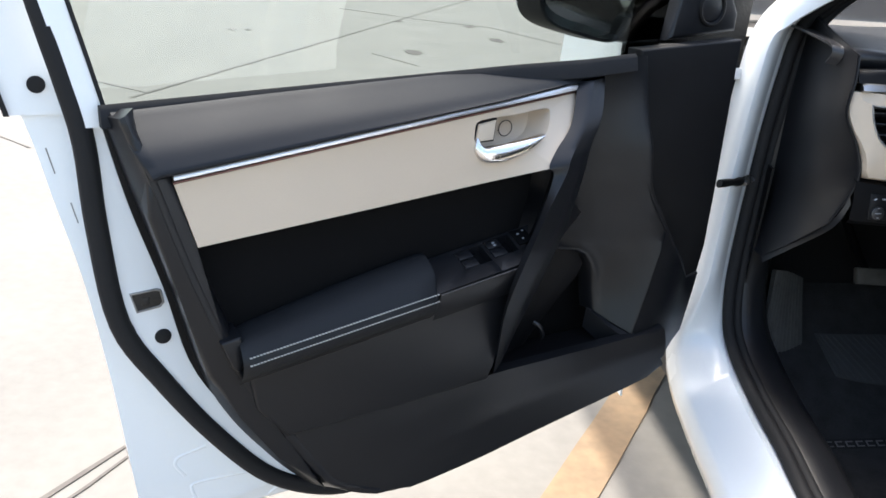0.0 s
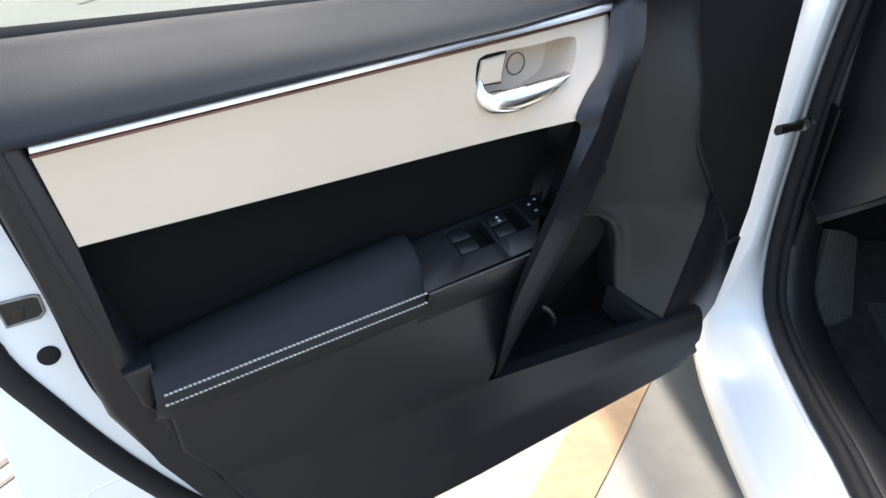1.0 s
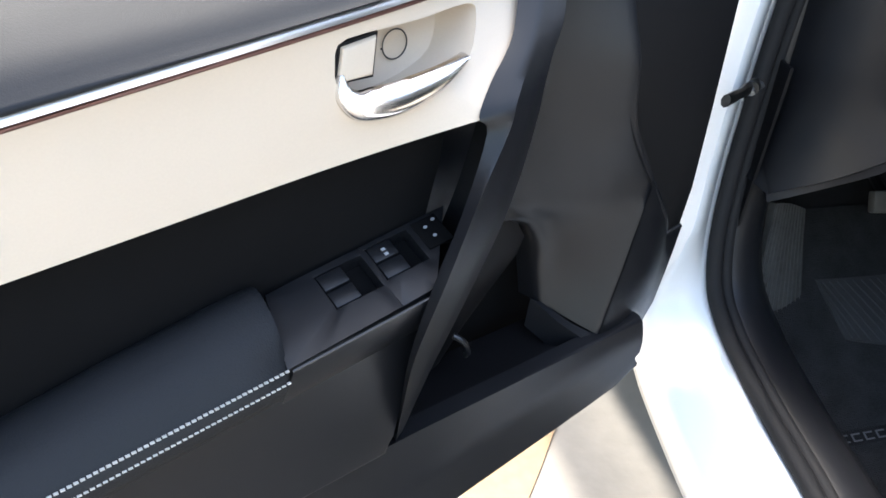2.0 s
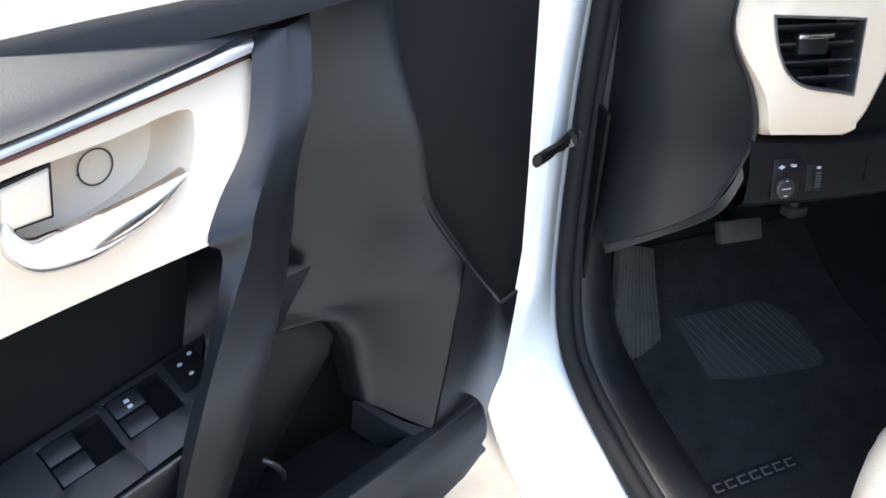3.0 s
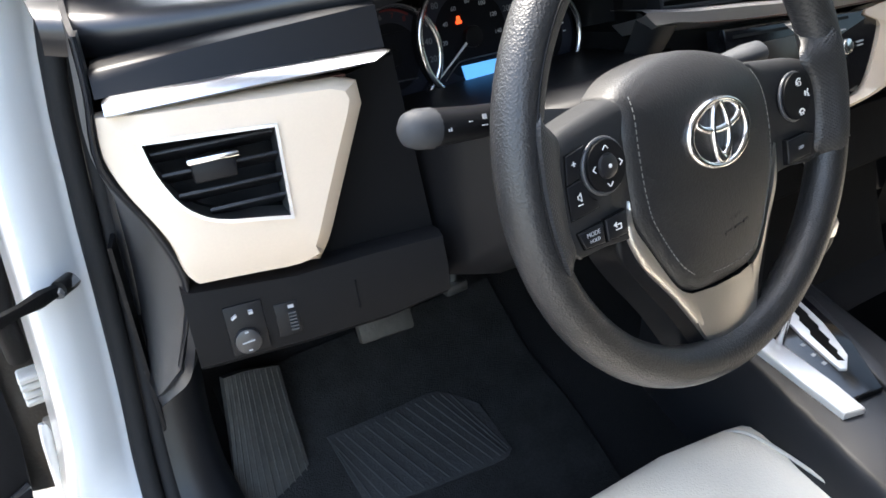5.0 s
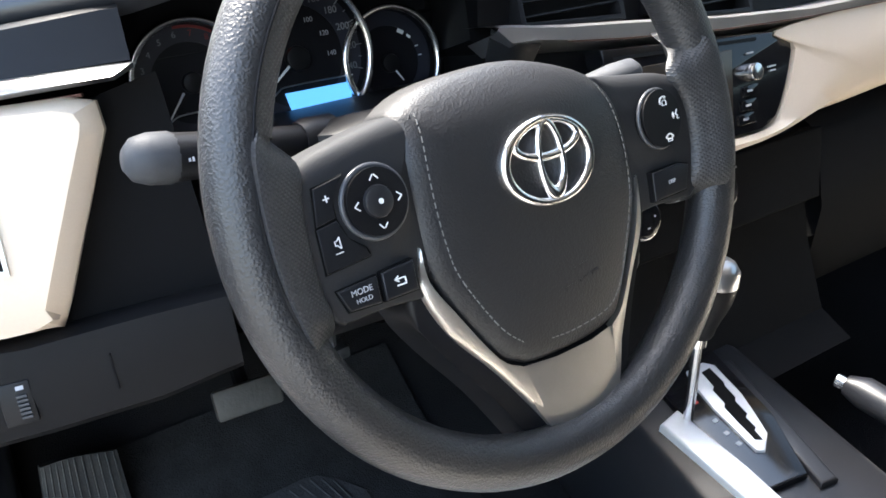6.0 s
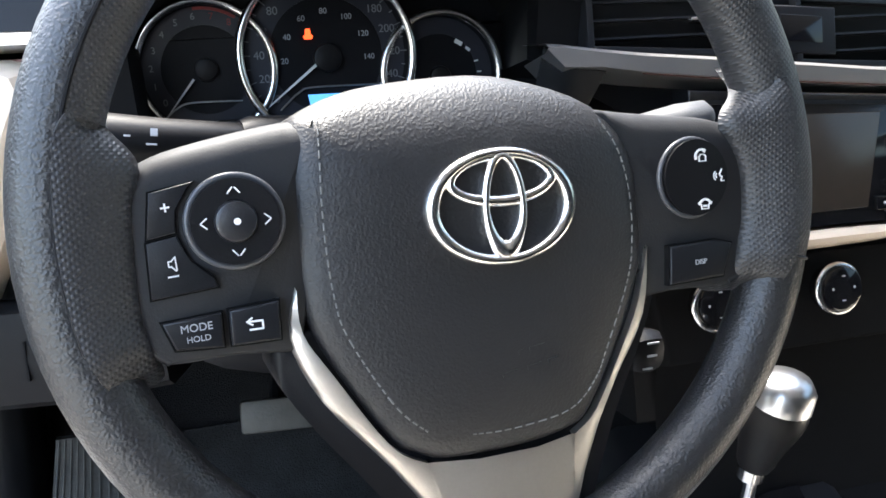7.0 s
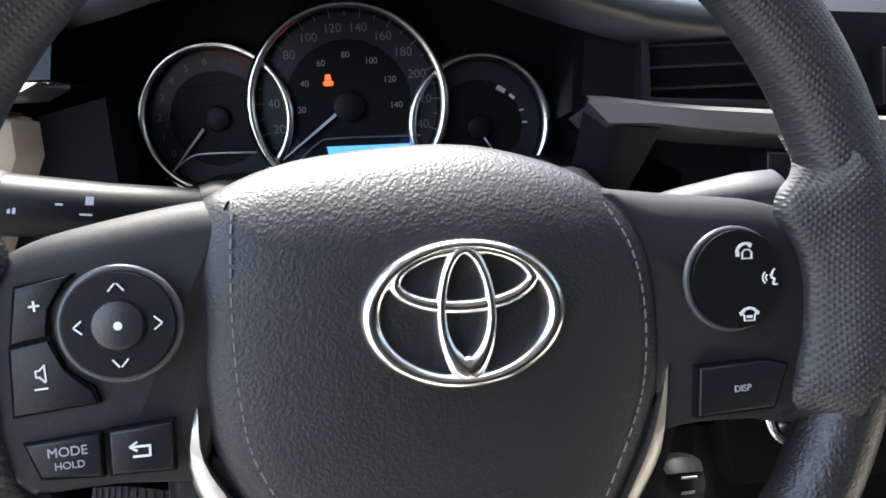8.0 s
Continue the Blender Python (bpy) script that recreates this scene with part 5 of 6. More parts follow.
cp("shelf_return", sheet([[(-0.165, 0.183, -0.002), (-0.150, 0.168, 0.006), (-0.125, 0.164, 0.004)], [(-0.168, 0.15, -0.026), (-0.155, 0.14, -0.014), (-0.135, 0.138, -0.016)], [(-0.178, 0.125, -0.045), (-0.165, 0.118, -0.034), (-0.148, 0.114, -0.034)], [(-0.19, 0.10, -0.06), (-0.18, 0.09, -0.05), (-0.165, 0.085, -0.05)]], 0.002, 4), PANEL_BLACK, "", 60)
cp("pinstripe", tube([(-0.10, 0.1612, 0.0062), (-0.04, 0.1542, 0.0062), (0.08, 0.1432, 0.0062), (0.20, 0.1372, 0.0062), (0.32, 0.1352, 0.0062), (0.56, 0.1392, 0.0062)], 0.0006, 6), COPPER, "thin copper coloured line")
RAD = flat_spline([(-0.065, 0.149), (-0.066, 0.10), (-0.06, 0.06), (-0.04, 0.047), (0.05, 0.046), (0.112, 0.045), (0.132, 0.053), (0.155, 0.085), (0.171, 0.12), (0.169, 0.131)], 3)
radio = cp("radio_panel", prism(RAD, -0.02, 0.003, 0.003), GLOSS, "glossy black radio panel")
part("screen", prism([(-0.035, 0.128), (0.086, 0.124), (0.073, 0.056), (-0.035, 0.056)], 0.0, 0.0045, 0.001), SCREEN, radio, "dark touch screen", 20)
part("disc_slot", prism([(-0.055, 0.141), (0.12, 0.130), (0.12, 0.127), (-0.055, 0.138)], 0.002, 0.004), PLASTIC_DARK, radio)
part("tuning_knob", disc(0.108, 0.099, 0.0085, 0.002, 0.011, 0.002, 28), CHROME, radio, "chrome tuning knob")
for x, y in ((0.101, 0.083), (0.096, 0.070), (0.090, 0.058)):
    part("radio_button", box(x - 0.010, x + 0.012, y - 0.005, y + 0.005, 0.001, 0.005, 0.001), GLOSS, radio)
for row in ((0.100, 0.083, 0.007, 0.002, 0), (0.095, 0.070, 0.007, 0.002, 0), (0.089, 0.058, 0.007, 0.002, 0), (0.135, 0.100, 0.010, 0.0015, 0), (0.135, 0.096, 0.008, 0.0015, 0), (0.108, 0.117, 0.008, 0.0015, 0)):
    part("button_mark", bars((row,), 0.0034, 0.0056), GREY_MARK, radio, "", 0)
SWEEP_O = [(-0.10, 0.030), (0.046, 0.031), (0.12, 0.034), (0.20, 0.046), (0.28, 0.049), (0.40, 0.055), (0.56, 0.060)]
SWEEP_I = [(-0.10, 0.044), (0.046, 0.043), (0.114, 0.042), (0.140, 0.054), (0.172, 0.11), (0.172, 0.134), (0.56, 0.136)]
o, i_ = spline([(x, y, 0) for x, y in SWEEP_O], 5), spline([(x, y, 0) for x, y in SWEEP_I], 5)
cp("beige_sweep", loft([[(a.x, a.y - 0.01, -0.04), (a.x, a.y, 0.0), (a.x + (b.x - a.x) * 0.2, a.y + (b.y - a.y) * 0.2, 0.010), (a.x + (b.x - a.x) * 0.6, a.y + (b.y - a.y) * 0.6, 0.012), (b.x, b.y, 0.005), (b.x, b.y, -0.02)] for a, b in zip(o, i_)]), BEIGE, "beige sweeping dashboard trim", 50)
cp("upper_band", loft([[(x, t, -0.03), (x, t + 0.03, -0.018), (x, t + 0.06, -0.016), (x, t + 0.075, -0.03)] for x, t in ((-0.16, 0.185), (-0.02, 0.168), (0.2, 0.152), (0.56, 0.152))]), PLASTIC_DARK, "", 40)
for x, y in ((-0.075, 0.197), (0.085, 0.180)):
    v = cp("center_vent", ring_prism([(x - 0.055, y - 0.018), (x + 0.055, y - 0.026), (x + 0.055, y + 0.024), (x - 0.055, y + 0.032)], [(x - 0.050, y - 0.014), (x + 0.050, y - 0.021), (x + 0.050, y + 0.019), (x - 0.050, y + 0.027)], -0.03, -0.010, 0.001), PLASTIC, "black centre air vent")
    for k in range(3):
        part("slat", box(x - 0.05, x + 0.05, y - 0.010 + 0.012 * k, y - 0.0085 + 0.012 * k, -0.03, -0.013), PLASTIC, v)
    part("slat_tab", box(x + 0.02, x + 0.034, y - 0.002, y + 0.0015, -0.015, -0.006, 0.001), CHROME, v)
clock = cp("clock", prism([(0.010, 0.172), (0.062, 0.167), (0.062, 0.201), (0.010, 0.205)], -0.03, -0.0085, 0.002), PLASTIC_DARK, "small dark clock between the vents")
part("clock_glass", prism([(0.016, 0.179), (0.050, 0.176), (0.050, 0.195), (0.016, 0.198)], -0.010, -0.0078, 0.0005), GLOSS, clock)
heat = cp("heater_panel", prism([(-0.085, -0.045), (0.20, -0.045), (0.22, 0.026), (-0.095, 0.028)], -0.04, -0.012, 0.004), CLOTH_AND_SHADE, "black heater control panel")
for x in (-0.050, 0.050):
    part("knob_ring", torus(x, -0.002, -0.002, 0.0175, 0.0026, 36), CHROME, heat, "chrome ring of a heater knob", 60)
    part("heater_knob", disc(x, -0.002, 0.0165, -0.014, 0.004, 0.002, 32), GLOSS, heat, "round heater knob")
    part("knob_mark", bars(((x, 0.008, 0.0026, 0.0010, 0), (x - 0.009, -0.001, 0.0012, 0.0018, 0), (x + 0.009, -0.001, 0.0012, 0.0018, 0), (x, -0.010, 0.0026, 0.0009, 0)), 0.004, 0.0046), GREY_MARK, heat, "", 0)
# lower panel and glove box take footwell shade as a flat black colour
cp("center_panel", loft([[(x, -0.03, -0.03), (x, -0.09, -0.035), (x, -0.17, -0.03), (x, -0.2, 0.0)] for x in (-0.085, 0.0, 0.1, 0.2)]), CLOTH_AND_SHADE, "", 40)
cp("glove_box", loft([[(x, 0.05, -0.04), (x, 0.02, -0.012), (x, -0.06, -0.02), (x, -0.15, -0.06), (x, -0.18, -0.12)] for x in (0.21, 0.35, 0.56, 0.80)]), CLOTH_AND_SHADE, "glove box lid, blackened for the footwell shade", 50)


# ---- steering wheel ----
wheel = thing("steering_wheel", "black leather steering wheel with satin metal spoke", "steering wheel", WHEEL @ pose(-0.01, -0.006, -0.03))
WI = pose(0.01, 0.006, 0.03)


def wp(name, bm, mat, label="", smooth=40, parent=None):
    return part(name, bm, mat, parent or wheel, label, smooth, None if parent else WI)


RC, RR, RT, RH = (-0.0088, 0.0008), 0.1718, 0.0158, -0.011


def rim_arc(a0, a1, n, inset=0.0, h=0.0):
    return [(RC[0] + (RR - inset) * math.cos(radians(a0 + (a1 - a0) * i / n)), RC[1] + (RR - inset) * math.sin(radians(a0 + (a1 - a0) * i / n)), h + RH) for i in range(n + 1)]


wp("rim", tube(rim_arc(0, 360, 96)[:-1], RT, 16, True, 1.05), LEATHER_RIM, "grained leather rim", 80)
rows = []
for i in range(39):
    a = radians(-13.5 + 75.5 * i / 38)
    out = RT * (1.02 + 0.055 * min(1.0, i / 2, (38 - i) / 2))
    rows.append([(RC[0] + (RR + out * math.cos(g)) * math.cos(a), RC[1] + (RR + out * math.cos(g)) * math.sin(a), RH + out * 0.985 * math.sin(g)) for g in [radians(15 * j) for j in range(24)]])
wp("thumb_grip", loft(rows, closed=True), GRIP, "dimpled grip section", 80)
for a in (-13.5, 62):
    s = wp("rim_seam", torus(0, 0, 0, RT * 1.06, 0.0008, 24, 5), PLASTIC_DARK, "", 60)
    p = rim_arc(a, a, 1)[0]
    s.matrix_local = WI @ Matrix.Translation(p) @ Matrix.Rotation(radians(a), 4, "Z") @ Matrix.Rotation(radians(90), 4, "X")
# spokes
LSP = flat_spline([(-0.076, 0.0435), (-0.0905, 0.0425), (-0.114, 0.0385), (-0.138, 0.0330), (-0.150, 0.0280)], 3) + flat_spline([(-0.1545, 0.017), (-0.1565, 0.0), (-0.157, -0.019), (-0.1555, -0.036), (-0.151, -0.046), (-0.144, -0.0525), (-0.12, -0.0525), (-0.104, -0.054)], 3) + [(-0.0905, -0.055), (-0.084, -0.03), (-0.080, 0.02)]
RSP = flat_spline([(0.045, 0.0430), (0.062, 0.0410), (0.09, 0.0375), (0.118, 0.0345), (0.132, 0.0310)], 3) + flat_spline([(0.141, 0.018), (0.1455, 0.0), (0.146, -0.018), (0.143, -0.036), (0.136, -0.046), (0.128, -0.052), (0.095, -0.052), (0.079, -0.054)], 3) + [(0.073, -0.03), (0.072, 0.0), (0.064, 0.020)]
for pts_ in (LSP, RSP):
    slope = lambda x, y: 0.0030 + 0.0100 * max(0.0, min(1.0, (y - 0.020) / 0.012)) * max(0.0, min(1.0, (abs(x + 0.005) - 0.071) / 0.008))
    rows = [[(x, y, -0.036) for x, y in pts_]]
    for k in range(7):
        g = radians(15 * k)
        rows.append([(x, y, -0.018 + 0.0115 * math.sin(g)) for x, y in inset(pts_, lambda x, y: slope(x, y) * (1 - math.cos(g)))])
    # the face sinks a little towards the pad
    rows = [[(x, y, h - 0.005 * (1 - (abs(x + 0.005) - 0.070) / 0.075)) for x, y, h in r] for r in rows]
    wp("spoke", loft(rows, closed=True), SPOKE, "black spoke with switches", 80)
# dimpled webs that run from the rim's crest down to the spokes
WEB_L = ((-0.059, -0.150, 0.024), (-0.055, -0.150, 0.015), (-0.051, -0.1510, 0.007), (-0.047, -0.152, 0.003), (-0.042, -0.1535, 0.0), (-0.032, -0.1555, 0.0), (-0.019, -0.156, 0.0), (0.0, -0.1555, 0.0), (0.014, -0.1545, 0.0), (0.022, -0.1520, 0.0005), (0.028, -0.1512, 0.001), (0.033, -0.1540, 0.002), (0.039, -0.1590, 0.004), (0.047, -0.1630, 0.010), (0.058, -0.1640, 0.022))
WEB_R = ((-0.054, 0.128, 0.024), (-0.050, 0.129, 0.015), (-0.046, 0.1310, 0.007), (-0.042, 0.133, 0.003), (-0.037, 0.1350, 0.0), (-0.030, 0.1365, 0.0), (-0.018, 0.139, 0.0), (0.0, 0.1395, 0.0), (0.012, 0.1375, 0.0), (0.021, 0.1335, 0.0005), (0.028, 0.1300, 0.001), (0.034, 0.1320, 0.002), (0.040, 0.1385, 0.004), (0.048, 0.1440, 0.010), (0.059, 0.1470, 0.022))
for side, web in ((-1, WEB_L), (1, WEB_R)):
    rows = []
    for y, xi, sink in web:
        crest = RC[0] + side * math.sqrt((RR - 0.003) ** 2 - (y - RC[1]) ** 2)
        rise = 0.008 * max(0.0, min((y - 0.005) / 0.025, (0.060 - y) / 0.030))
        rows.append([(crest + (xi - crest) * k, y + rise * (1 - k) ** 2, h - sink * (0.35 + 0.65 * min(1.0, k * 1.8))) for k, h in ((0.0, 0.0058), (0.12, 0.0056), (0.28, 0.0044), (0.45, 0.0024), (0.65, -0.0006), (0.82, -0.0032), (0.94, -0.0058), (1.0, -0.0100))])
    wp("grip_web", sheet(rows, 0.004, 3), GRIP, "dimpled grip section", 60)
# the dimpled skin goes on up the inner face of the rim, behind a seam along its crest
rows = []
for i in range(25):
    a = radians(164 - 2.4 * i)
    rows.append([(RC[0] + (RR + RT * 1.075 * math.cos(g)) * math.cos(a), RC[1] + (RR + RT * 1.075 * math.cos(g)) * math.sin(a), RH + RT * 1.055 * math.sin(g)) for g in [radians(100 + 15 * j) for j in range(9)]])
wp("thumb_grip", sheet(rows, 0, 1), GRIP, "dimpled grip section", 80)
seam = [(RC[0] + (RR - 0.0028) * math.cos(radians(q)), RC[1] + (RR - 0.0028) * math.sin(radians(q)), RH + RT * 1.05) for q in range(104, 197, 3)]
wp("rim_seam", tube(seam + [(seam[-1][0] + 0.005, seam[-1][1] - 0.006, seam[-1][2] - 0.001)], 0.0009, 6), PLASTIC_DARK, "", 60)
# rounded edge strips between the webs and the switch panels
for line in (((-0.1500, 0.0265), (-0.1535, 0.016), (-0.1545, 0.0), (-0.1548, -0.019), (-0.1535, -0.035), (-0.1490, -0.0450), (-0.1430, -0.0500)), ((0.133, 0.0290), (0.1395, 0.016), (0.1432, 0.0), (0.1437, -0.018), (0.1408, -0.035), (0.1345, -0.0450), (0.1270, -0.0500))):
    wp("spoke_edge", tube(spline([(x, y, -0.0092) for x, y in line], 3), 0.0024, 8, radii=None), PLASTIC_SOFT, "rounded spoke edge", 60)
BACKING = flat_spline([(-0.100, -0.045), (-0.104, -0.062), (-0.088, -0.09), (-0.062, -0.125), (-0.040, -0.162)], 3) + flat_spline([(0.040, -0.162), (0.058, -0.112), (0.080, -0.066), (0.088, -0.040)], 3)
wp("lower_spoke", prism(BACKING, -0.045, -0.013, 0.006), PLASTIC_DARK, "black lower spoke", 50)
# airbag pad, rolled back along its top edge
PAD = flat_spline([(-0.0872, 0.0435), (-0.070, 0.0520), (-0.045, 0.0580), (0.0, 0.0612), (0.030, 0.0560), (0.058, 0.0435), (0.074, 0.022), (0.079, 0.0), (0.079, -0.03), (0.073, -0.050), (0.0625, -0.072), (0.045, -0.102), (0.034, -0.110), (0.008, -0.114), (-0.030, -0.1135), (-0.045, -0.108), (-0.056, -0.100), (-0.079, -0.064), (-0.089, -0.040), (-0.0905, -0.01), (-0.0895, 0.02)], 3)
cx, cy = -0.005, -0.028
rows = []
for k, h in ((1.0, -0.035), (1.0, -0.018), (0.993, -0.0115), (0.978, -0.0082), (0.945, -0.0058), (0.87, -0.0038), (0.72, -0.0022), (0.55, -0.0012), (0.38, -0.001), (0.2, -0.001), (0.06, -0.001)):
    ring = []
    for x, y in PAD:
        px, py = cx + (x - cx) * k, cy + (y - cy) * k
        drop = max(0.0, (py - 0.022) / 0.040) ** 2 * 0.019 if k > 0.1 else 0.0
        ring.append((px, py, h - drop - 0.0032 * ((px - cx) / 0.085) ** 2))
    rows.append(ring)
pad = wp("airbag_pad", loft(rows, closed=True), LEATHER_PAD, "black grained airbag cover", 60)


def surface_h(x, y):
    return -0.0037 - max(0.0, (y - 0.022) / 0.040) ** 2 * 0.019 - 0.0032 * ((x + 0.005) / 0.085) ** 2


STL = flat_spline([(-0.076, 0.042), (-0.0775, 0.02), (-0.078, -0.005), (-0.0765, -0.03), (-0.072, -0.05), (-0.054, -0.083), (-0.040, -0.097)], 5)
STR = flat_spline([(0.056, 0.036), (0.066, 0.018), (0.0705, -0.004), (0.0695, -0.03), (0.064, -0.048), (0.052, -0.074), (0.045, -0.087), (0.030, -0.099), (0.0, -0.1025), (-0.020, -0.1015)], 5)
for line, mat, w in ((STL, THREAD_MID, 0.00042), (STR, THREAD_MID, 0.00035)):
    bm = bmesh.new()
    run = 0.0
    for (x0, y0), (x1, y1) in zip(line, line[1:]):
        d = math.hypot(x1 - x0, y1 - y0)
        k = max(1, int(d / 0.0037))
        for j in range(k):
            a, b = (j + 0.15) / k, (j + 0.80) / k
            p = [(x0 + (x1 - x0) * s, y0 + (y1 - y0) * s) for s in (a, b)]
            tube([(p[0][0], p[0][1], surface_h(*p[0]) + 0.0001), (p[1][0], p[1][1], surface_h(*p[1]) + 0.0001)], w, 6, bm=bm)
    part("stitching", bm, mat, pad, "stitched seam", 0)
part("embossed_mark", bars(((0.014, -0.066, 0.008, 0.002, 8), (0.006, -0.067, 0.003, 0.002, 8), (0.0, -0.076, 0.008, 0.002, 8), (0.012, -0.0745, 0.007, 0.002, 8), (0.022, -0.073, 0.006, 0.002, 8)), -0.003, -0.0009), LEATHER_PAD, pad, "", 0)
# plain oval badge
def band(name, cx_, cy_, rx, ry, side, top, foot, h, label=""):
    """A softly domed chrome hoop whose width changes round its way."""
    rows = []
    for i in range(73):
        a = 2 * math.pi * i / 72
        c, d = math.cos(a), math.sin(a)
        w = 0.5 * (side * c * c + (top if d > 0 else foot) * d * d)
        ax, ay = cx_ + rx * c, cy_ + ry * d
        n = Vector((c / rx, d / ry)).normalized()
        mx, my = ax - n.x * w, ay - n.y * w
        rows.append([(mx + n.x * w * math.cos(g), my + n.y * w * math.cos(g), h - 0.0030 - 0.9 * (mx - 0.001) ** 2 + (0.0036 * math.sin(g) if math.sin(g) > 0 else 0.004 * math.sin(g))) for g in [2 * math.pi * k / 14 for k in range(14)]])
    return part(name, loft(rows, closed=True, caps=False), CHROME, pad, label, 60)


band("badge", 0.001, -0.0005, 0.0366, 0.0262, 0.0072, 0.0042, 0.0052, 0.0034, "chrome oval badge")
band("badge_oval", 0.001, 0.0112, 0.0268, 0.0122, 0.0052, 0.0034, 0.0060, 0.0030)
band("badge_oval", 0.001, -0.0005, 0.0112, 0.0246, 0.0046, 0.0046, 0.0105, 0.0036)
# satin V spoke
VOUT = [(-0.0918, -0.0265), (-0.0962, -0.048), (-0.084, -0.078), (-0.056, -0.113), (-0.027, -0.156)]
VIN = [(-0.0915, -0.028), (-0.0905, -0.046), (-0.0795, -0.0655), (-0.0565, -0.1015), (-0.040, -0.1125)]
VOUT2 = [(0.0805, -0.0265), (0.0775, -0.060), (0.060, -0.090), (0.0485, -0.112), (0.031, -0.156)]
VIN2 = [(0.0795, -0.028), (0.0735, -0.052), (0.0635, -0.073), (0.0465, -0.1025), (0.034, -0.1125)]
for vo_, vi_, s in ((VOUT, VIN, -1), (VOUT2, VIN2, 1)):
    o, i_ = flat_spline(vo_, 4), flat_spline(vi_, 4)
    wp("spoke_trim", loft([[(a[0], a[1], -0.03), (a[0], a[1], -0.011), (a[0] + (b[0] - a[0]) * 0.3, a[1] + (b[1] - a[1]) * 0.3, -0.0085), (b[0], b[1], -0.008), (b[0], b[1], -0.03)] for a, b in zip(o, i_)]), SILVER_WARM, "satin metal spoke arm", 50)
wp("spoke_plate", loft([[(x, y, h) for x, y, h in ((a, b, -0.03), (a, b, -0.009), (a * 0.4, b - 0.002, -0.0065), (c * 0.4, d - 0.002, -0.0065), (c, d, -0.009), (c, d, -0.03))] for a, b, c, d in ((-0.040, -0.1125, 0.034, -0.1125), (-0.0405, -0.125, 0.041, -0.125), (-0.037, -0.14, 0.0365, -0.14), (-0.028, -0.1555, 0.031, -0.1555))]), SILVER_WARM, "satin metal lower spoke", 50)
# left switches
LC = (-0.1135, 0.0035)
wp("switch_ring", torus(LC[0], LC[1], -0.0055, 0.0186, 0.0015, 48, 8, 0.0182), RING_GREY, "dark satin ring round the pad", 60)
joy = wp("direction_pad", disc(LC[0], LC[1], 0.0175, -0.012, -0.002, 0.003, 40, 0.0171), PLASTIC_DARK, "round direction pad")
part("center_button", disc(LC[0], LC[1], 0.0085, -0.004, 0.0005, 0.002, 32), PLASTIC_SOFT, joy, "round centre button")
part("center_dot", disc(LC[0] + 0.0003, LC[1], 0.0014, 0.0002, 0.0009, 0, 16), WHITE_MARK, joy)
for a in (90, 0, 270, 180):
    x, y = LC[0] + 0.0130 * math.cos(radians(a)), LC[1] + 0.0130 * math.sin(radians(a))
    c, s = math.cos(radians(a)), math.sin(radians(a))
    part("arrow", bars([(x + c * -0.0006 - s * q * 0.0014, y + s * -0.0006 + c * q * 0.0011, 0.0034, 0.00055, a + 180 - q * 40) for q in (-1, 1)], -0.0016, -0.0010), WHITE_MARK, joy, "", 0)
plus = wp("volume_button", prism([(-0.1450, 0.0170), (-0.128, 0.0205), (-0.1318, 0.0175), (-0.1365, 0.010), (-0.1365, 0.001), (-0.1475, -0.001)], -0.012, -0.0052, 0.0005), PLASTIC, "volume up button")
part("plus_mark", bars(((-0.1395, 0.011, 0.0034, 0.0007, 4), (-0.1395, 0.011, 0.0007, 0.0034, 4)), -0.0052, -0.0046), WHITE_MARK, plus, "", 0)
minus = wp("volume_button", prism([(-0.1478, -0.0025), (-0.1362, -0.0005), (-0.1325, -0.011), (-0.124, -0.0175), (-0.1225, -0.022), (-0.148, -0.0245)], -0.012, -0.0052, 0.0005), PLASTIC, "volume down button")
part("minus_mark", bars(((-0.139, -0.0160, 0.0042, 0.0006, 4), (-0.1404, -0.0110, 0.0005, 0.0022, 4), (-0.1398, -0.0100, 0.0014, 0.0005, 4), (-0.1398, -0.0121, 0.0014, 0.0005, 4), (-0.1384, -0.0090, 0.0024, 0.0005, 45), (-0.1384, -0.0131, 0.0024, 0.0005, -45), (-0.1376, -0.0110, 0.0005, 0.0056, 4)), -0.0052, -0.0046), WHITE_MARK, minus, "", 0)
mode = wp("mode_button", prism([(-0.1455, -0.034), (-0.1225, -0.0325), (-0.1225, -0.0465), (-0.141, -0.0455)], -0.012, -0.0045, 0.0012), PLASTIC, "mode button")
lettering("mode_text", "MODE", 0.0044, -0.1325, -0.0372, -0.0043, GREY_MARK, mode, 2)
lettering("hold_text", "HOLD", 0.0034, -0.1320, -0.0417, -0.0043, GREY_MARK, mode, 2)
bk = wp("back_button", prism([(-0.1195, -0.0320), (-0.0995, -0.0305), (-0.0998, -0.0465), (-0.1195, -0.0465)], -0.012, -0.0045, 0.0012), PLASTIC, "back button")
part("back_mark", bars(((-0.1095, -0.0375, 0.006, 0.0007, 0), (-0.1095, -0.0408, 0.0055, 0.0007, 0), (-0.1068, -0.0392, 0.0007, 0.0036, 0), (-0.112, -0.0368, 0.003, 0.0007, 35), (-0.112, -0.0382, 0.003, 0.0007, -35)), -0.0044, -0.0038), WHITE_MARK, bk, "", 0)
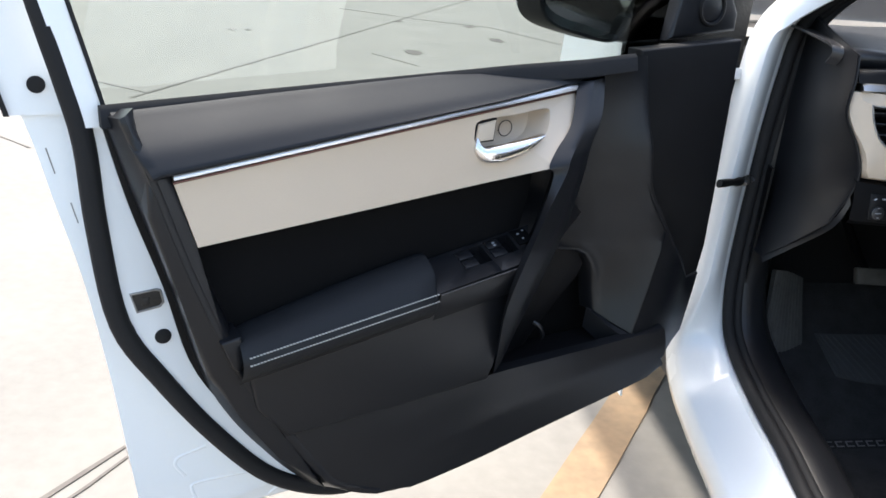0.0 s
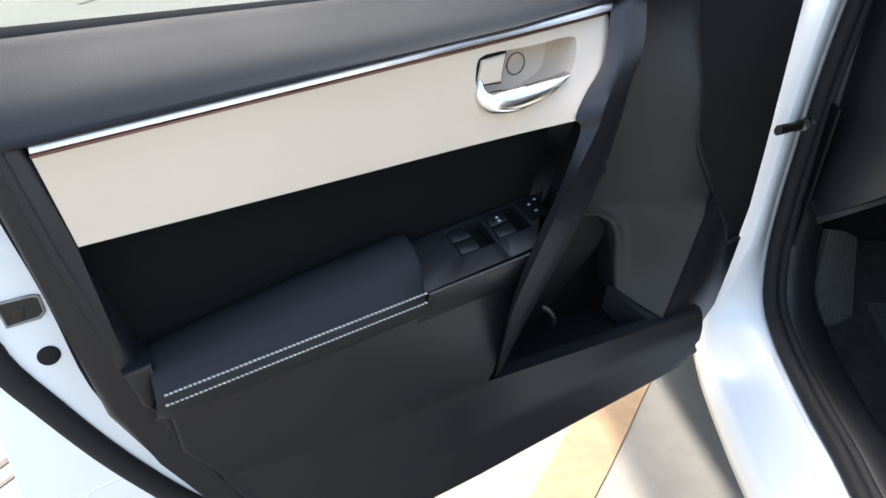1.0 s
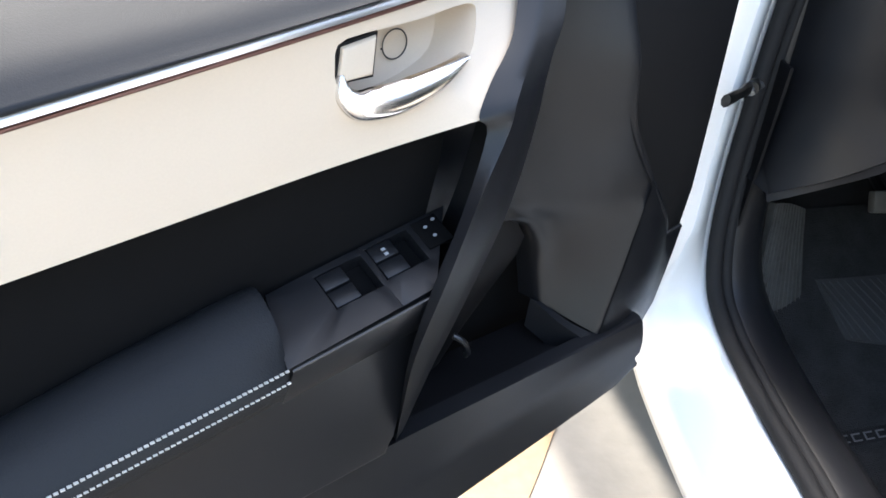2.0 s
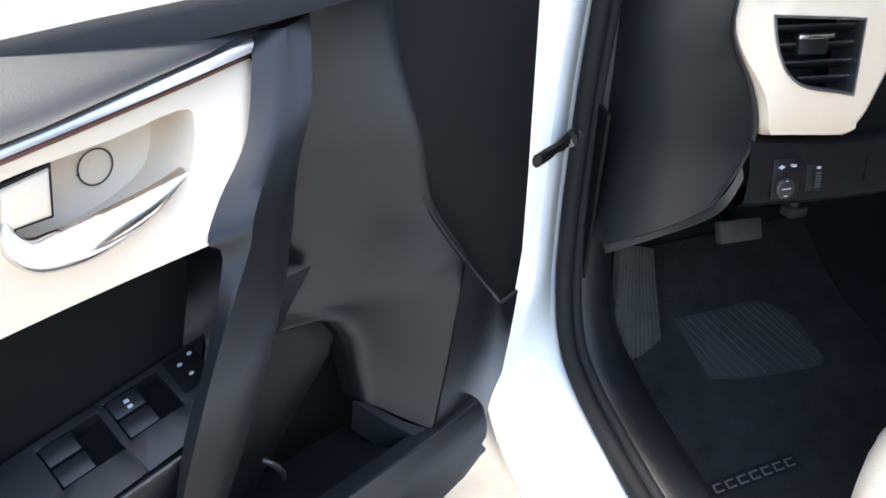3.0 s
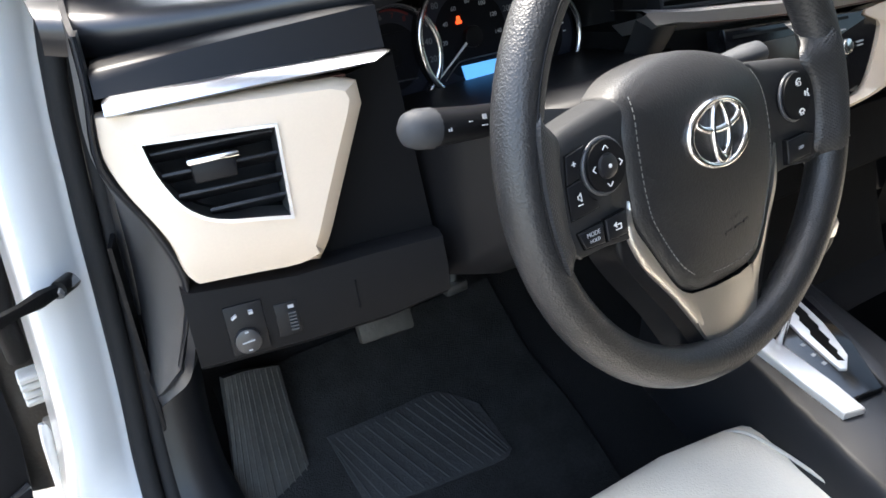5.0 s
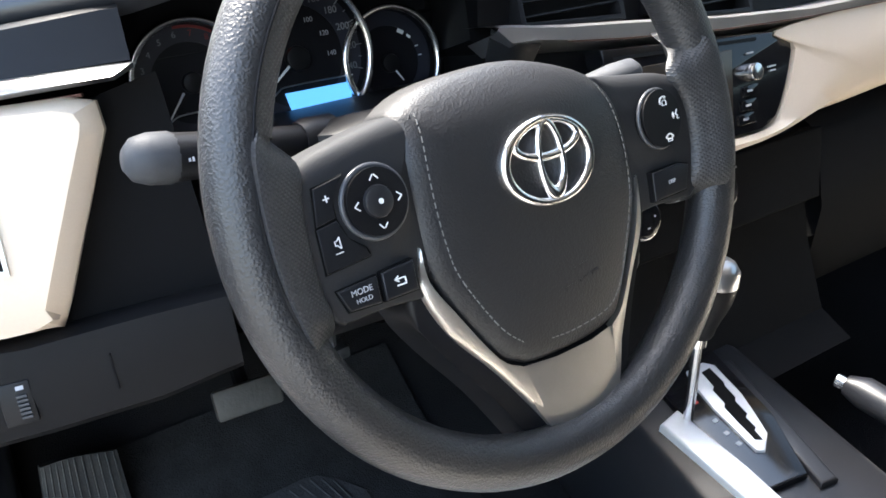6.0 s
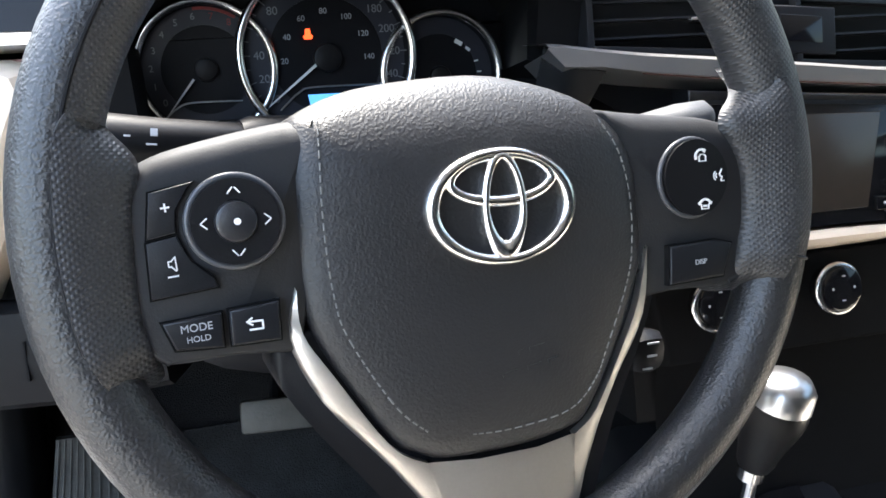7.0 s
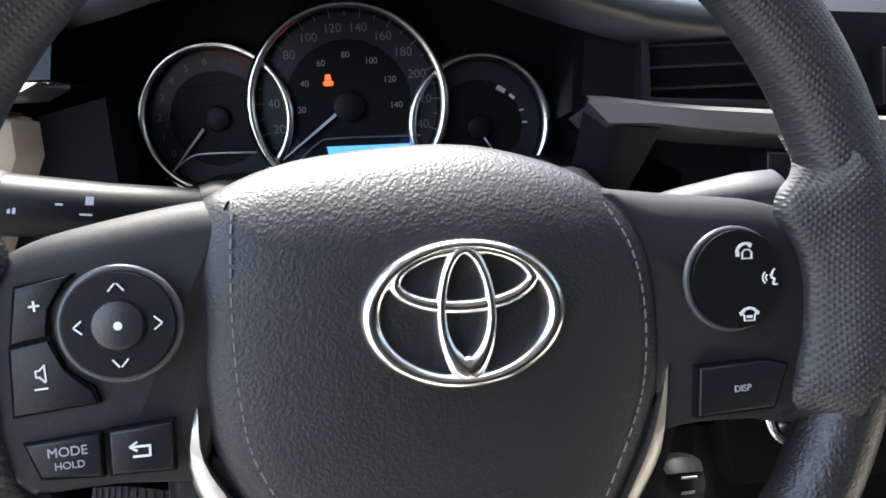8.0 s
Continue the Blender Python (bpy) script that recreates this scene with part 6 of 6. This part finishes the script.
BUTTONS = [[(-0.1450, 0.0170), (-0.128, 0.0205), (-0.1318, 0.0175), (-0.1365, 0.010), (-0.1365, 0.001), (-0.1475, -0.001)], [(-0.1478, -0.0025), (-0.1362, -0.0005), (-0.1325, -0.011), (-0.124, -0.0175), (-0.1225, -0.022), (-0.148, -0.0245)], [(-0.1455, -0.034), (-0.1225, -0.0325), (-0.1225, -0.0465), (-0.141, -0.0455)], [(-0.1195, -0.0320), (-0.0995, -0.0305), (-0.0998, -0.0465), (-0.1195, -0.0465)], [(0.0915, -0.0285), (0.118, -0.0275), (0.128, -0.030), (0.122, -0.046), (0.0905, -0.047)]]
# slightly larger black plates draw the shaded gap round each button
for poly in BUTTONS:
    wp("button_gap", prism(inset(poly, lambda x, y: -0.0009), -0.014, -0.0060), CLOTH_AND_SHADE, "black plate for the shade round a button", 0)
# right switches
RCN = (0.1065, 0.0045)
wp("switch_crescent", torus(RCN[0] - 0.001, RCN[1], -0.0055, 0.0185, 0.0014, 40, 8, 0.0188), RING_GREY, "dark satin crescent", 60)
tel = wp("telephone_pad", disc(RCN[0], RCN[1], 0.0182, -0.012, -0.0025, 0.003, 40, 0.0185), PLASTIC_DARK, "round telephone pad")


def arc_bars(x, y, r, a0, a1, n, w):
    """A bent line of short bars."""
    step = (a1 - a0) / n
    return [(x + r * math.cos(radians(a0 + step * (i + 0.5))), y + r * math.sin(radians(a0 + step * (i + 0.5))), abs(2 * r * math.sin(radians(step / 2))) + 0.0002, w, a0 + step * (i + 0.5) + 90) for i in range(n)]


ANSWER = arc_bars(0.1095, 0.0142, 0.0036, 60, 175, 5, 0.0010) + [(0.1062, 0.0140, 0.0012, 0.0018, 0), (0.1112, 0.0172, 0.0014, 0.0016, -30)] + arc_bars(0.1100, 0.0134, 0.0021, 20, 160, 3, 0.0005) + [(0.1100, 0.0122, 0.0044, 0.0005, 0), (0.1081, 0.0131, 0.0005, 0.0020, 0), (0.1119, 0.0131, 0.0005, 0.0020, 0)]
SPEAK = arc_bars(0.1190, 0.0045, 0.0014, 130, 230, 2, 0.0004) + arc_bars(0.1190, 0.0045, 0.0026, 130, 230, 3, 0.0004) + [(0.1206, 0.0066, 0.0026, 0.0006, 60), (0.1199, 0.0050, 0.0014, 0.0006, -60), (0.1206, 0.0041, 0.0018, 0.0006, -20), (0.1208, 0.0028, 0.0020, 0.0006, 70), (0.1216, 0.0018, 0.0016, 0.0006, 0)]
HANG = arc_bars(0.1105, -0.0102, 0.0036, 35, 145, 4, 0.0010) + [(0.1073, -0.0084, 0.0014, 0.0014, 20), (0.1137, -0.0084, 0.0014, 0.0014, -20), (0.1105, -0.0112, 0.0044, 0.0005, 0), (0.1084, -0.0100, 0.0005, 0.0022, 8), (0.1126, -0.0100, 0.0005, 0.0022, -8), (0.1105, -0.0098, 0.0022, 0.0010, 0)]
for pick in (ANSWER, SPEAK, HANG):
    part("telephone_mark", bars(pick, -0.0026, -0.0019), WHITE_MARK, tel, "", 0)
dk = wp("display_button", prism([(0.0915, -0.0285), (0.118, -0.0275), (0.128, -0.030), (0.122, -0.046), (0.0905, -0.047)], -0.012, -0.0048, 0.0012), PLASTIC, "display button")
lettering("disp_text", "DISP", 0.0036, 0.1085, -0.0375, -0.0046, GREY_MARK, dk, 2)

# ---- column and stalks ----
column = thing("steering_column", "black plastic steering column cover with stalks", "steering column", pose(-0.372, 0.178, 0.775))
CI = pose(0.39, -0.15, -0.78)
COLS = []
for y, x0, x1, z0, z1 in ((0.045, -0.425, -0.305, 0.86, 0.955), (0.06, -0.445, -0.285, 0.845, 0.96), (0.10, -0.475, -0.275, 0.815, 0.955), (0.13, -0.505, -0.26, 0.790, 0.945), (0.16, -0.518, -0.25, 0.780, 0.935), (0.24, -0.518, -0.24, 0.775, 0.925), (0.34, -0.51, -0.24, 0.775, 0.90)):
    r = 0.03
    COLS.append([(x0, y, z0 + r), (x0 + 0.006, y, z0 + 0.008), (x0 + r, y, z0), (x1 - r, y, z0 - 0.01), (x1, y, z0 + r), (x1, y, z1 - r), (x1 - r, y, z1), (x0 + r, y, z1), (x0 + 0.006, y, z1 - 0.008), (x0, y, z1 - r)])
part("column_cover", loft(COLS, closed=True), PLASTIC_DARK, column, "", 50, CI)
part("knee_panel", loft([[(x0, y, z) for x0, y, z in ((-0.52, 0.17, 0.795), (-0.40, 0.165, 0.760), (-0.27, 0.165, 0.760), (-0.20, 0.14, 0.78))], [(x0, y + 0.16, z - 0.02) for x0, y, z in ((-0.52, 0.17, 0.795), (-0.40, 0.165, 0.760), (-0.27, 0.165, 0.760), (-0.20, 0.14, 0.78))]]), PLASTIC_DARK, column, "", 40, CI)
part("light_stalk", tube([(-0.4410, 0.1180, 0.936), (-0.4750, 0.1090, 0.942), (-0.5120, 0.1010, 0.948), (-0.5540, 0.0972, 0.9550)], 0.015, 16, radii=[0.0105, 0.0110, 0.0122, 0.0138]), PLASTIC_DARK, column, "black light stalk", 60, CI)
part("stalk_boot", tube([(-0.452, 0.1150, 0.938), (-0.470, 0.1102, 0.941), (-0.476, 0.1088, 0.942)], 0.018, 16, radii=[0.016, 0.0150, 0.0125]), PLASTIC_DARK, column, "black collar of the stalk", 60, CI)
part("stalk_knob", tube([(-0.5520, 0.0973, 0.9547), (-0.5550, 0.0971, 0.9552), (-0.5660, 0.0966, 0.9574), (-0.5740, 0.0962, 0.9590), (-0.5785, 0.0960, 0.9600)], 0.0145, 18, radii=[0.0134, 0.0146, 0.0142, 0.0118, 0.006]), STALK, column, "grey rotary stalk end", 60, CI)
for k, (w, rows_) in enumerate(((0.0, ((0, 0, 0.0030, 0.0008, 0),)), (0.011, ((0, 0.002, 0.0012, 0.0036, 0), (0.0016, 0.002, 0.0022, 0.0036, 0), (0, -0.004, 0.005, 0.0008, 0))), (0.029, ((0, 0.004, 0.0046, 0.0026, 0), (0.0004, -0.001, 0.0046, 0.0008, 0), (-0.0008, -0.0035, 0.0012, 0.0026, 0), (0.0012, -0.0035, 0.0012, 0.0026, 0))))):
    p = Vector((-0.5275 + (w if k < 2 else -0.0185), 0.0868, 0.9562 + (-0.0012 if k == 1 else 0.0022 if k == 2 else 0)))
    part("stalk_mark", bars(rows_, 0, 0.0008), GREY_MARK, column, "", 0, CI @ frame_matrix(p, (0.985, 0.05, -0.15), (0.12, 0.48, 0.87), (0.1, -0.87, 0.48)))
part("wiper_stalk", tube([(-0.27, 0.115, 0.925), (-0.245, 0.108, 0.932), (-0.222, 0.100, 0.937), (-0.207, 0.096, 0.939), (-0.203, 0.095, 0.9395)], 0.010, 12, flat=0.7, radii=[0.008, 0.010, 0.013, 0.013, 0.007]), STALK, column, "grey wiper stalk", 60, CI)
part("cruise_lever", box(-0.280, -0.256, 0.03, 0.05, 0.808, 0.834, 0.009), PLASTIC_DARK, column, "small cruise lever", 40, CI)
part("cruise_mark", bars(((0, 0.008, 0.007, 0.0011, 0), (0, 0, 0.006, 0.0012, 0), (-0.002, -0.008, 0.006, 0.0011, 0)), 0, 0.0006), GREY_MARK, column, "", 0, CI @ frame_matrix((-0.268, 0.0296, 0.823), (1, 0, 0), (0, 0, 1), (0, -1, 0)))
part("tilt_lever", box(-0.372, -0.338, 0.395, 0.42, 0.582, 0.598, 0.004), STEEL, column, "small steel lever", 40, CI)
part("tilt_lever", tube([(-0.355, 0.41, 0.59), (-0.355, 0.40, 0.68), (-0.36, 0.34, 0.78)], 0.006, 8), STEEL, column, "", 40, CI)

# ---- footwell ----
pedal = thing("brake_pedal", "worn metal-faced brake pedal", "pedal", frame_matrix((-0.445, 0.428, 0.575), (0.995, -0.09, 0), (0.03, 0.45, 0.89), (-0.03, -0.89, 0.45)))
part("pedal_pad", box(-0.037, 0.037, -0.017, 0.017, -0.012, 0.004, 0.004), PEDAL, pedal, "worn pedal face")
part("pedal_arm", tube([(0.0, 0.0, -0.012), (0.004, 0.05, -0.06), (0.006, 0.17, -0.13), (0.006, 0.30, -0.14)], 0.009, 8), PLASTIC_DARK, pedal)
rest = thing("footrest", "worn ribbed rubber footrest in the footwell", "footrest", pose(-0.64, 0.38, 0.42))
REST = [[(-0.048, -0.006, 0.012), (0.0, -0.010, 0.008), (0.052, -0.002, -0.002)], [(-0.036, 0.012, 0.060), (0.004, 0.010, 0.056), (0.053, 0.020, 0.045)], [(-0.024, 0.032, 0.112), (0.010, 0.034, 0.108), (0.054, 0.044, 0.094)], [(-0.014, 0.052, 0.165), (0.016, 0.056, 0.160), (0.056, 0.066, 0.142)]]
part("footrest_base", sheet(REST, 0.014, 4), FOOTREST, rest)
for k in range(11):
    t = 0.05 + 0.09 * k
    line = [Vector(r[0]).lerp(Vector(r[1]), t * 2) if t < 0.5 else Vector(r[1]).lerp(Vector(r[2]), t * 2 - 1) for r in REST]
    part("rib", tube(spline([p + Vector((0, -0.0015, 0.0002)) for p in line], 4), 0.0009, 6), FOOTREST, rest, "", 60)
mat_t = thing("floor_mat", "charcoal carpet floor mat with ribbed heel pad", "floor mat", pose(-0.45, 0.25, 0.36))
MI = pose(0.45, -0.25, -0.36)
part("mat_carpet", sheet([[(x * (1 if y < 0.33 else 0.96) - 0.43, y, floor_z(y) + 0.008) for x in (-0.235, -0.1, 0.05, 0.2)] for y in (-0.30, -0.1, 0.1, 0.2, 0.26, 0.32, 0.40, 0.47, 0.50)], 0.007, 3), MAT, mat_t, "", 60, MI)
HB, HT = [Vector(q) for q in ((-0.548, 0.318, 0), (-0.49, 0.305, 0), (-0.42, 0.298, 0), (-0.362, 0.294, 0), (-0.345, 0.300, 0))], [Vector(q) for q in ((-0.553, 0.408, 0), (-0.505, 0.406, 0), (-0.445, 0.405, 0), (-0.392, 0.402, 0), (-0.350, 0.366, 0))]


def on_mat(p, up):
    return Vector((p.x, p.y, floor_z(p.y) + up))


part("heel_pad", sheet([[on_mat(a.lerp(b, k), 0.0115) for a, b in zip(HB, HT)] for k in (0.0, 0.33, 0.66, 1.0)], 0.004, 3), HEEL, mat_t, "ribbed rubber heel pad", 60, MI)
hb, ht = spline(HB, 4), spline(HT, 4)
for k in range(1, 16):
    a, b = hb[k], ht[max(0, k - 2)]
    part("pad_rib", tube([on_mat(a.lerp(b, q), 0.0122) for q in (0.04, 0.3, 0.6, 0.95)], 0.0014, 6), HEEL, mat_t, "", 60, MI)
TAG = frame_matrix((-0.561, 0.195, floor_z(0.195) + 0.009), (0.9999, 0.0, 0.0), (0.0, 0.93, 0.36), (0.0, -0.36, 0.93))
tag = part("mat_tag", prism([(-0.076, -0.010), (0.076, -0.010), (0.076, 0.011), (-0.076, 0.011)], -0.002, 0.0006, 0.0004), CARPET, mat_t, "woven name tag", 40, MI @ TAG)
for i in range(7):
    part("tag_bar", bars(((-0.062 + 0.0205 * i, 0.0050, 0.0145, 0.0022, 0), (-0.062 + 0.0205 * i, -0.0045, 0.0145, 0.0022, 0), (-0.068 + 0.0205 * i, 0.0003, 0.0026, 0.0080, 0)), 0.0002, 0.0012), TAG_GREY, mat_t, "", 0, MI @ TAG)

# ---- seats ----
def seat(name, cx_, label):
    s = thing(name, label, "car seat", pose(cx_, -0.215, 0.30), "front seats")
    rows = []
    for x in (-0.255, -0.25, -0.22, -0.17, -0.14, -0.06, 0.06, 0.14, 0.17, 0.22, 0.25, 0.255):
        side = abs(x) / 0.255
        bol = 0.060 * max(0, (side - 0.55) / 0.45) * (1 - max(0, (side - 0.9) / 0.1))
        e = 0.07 if abs(x) > 0.252 else (0.03 if abs(x) > 0.245 else 0.0)
        crease = -0.012 if 0.13 < abs(x) < 0.15 else 0.0
        f = 0.31 - 0.080 * side ** 3
        rows.append(spline([(x, f - 0.03, 0.03), (x, f - 0.005, 0.11), (x, f + 0.008 - e * 0.3, 0.19), (x, f - 0.012 - e * 0.5, 0.245 + bol * 0.2 - e), (x, f - 0.06, 0.272 + bol * 0.5 + crease - e), (x, f - 0.15, 0.272 + bol + crease - e), (x, -0.05, 0.255 + bol + crease - e), (x, -0.25, 0.235 + bol * 0.6 - e), (x, -0.32, 0.20)], 3))
    part("seat_cushion", loft(rows), BEIGE_LEATHER, s, "", 60)
    for q in (-0.14, 0.14):
        part("piping", tube(spline([(q, 0.30, 0.11), (q, 0.306, 0.19), (q, 0.286, 0.240), (q, 0.245, 0.266), (q, 0.15, 0.268), (q, -0.05, 0.252), (q, -0.24, 0.232)], 4), 0.002, 6), THREAD, s, "", 60)
    rows = []
    for x in (-0.25, -0.24, -0.18, -0.14, 0.0, 0.14, 0.18, 0.24, 0.25):
        side = abs(x) / 0.25
        b = 0.05 * max(0, (side - 0.55) / 0.45)
        rows.append(spline([(x, -0.28 + b, 0.22), (x, -0.31 + b, 0.40), (x, -0.36 + b * 0.8, 0.60), (x * 0.9, -0.42 + b * 0.4, 0.80), (x * 0.85, -0.46, 0.86), (x * 0.9, -0.52, 0.80), (x, -0.46, 0.4), (x, -0.42, 0.2)], 3))
    # the back is unseen; its black keeps warm bounce light down
    part("seat_back", loft(rows), LEATHER_BLACK, s, "unseen seat back, blackened to cut bounce light", 60)
    part("seat_base", box(-0.22, 0.22, -0.25, 0.22, -0.04, 0.09, 0.02), PLASTIC_DARK, s)
    return s


seat("driver_seat", -0.375, "beige leatherette driver seat with light piping")
seat("passenger_seat", 0.395, "beige leatherette passenger seat with light piping")

# ---- centre console ----
con = thing("center_console", "black centre console with chrome shift gate", "console", pose(-0.11, 0.03, 0.454))
KI = pose(0.12, 0.0, -0.45)
CON = frame_matrix((-0.150, 0.03, 0.622), (0.985, -0.17, 0), (0.17, 0.978, 0.12), (-0.02, -0.118, 0.993))


def kp(name, bm, mat, label="", smooth=40, m=None):
    return part(name, bm, mat, con, label, smooth, KI @ (m or CON))


kp("console_body", loft([[(-0.075, y, -0.17), (-0.080, y, -0.05), (-0.066, y, -0.012), (-0.058, y, -0.006), (0.085, y, -0.006), (0.095, y, -0.012), (0.105, y, -0.05), (0.11, y, -0.17)] for y in (-0.45, -0.12, 0.05, 0.12, 0.16)]), PLASTIC, "", 40)
RAIL = [(-0.0365, -0.097), (-0.012, -0.099), (-0.016, -0.06), (-0.0245, 0.019), (-0.050, 0.010)]
kp("silver_rail", prism(RAIL, -0.02, 0.003, 0.003), SILVER_GLEAM, "satin silver console rail")
kp("silver_rail", prism([(0.028, -0.098), (0.046, -0.098), (0.068, 0.055), (0.052, 0.06)], -0.02, 0.0, 0.003), PLASTIC, "black console rail")
kp("shift_plate", prism([(-0.014, -0.085), (0.026, -0.085), (0.050, -0.02), (0.060, 0.075), (-0.020, 0.062), (-0.024, 0.02)], -0.01, 0.001, 0.002), GLOSS, "glossy black shift plate")
GO = [(0.003, -0.050), (0.010, -0.053), (0.026, -0.038), (0.034, -0.010), (0.040, 0.010), (0.044, 0.052), (0.036, 0.060), (0.014, 0.056), (0.008, 0.034), (0.004, 0.005)]
GI = [(0.009, -0.040), (0.0165, -0.043), (0.0175, -0.032), (0.022, -0.029), (0.022, -0.016), (0.0275, -0.013), (0.0285, 0.004), (0.033, 0.008), (0.034, 0.024), (0.037, 0.028), (0.038, 0.050), (0.024, 0.048), (0.022, 0.028), (0.0165, 0.024), (0.0155, 0.006), (0.0105, 0.002), (0.0095, -0.016)]
# chrome gate in pale silver, the sky reflection put into its colour
kp("shift_gate", prism(GO, -0.004, 0.004, 0.0012), SILVER_GLEAM, "zigzag chrome shift gate, its sky gleam in the colour")
SLOT = [(0.0225 + 0.16 * (y - 0.004) + 0.78 * (x - 0.0225 - 0.16 * (y - 0.004)), y) for x, y in GI]
# the slot's shade is a black plate set on top of the gate
kp("gate_slot", prism(SLOT, 0.002, 0.0046), CLOTH_AND_SHADE, "black plate for the shaded zigzag slot")
for y_, x_ in ((-0.006, -0.003), (-0.022, -0.004), (-0.036, -0.003)):
    kp("gear_mark", bars(((x_, y_, 0.005, 0.004, 10),), 0.001, 0.0018), GREY_MARK, "", 0)
kp("gear_mark", bars(((-0.004, 0.020, 0.005, 0.004, 10),), 0.001, 0.0018), RED_MARK, "", 0)
kp("shift_rod", tube([(-0.172, 0.040, 0.615), (-0.174, 0.036, 0.66), (-0.174, 0.034, 0.725)], 0.0045, 10), CHROME, "chrome shift lever rod", 60, Matrix.Identity(4))
knob = kp("shift_knob", tube(spline([(-0.1745, 0.0335, 0.715), (-0.1725, 0.0325, 0.732), (-0.1695, 0.031, 0.749), (-0.1665, 0.0295, 0.765), (-0.1650, 0.0285, 0.777)], 3), 0.015, 16, radii=[0.010, 0.012, 0.013, 0.0145, 0.016, 0.0175, 0.0188, 0.0195, 0.0195, 0.0185, 0.0165, 0.013, 0.006]), PLASTIC_DARK, "black shift knob", 60, Matrix.Identity(4))
kp("knob_cap", tube([(-0.1665, 0.0292, 0.764), (-0.1652, 0.0285, 0.775), (-0.1648, 0.0282, 0.7815), (-0.1646, 0.0281, 0.784)], 0.018, 18, radii=[0.0192, 0.0185, 0.0140, 0.004]), SILVER, "satin knob cap", 60, Matrix.Identity(4))
kp("knob_collar", tube([(-0.1752, 0.0345, 0.706), (-0.1745, 0.034, 0.719)], 0.0085, 14), CHROME, "chrome collar", 60, Matrix.Identity(4))
brake = kp("hand_brake", tube([(-0.035, -0.22, 0.62), (-0.045, -0.10, 0.635), (-0.05, -0.045, 0.645), (-0.052, -0.03, 0.646)], 0.014, 12, radii=[0.013, 0.014, 0.0145, 0.009]), PLASTIC, "black hand brake lever", 60, Matrix.Identity(4))
kp("brake_button", tube([(-0.0522, -0.031, 0.646), (-0.053, -0.022, 0.6468)], 0.0065, 10), CHROME, "chrome release button", 60, Matrix.Identity(4))
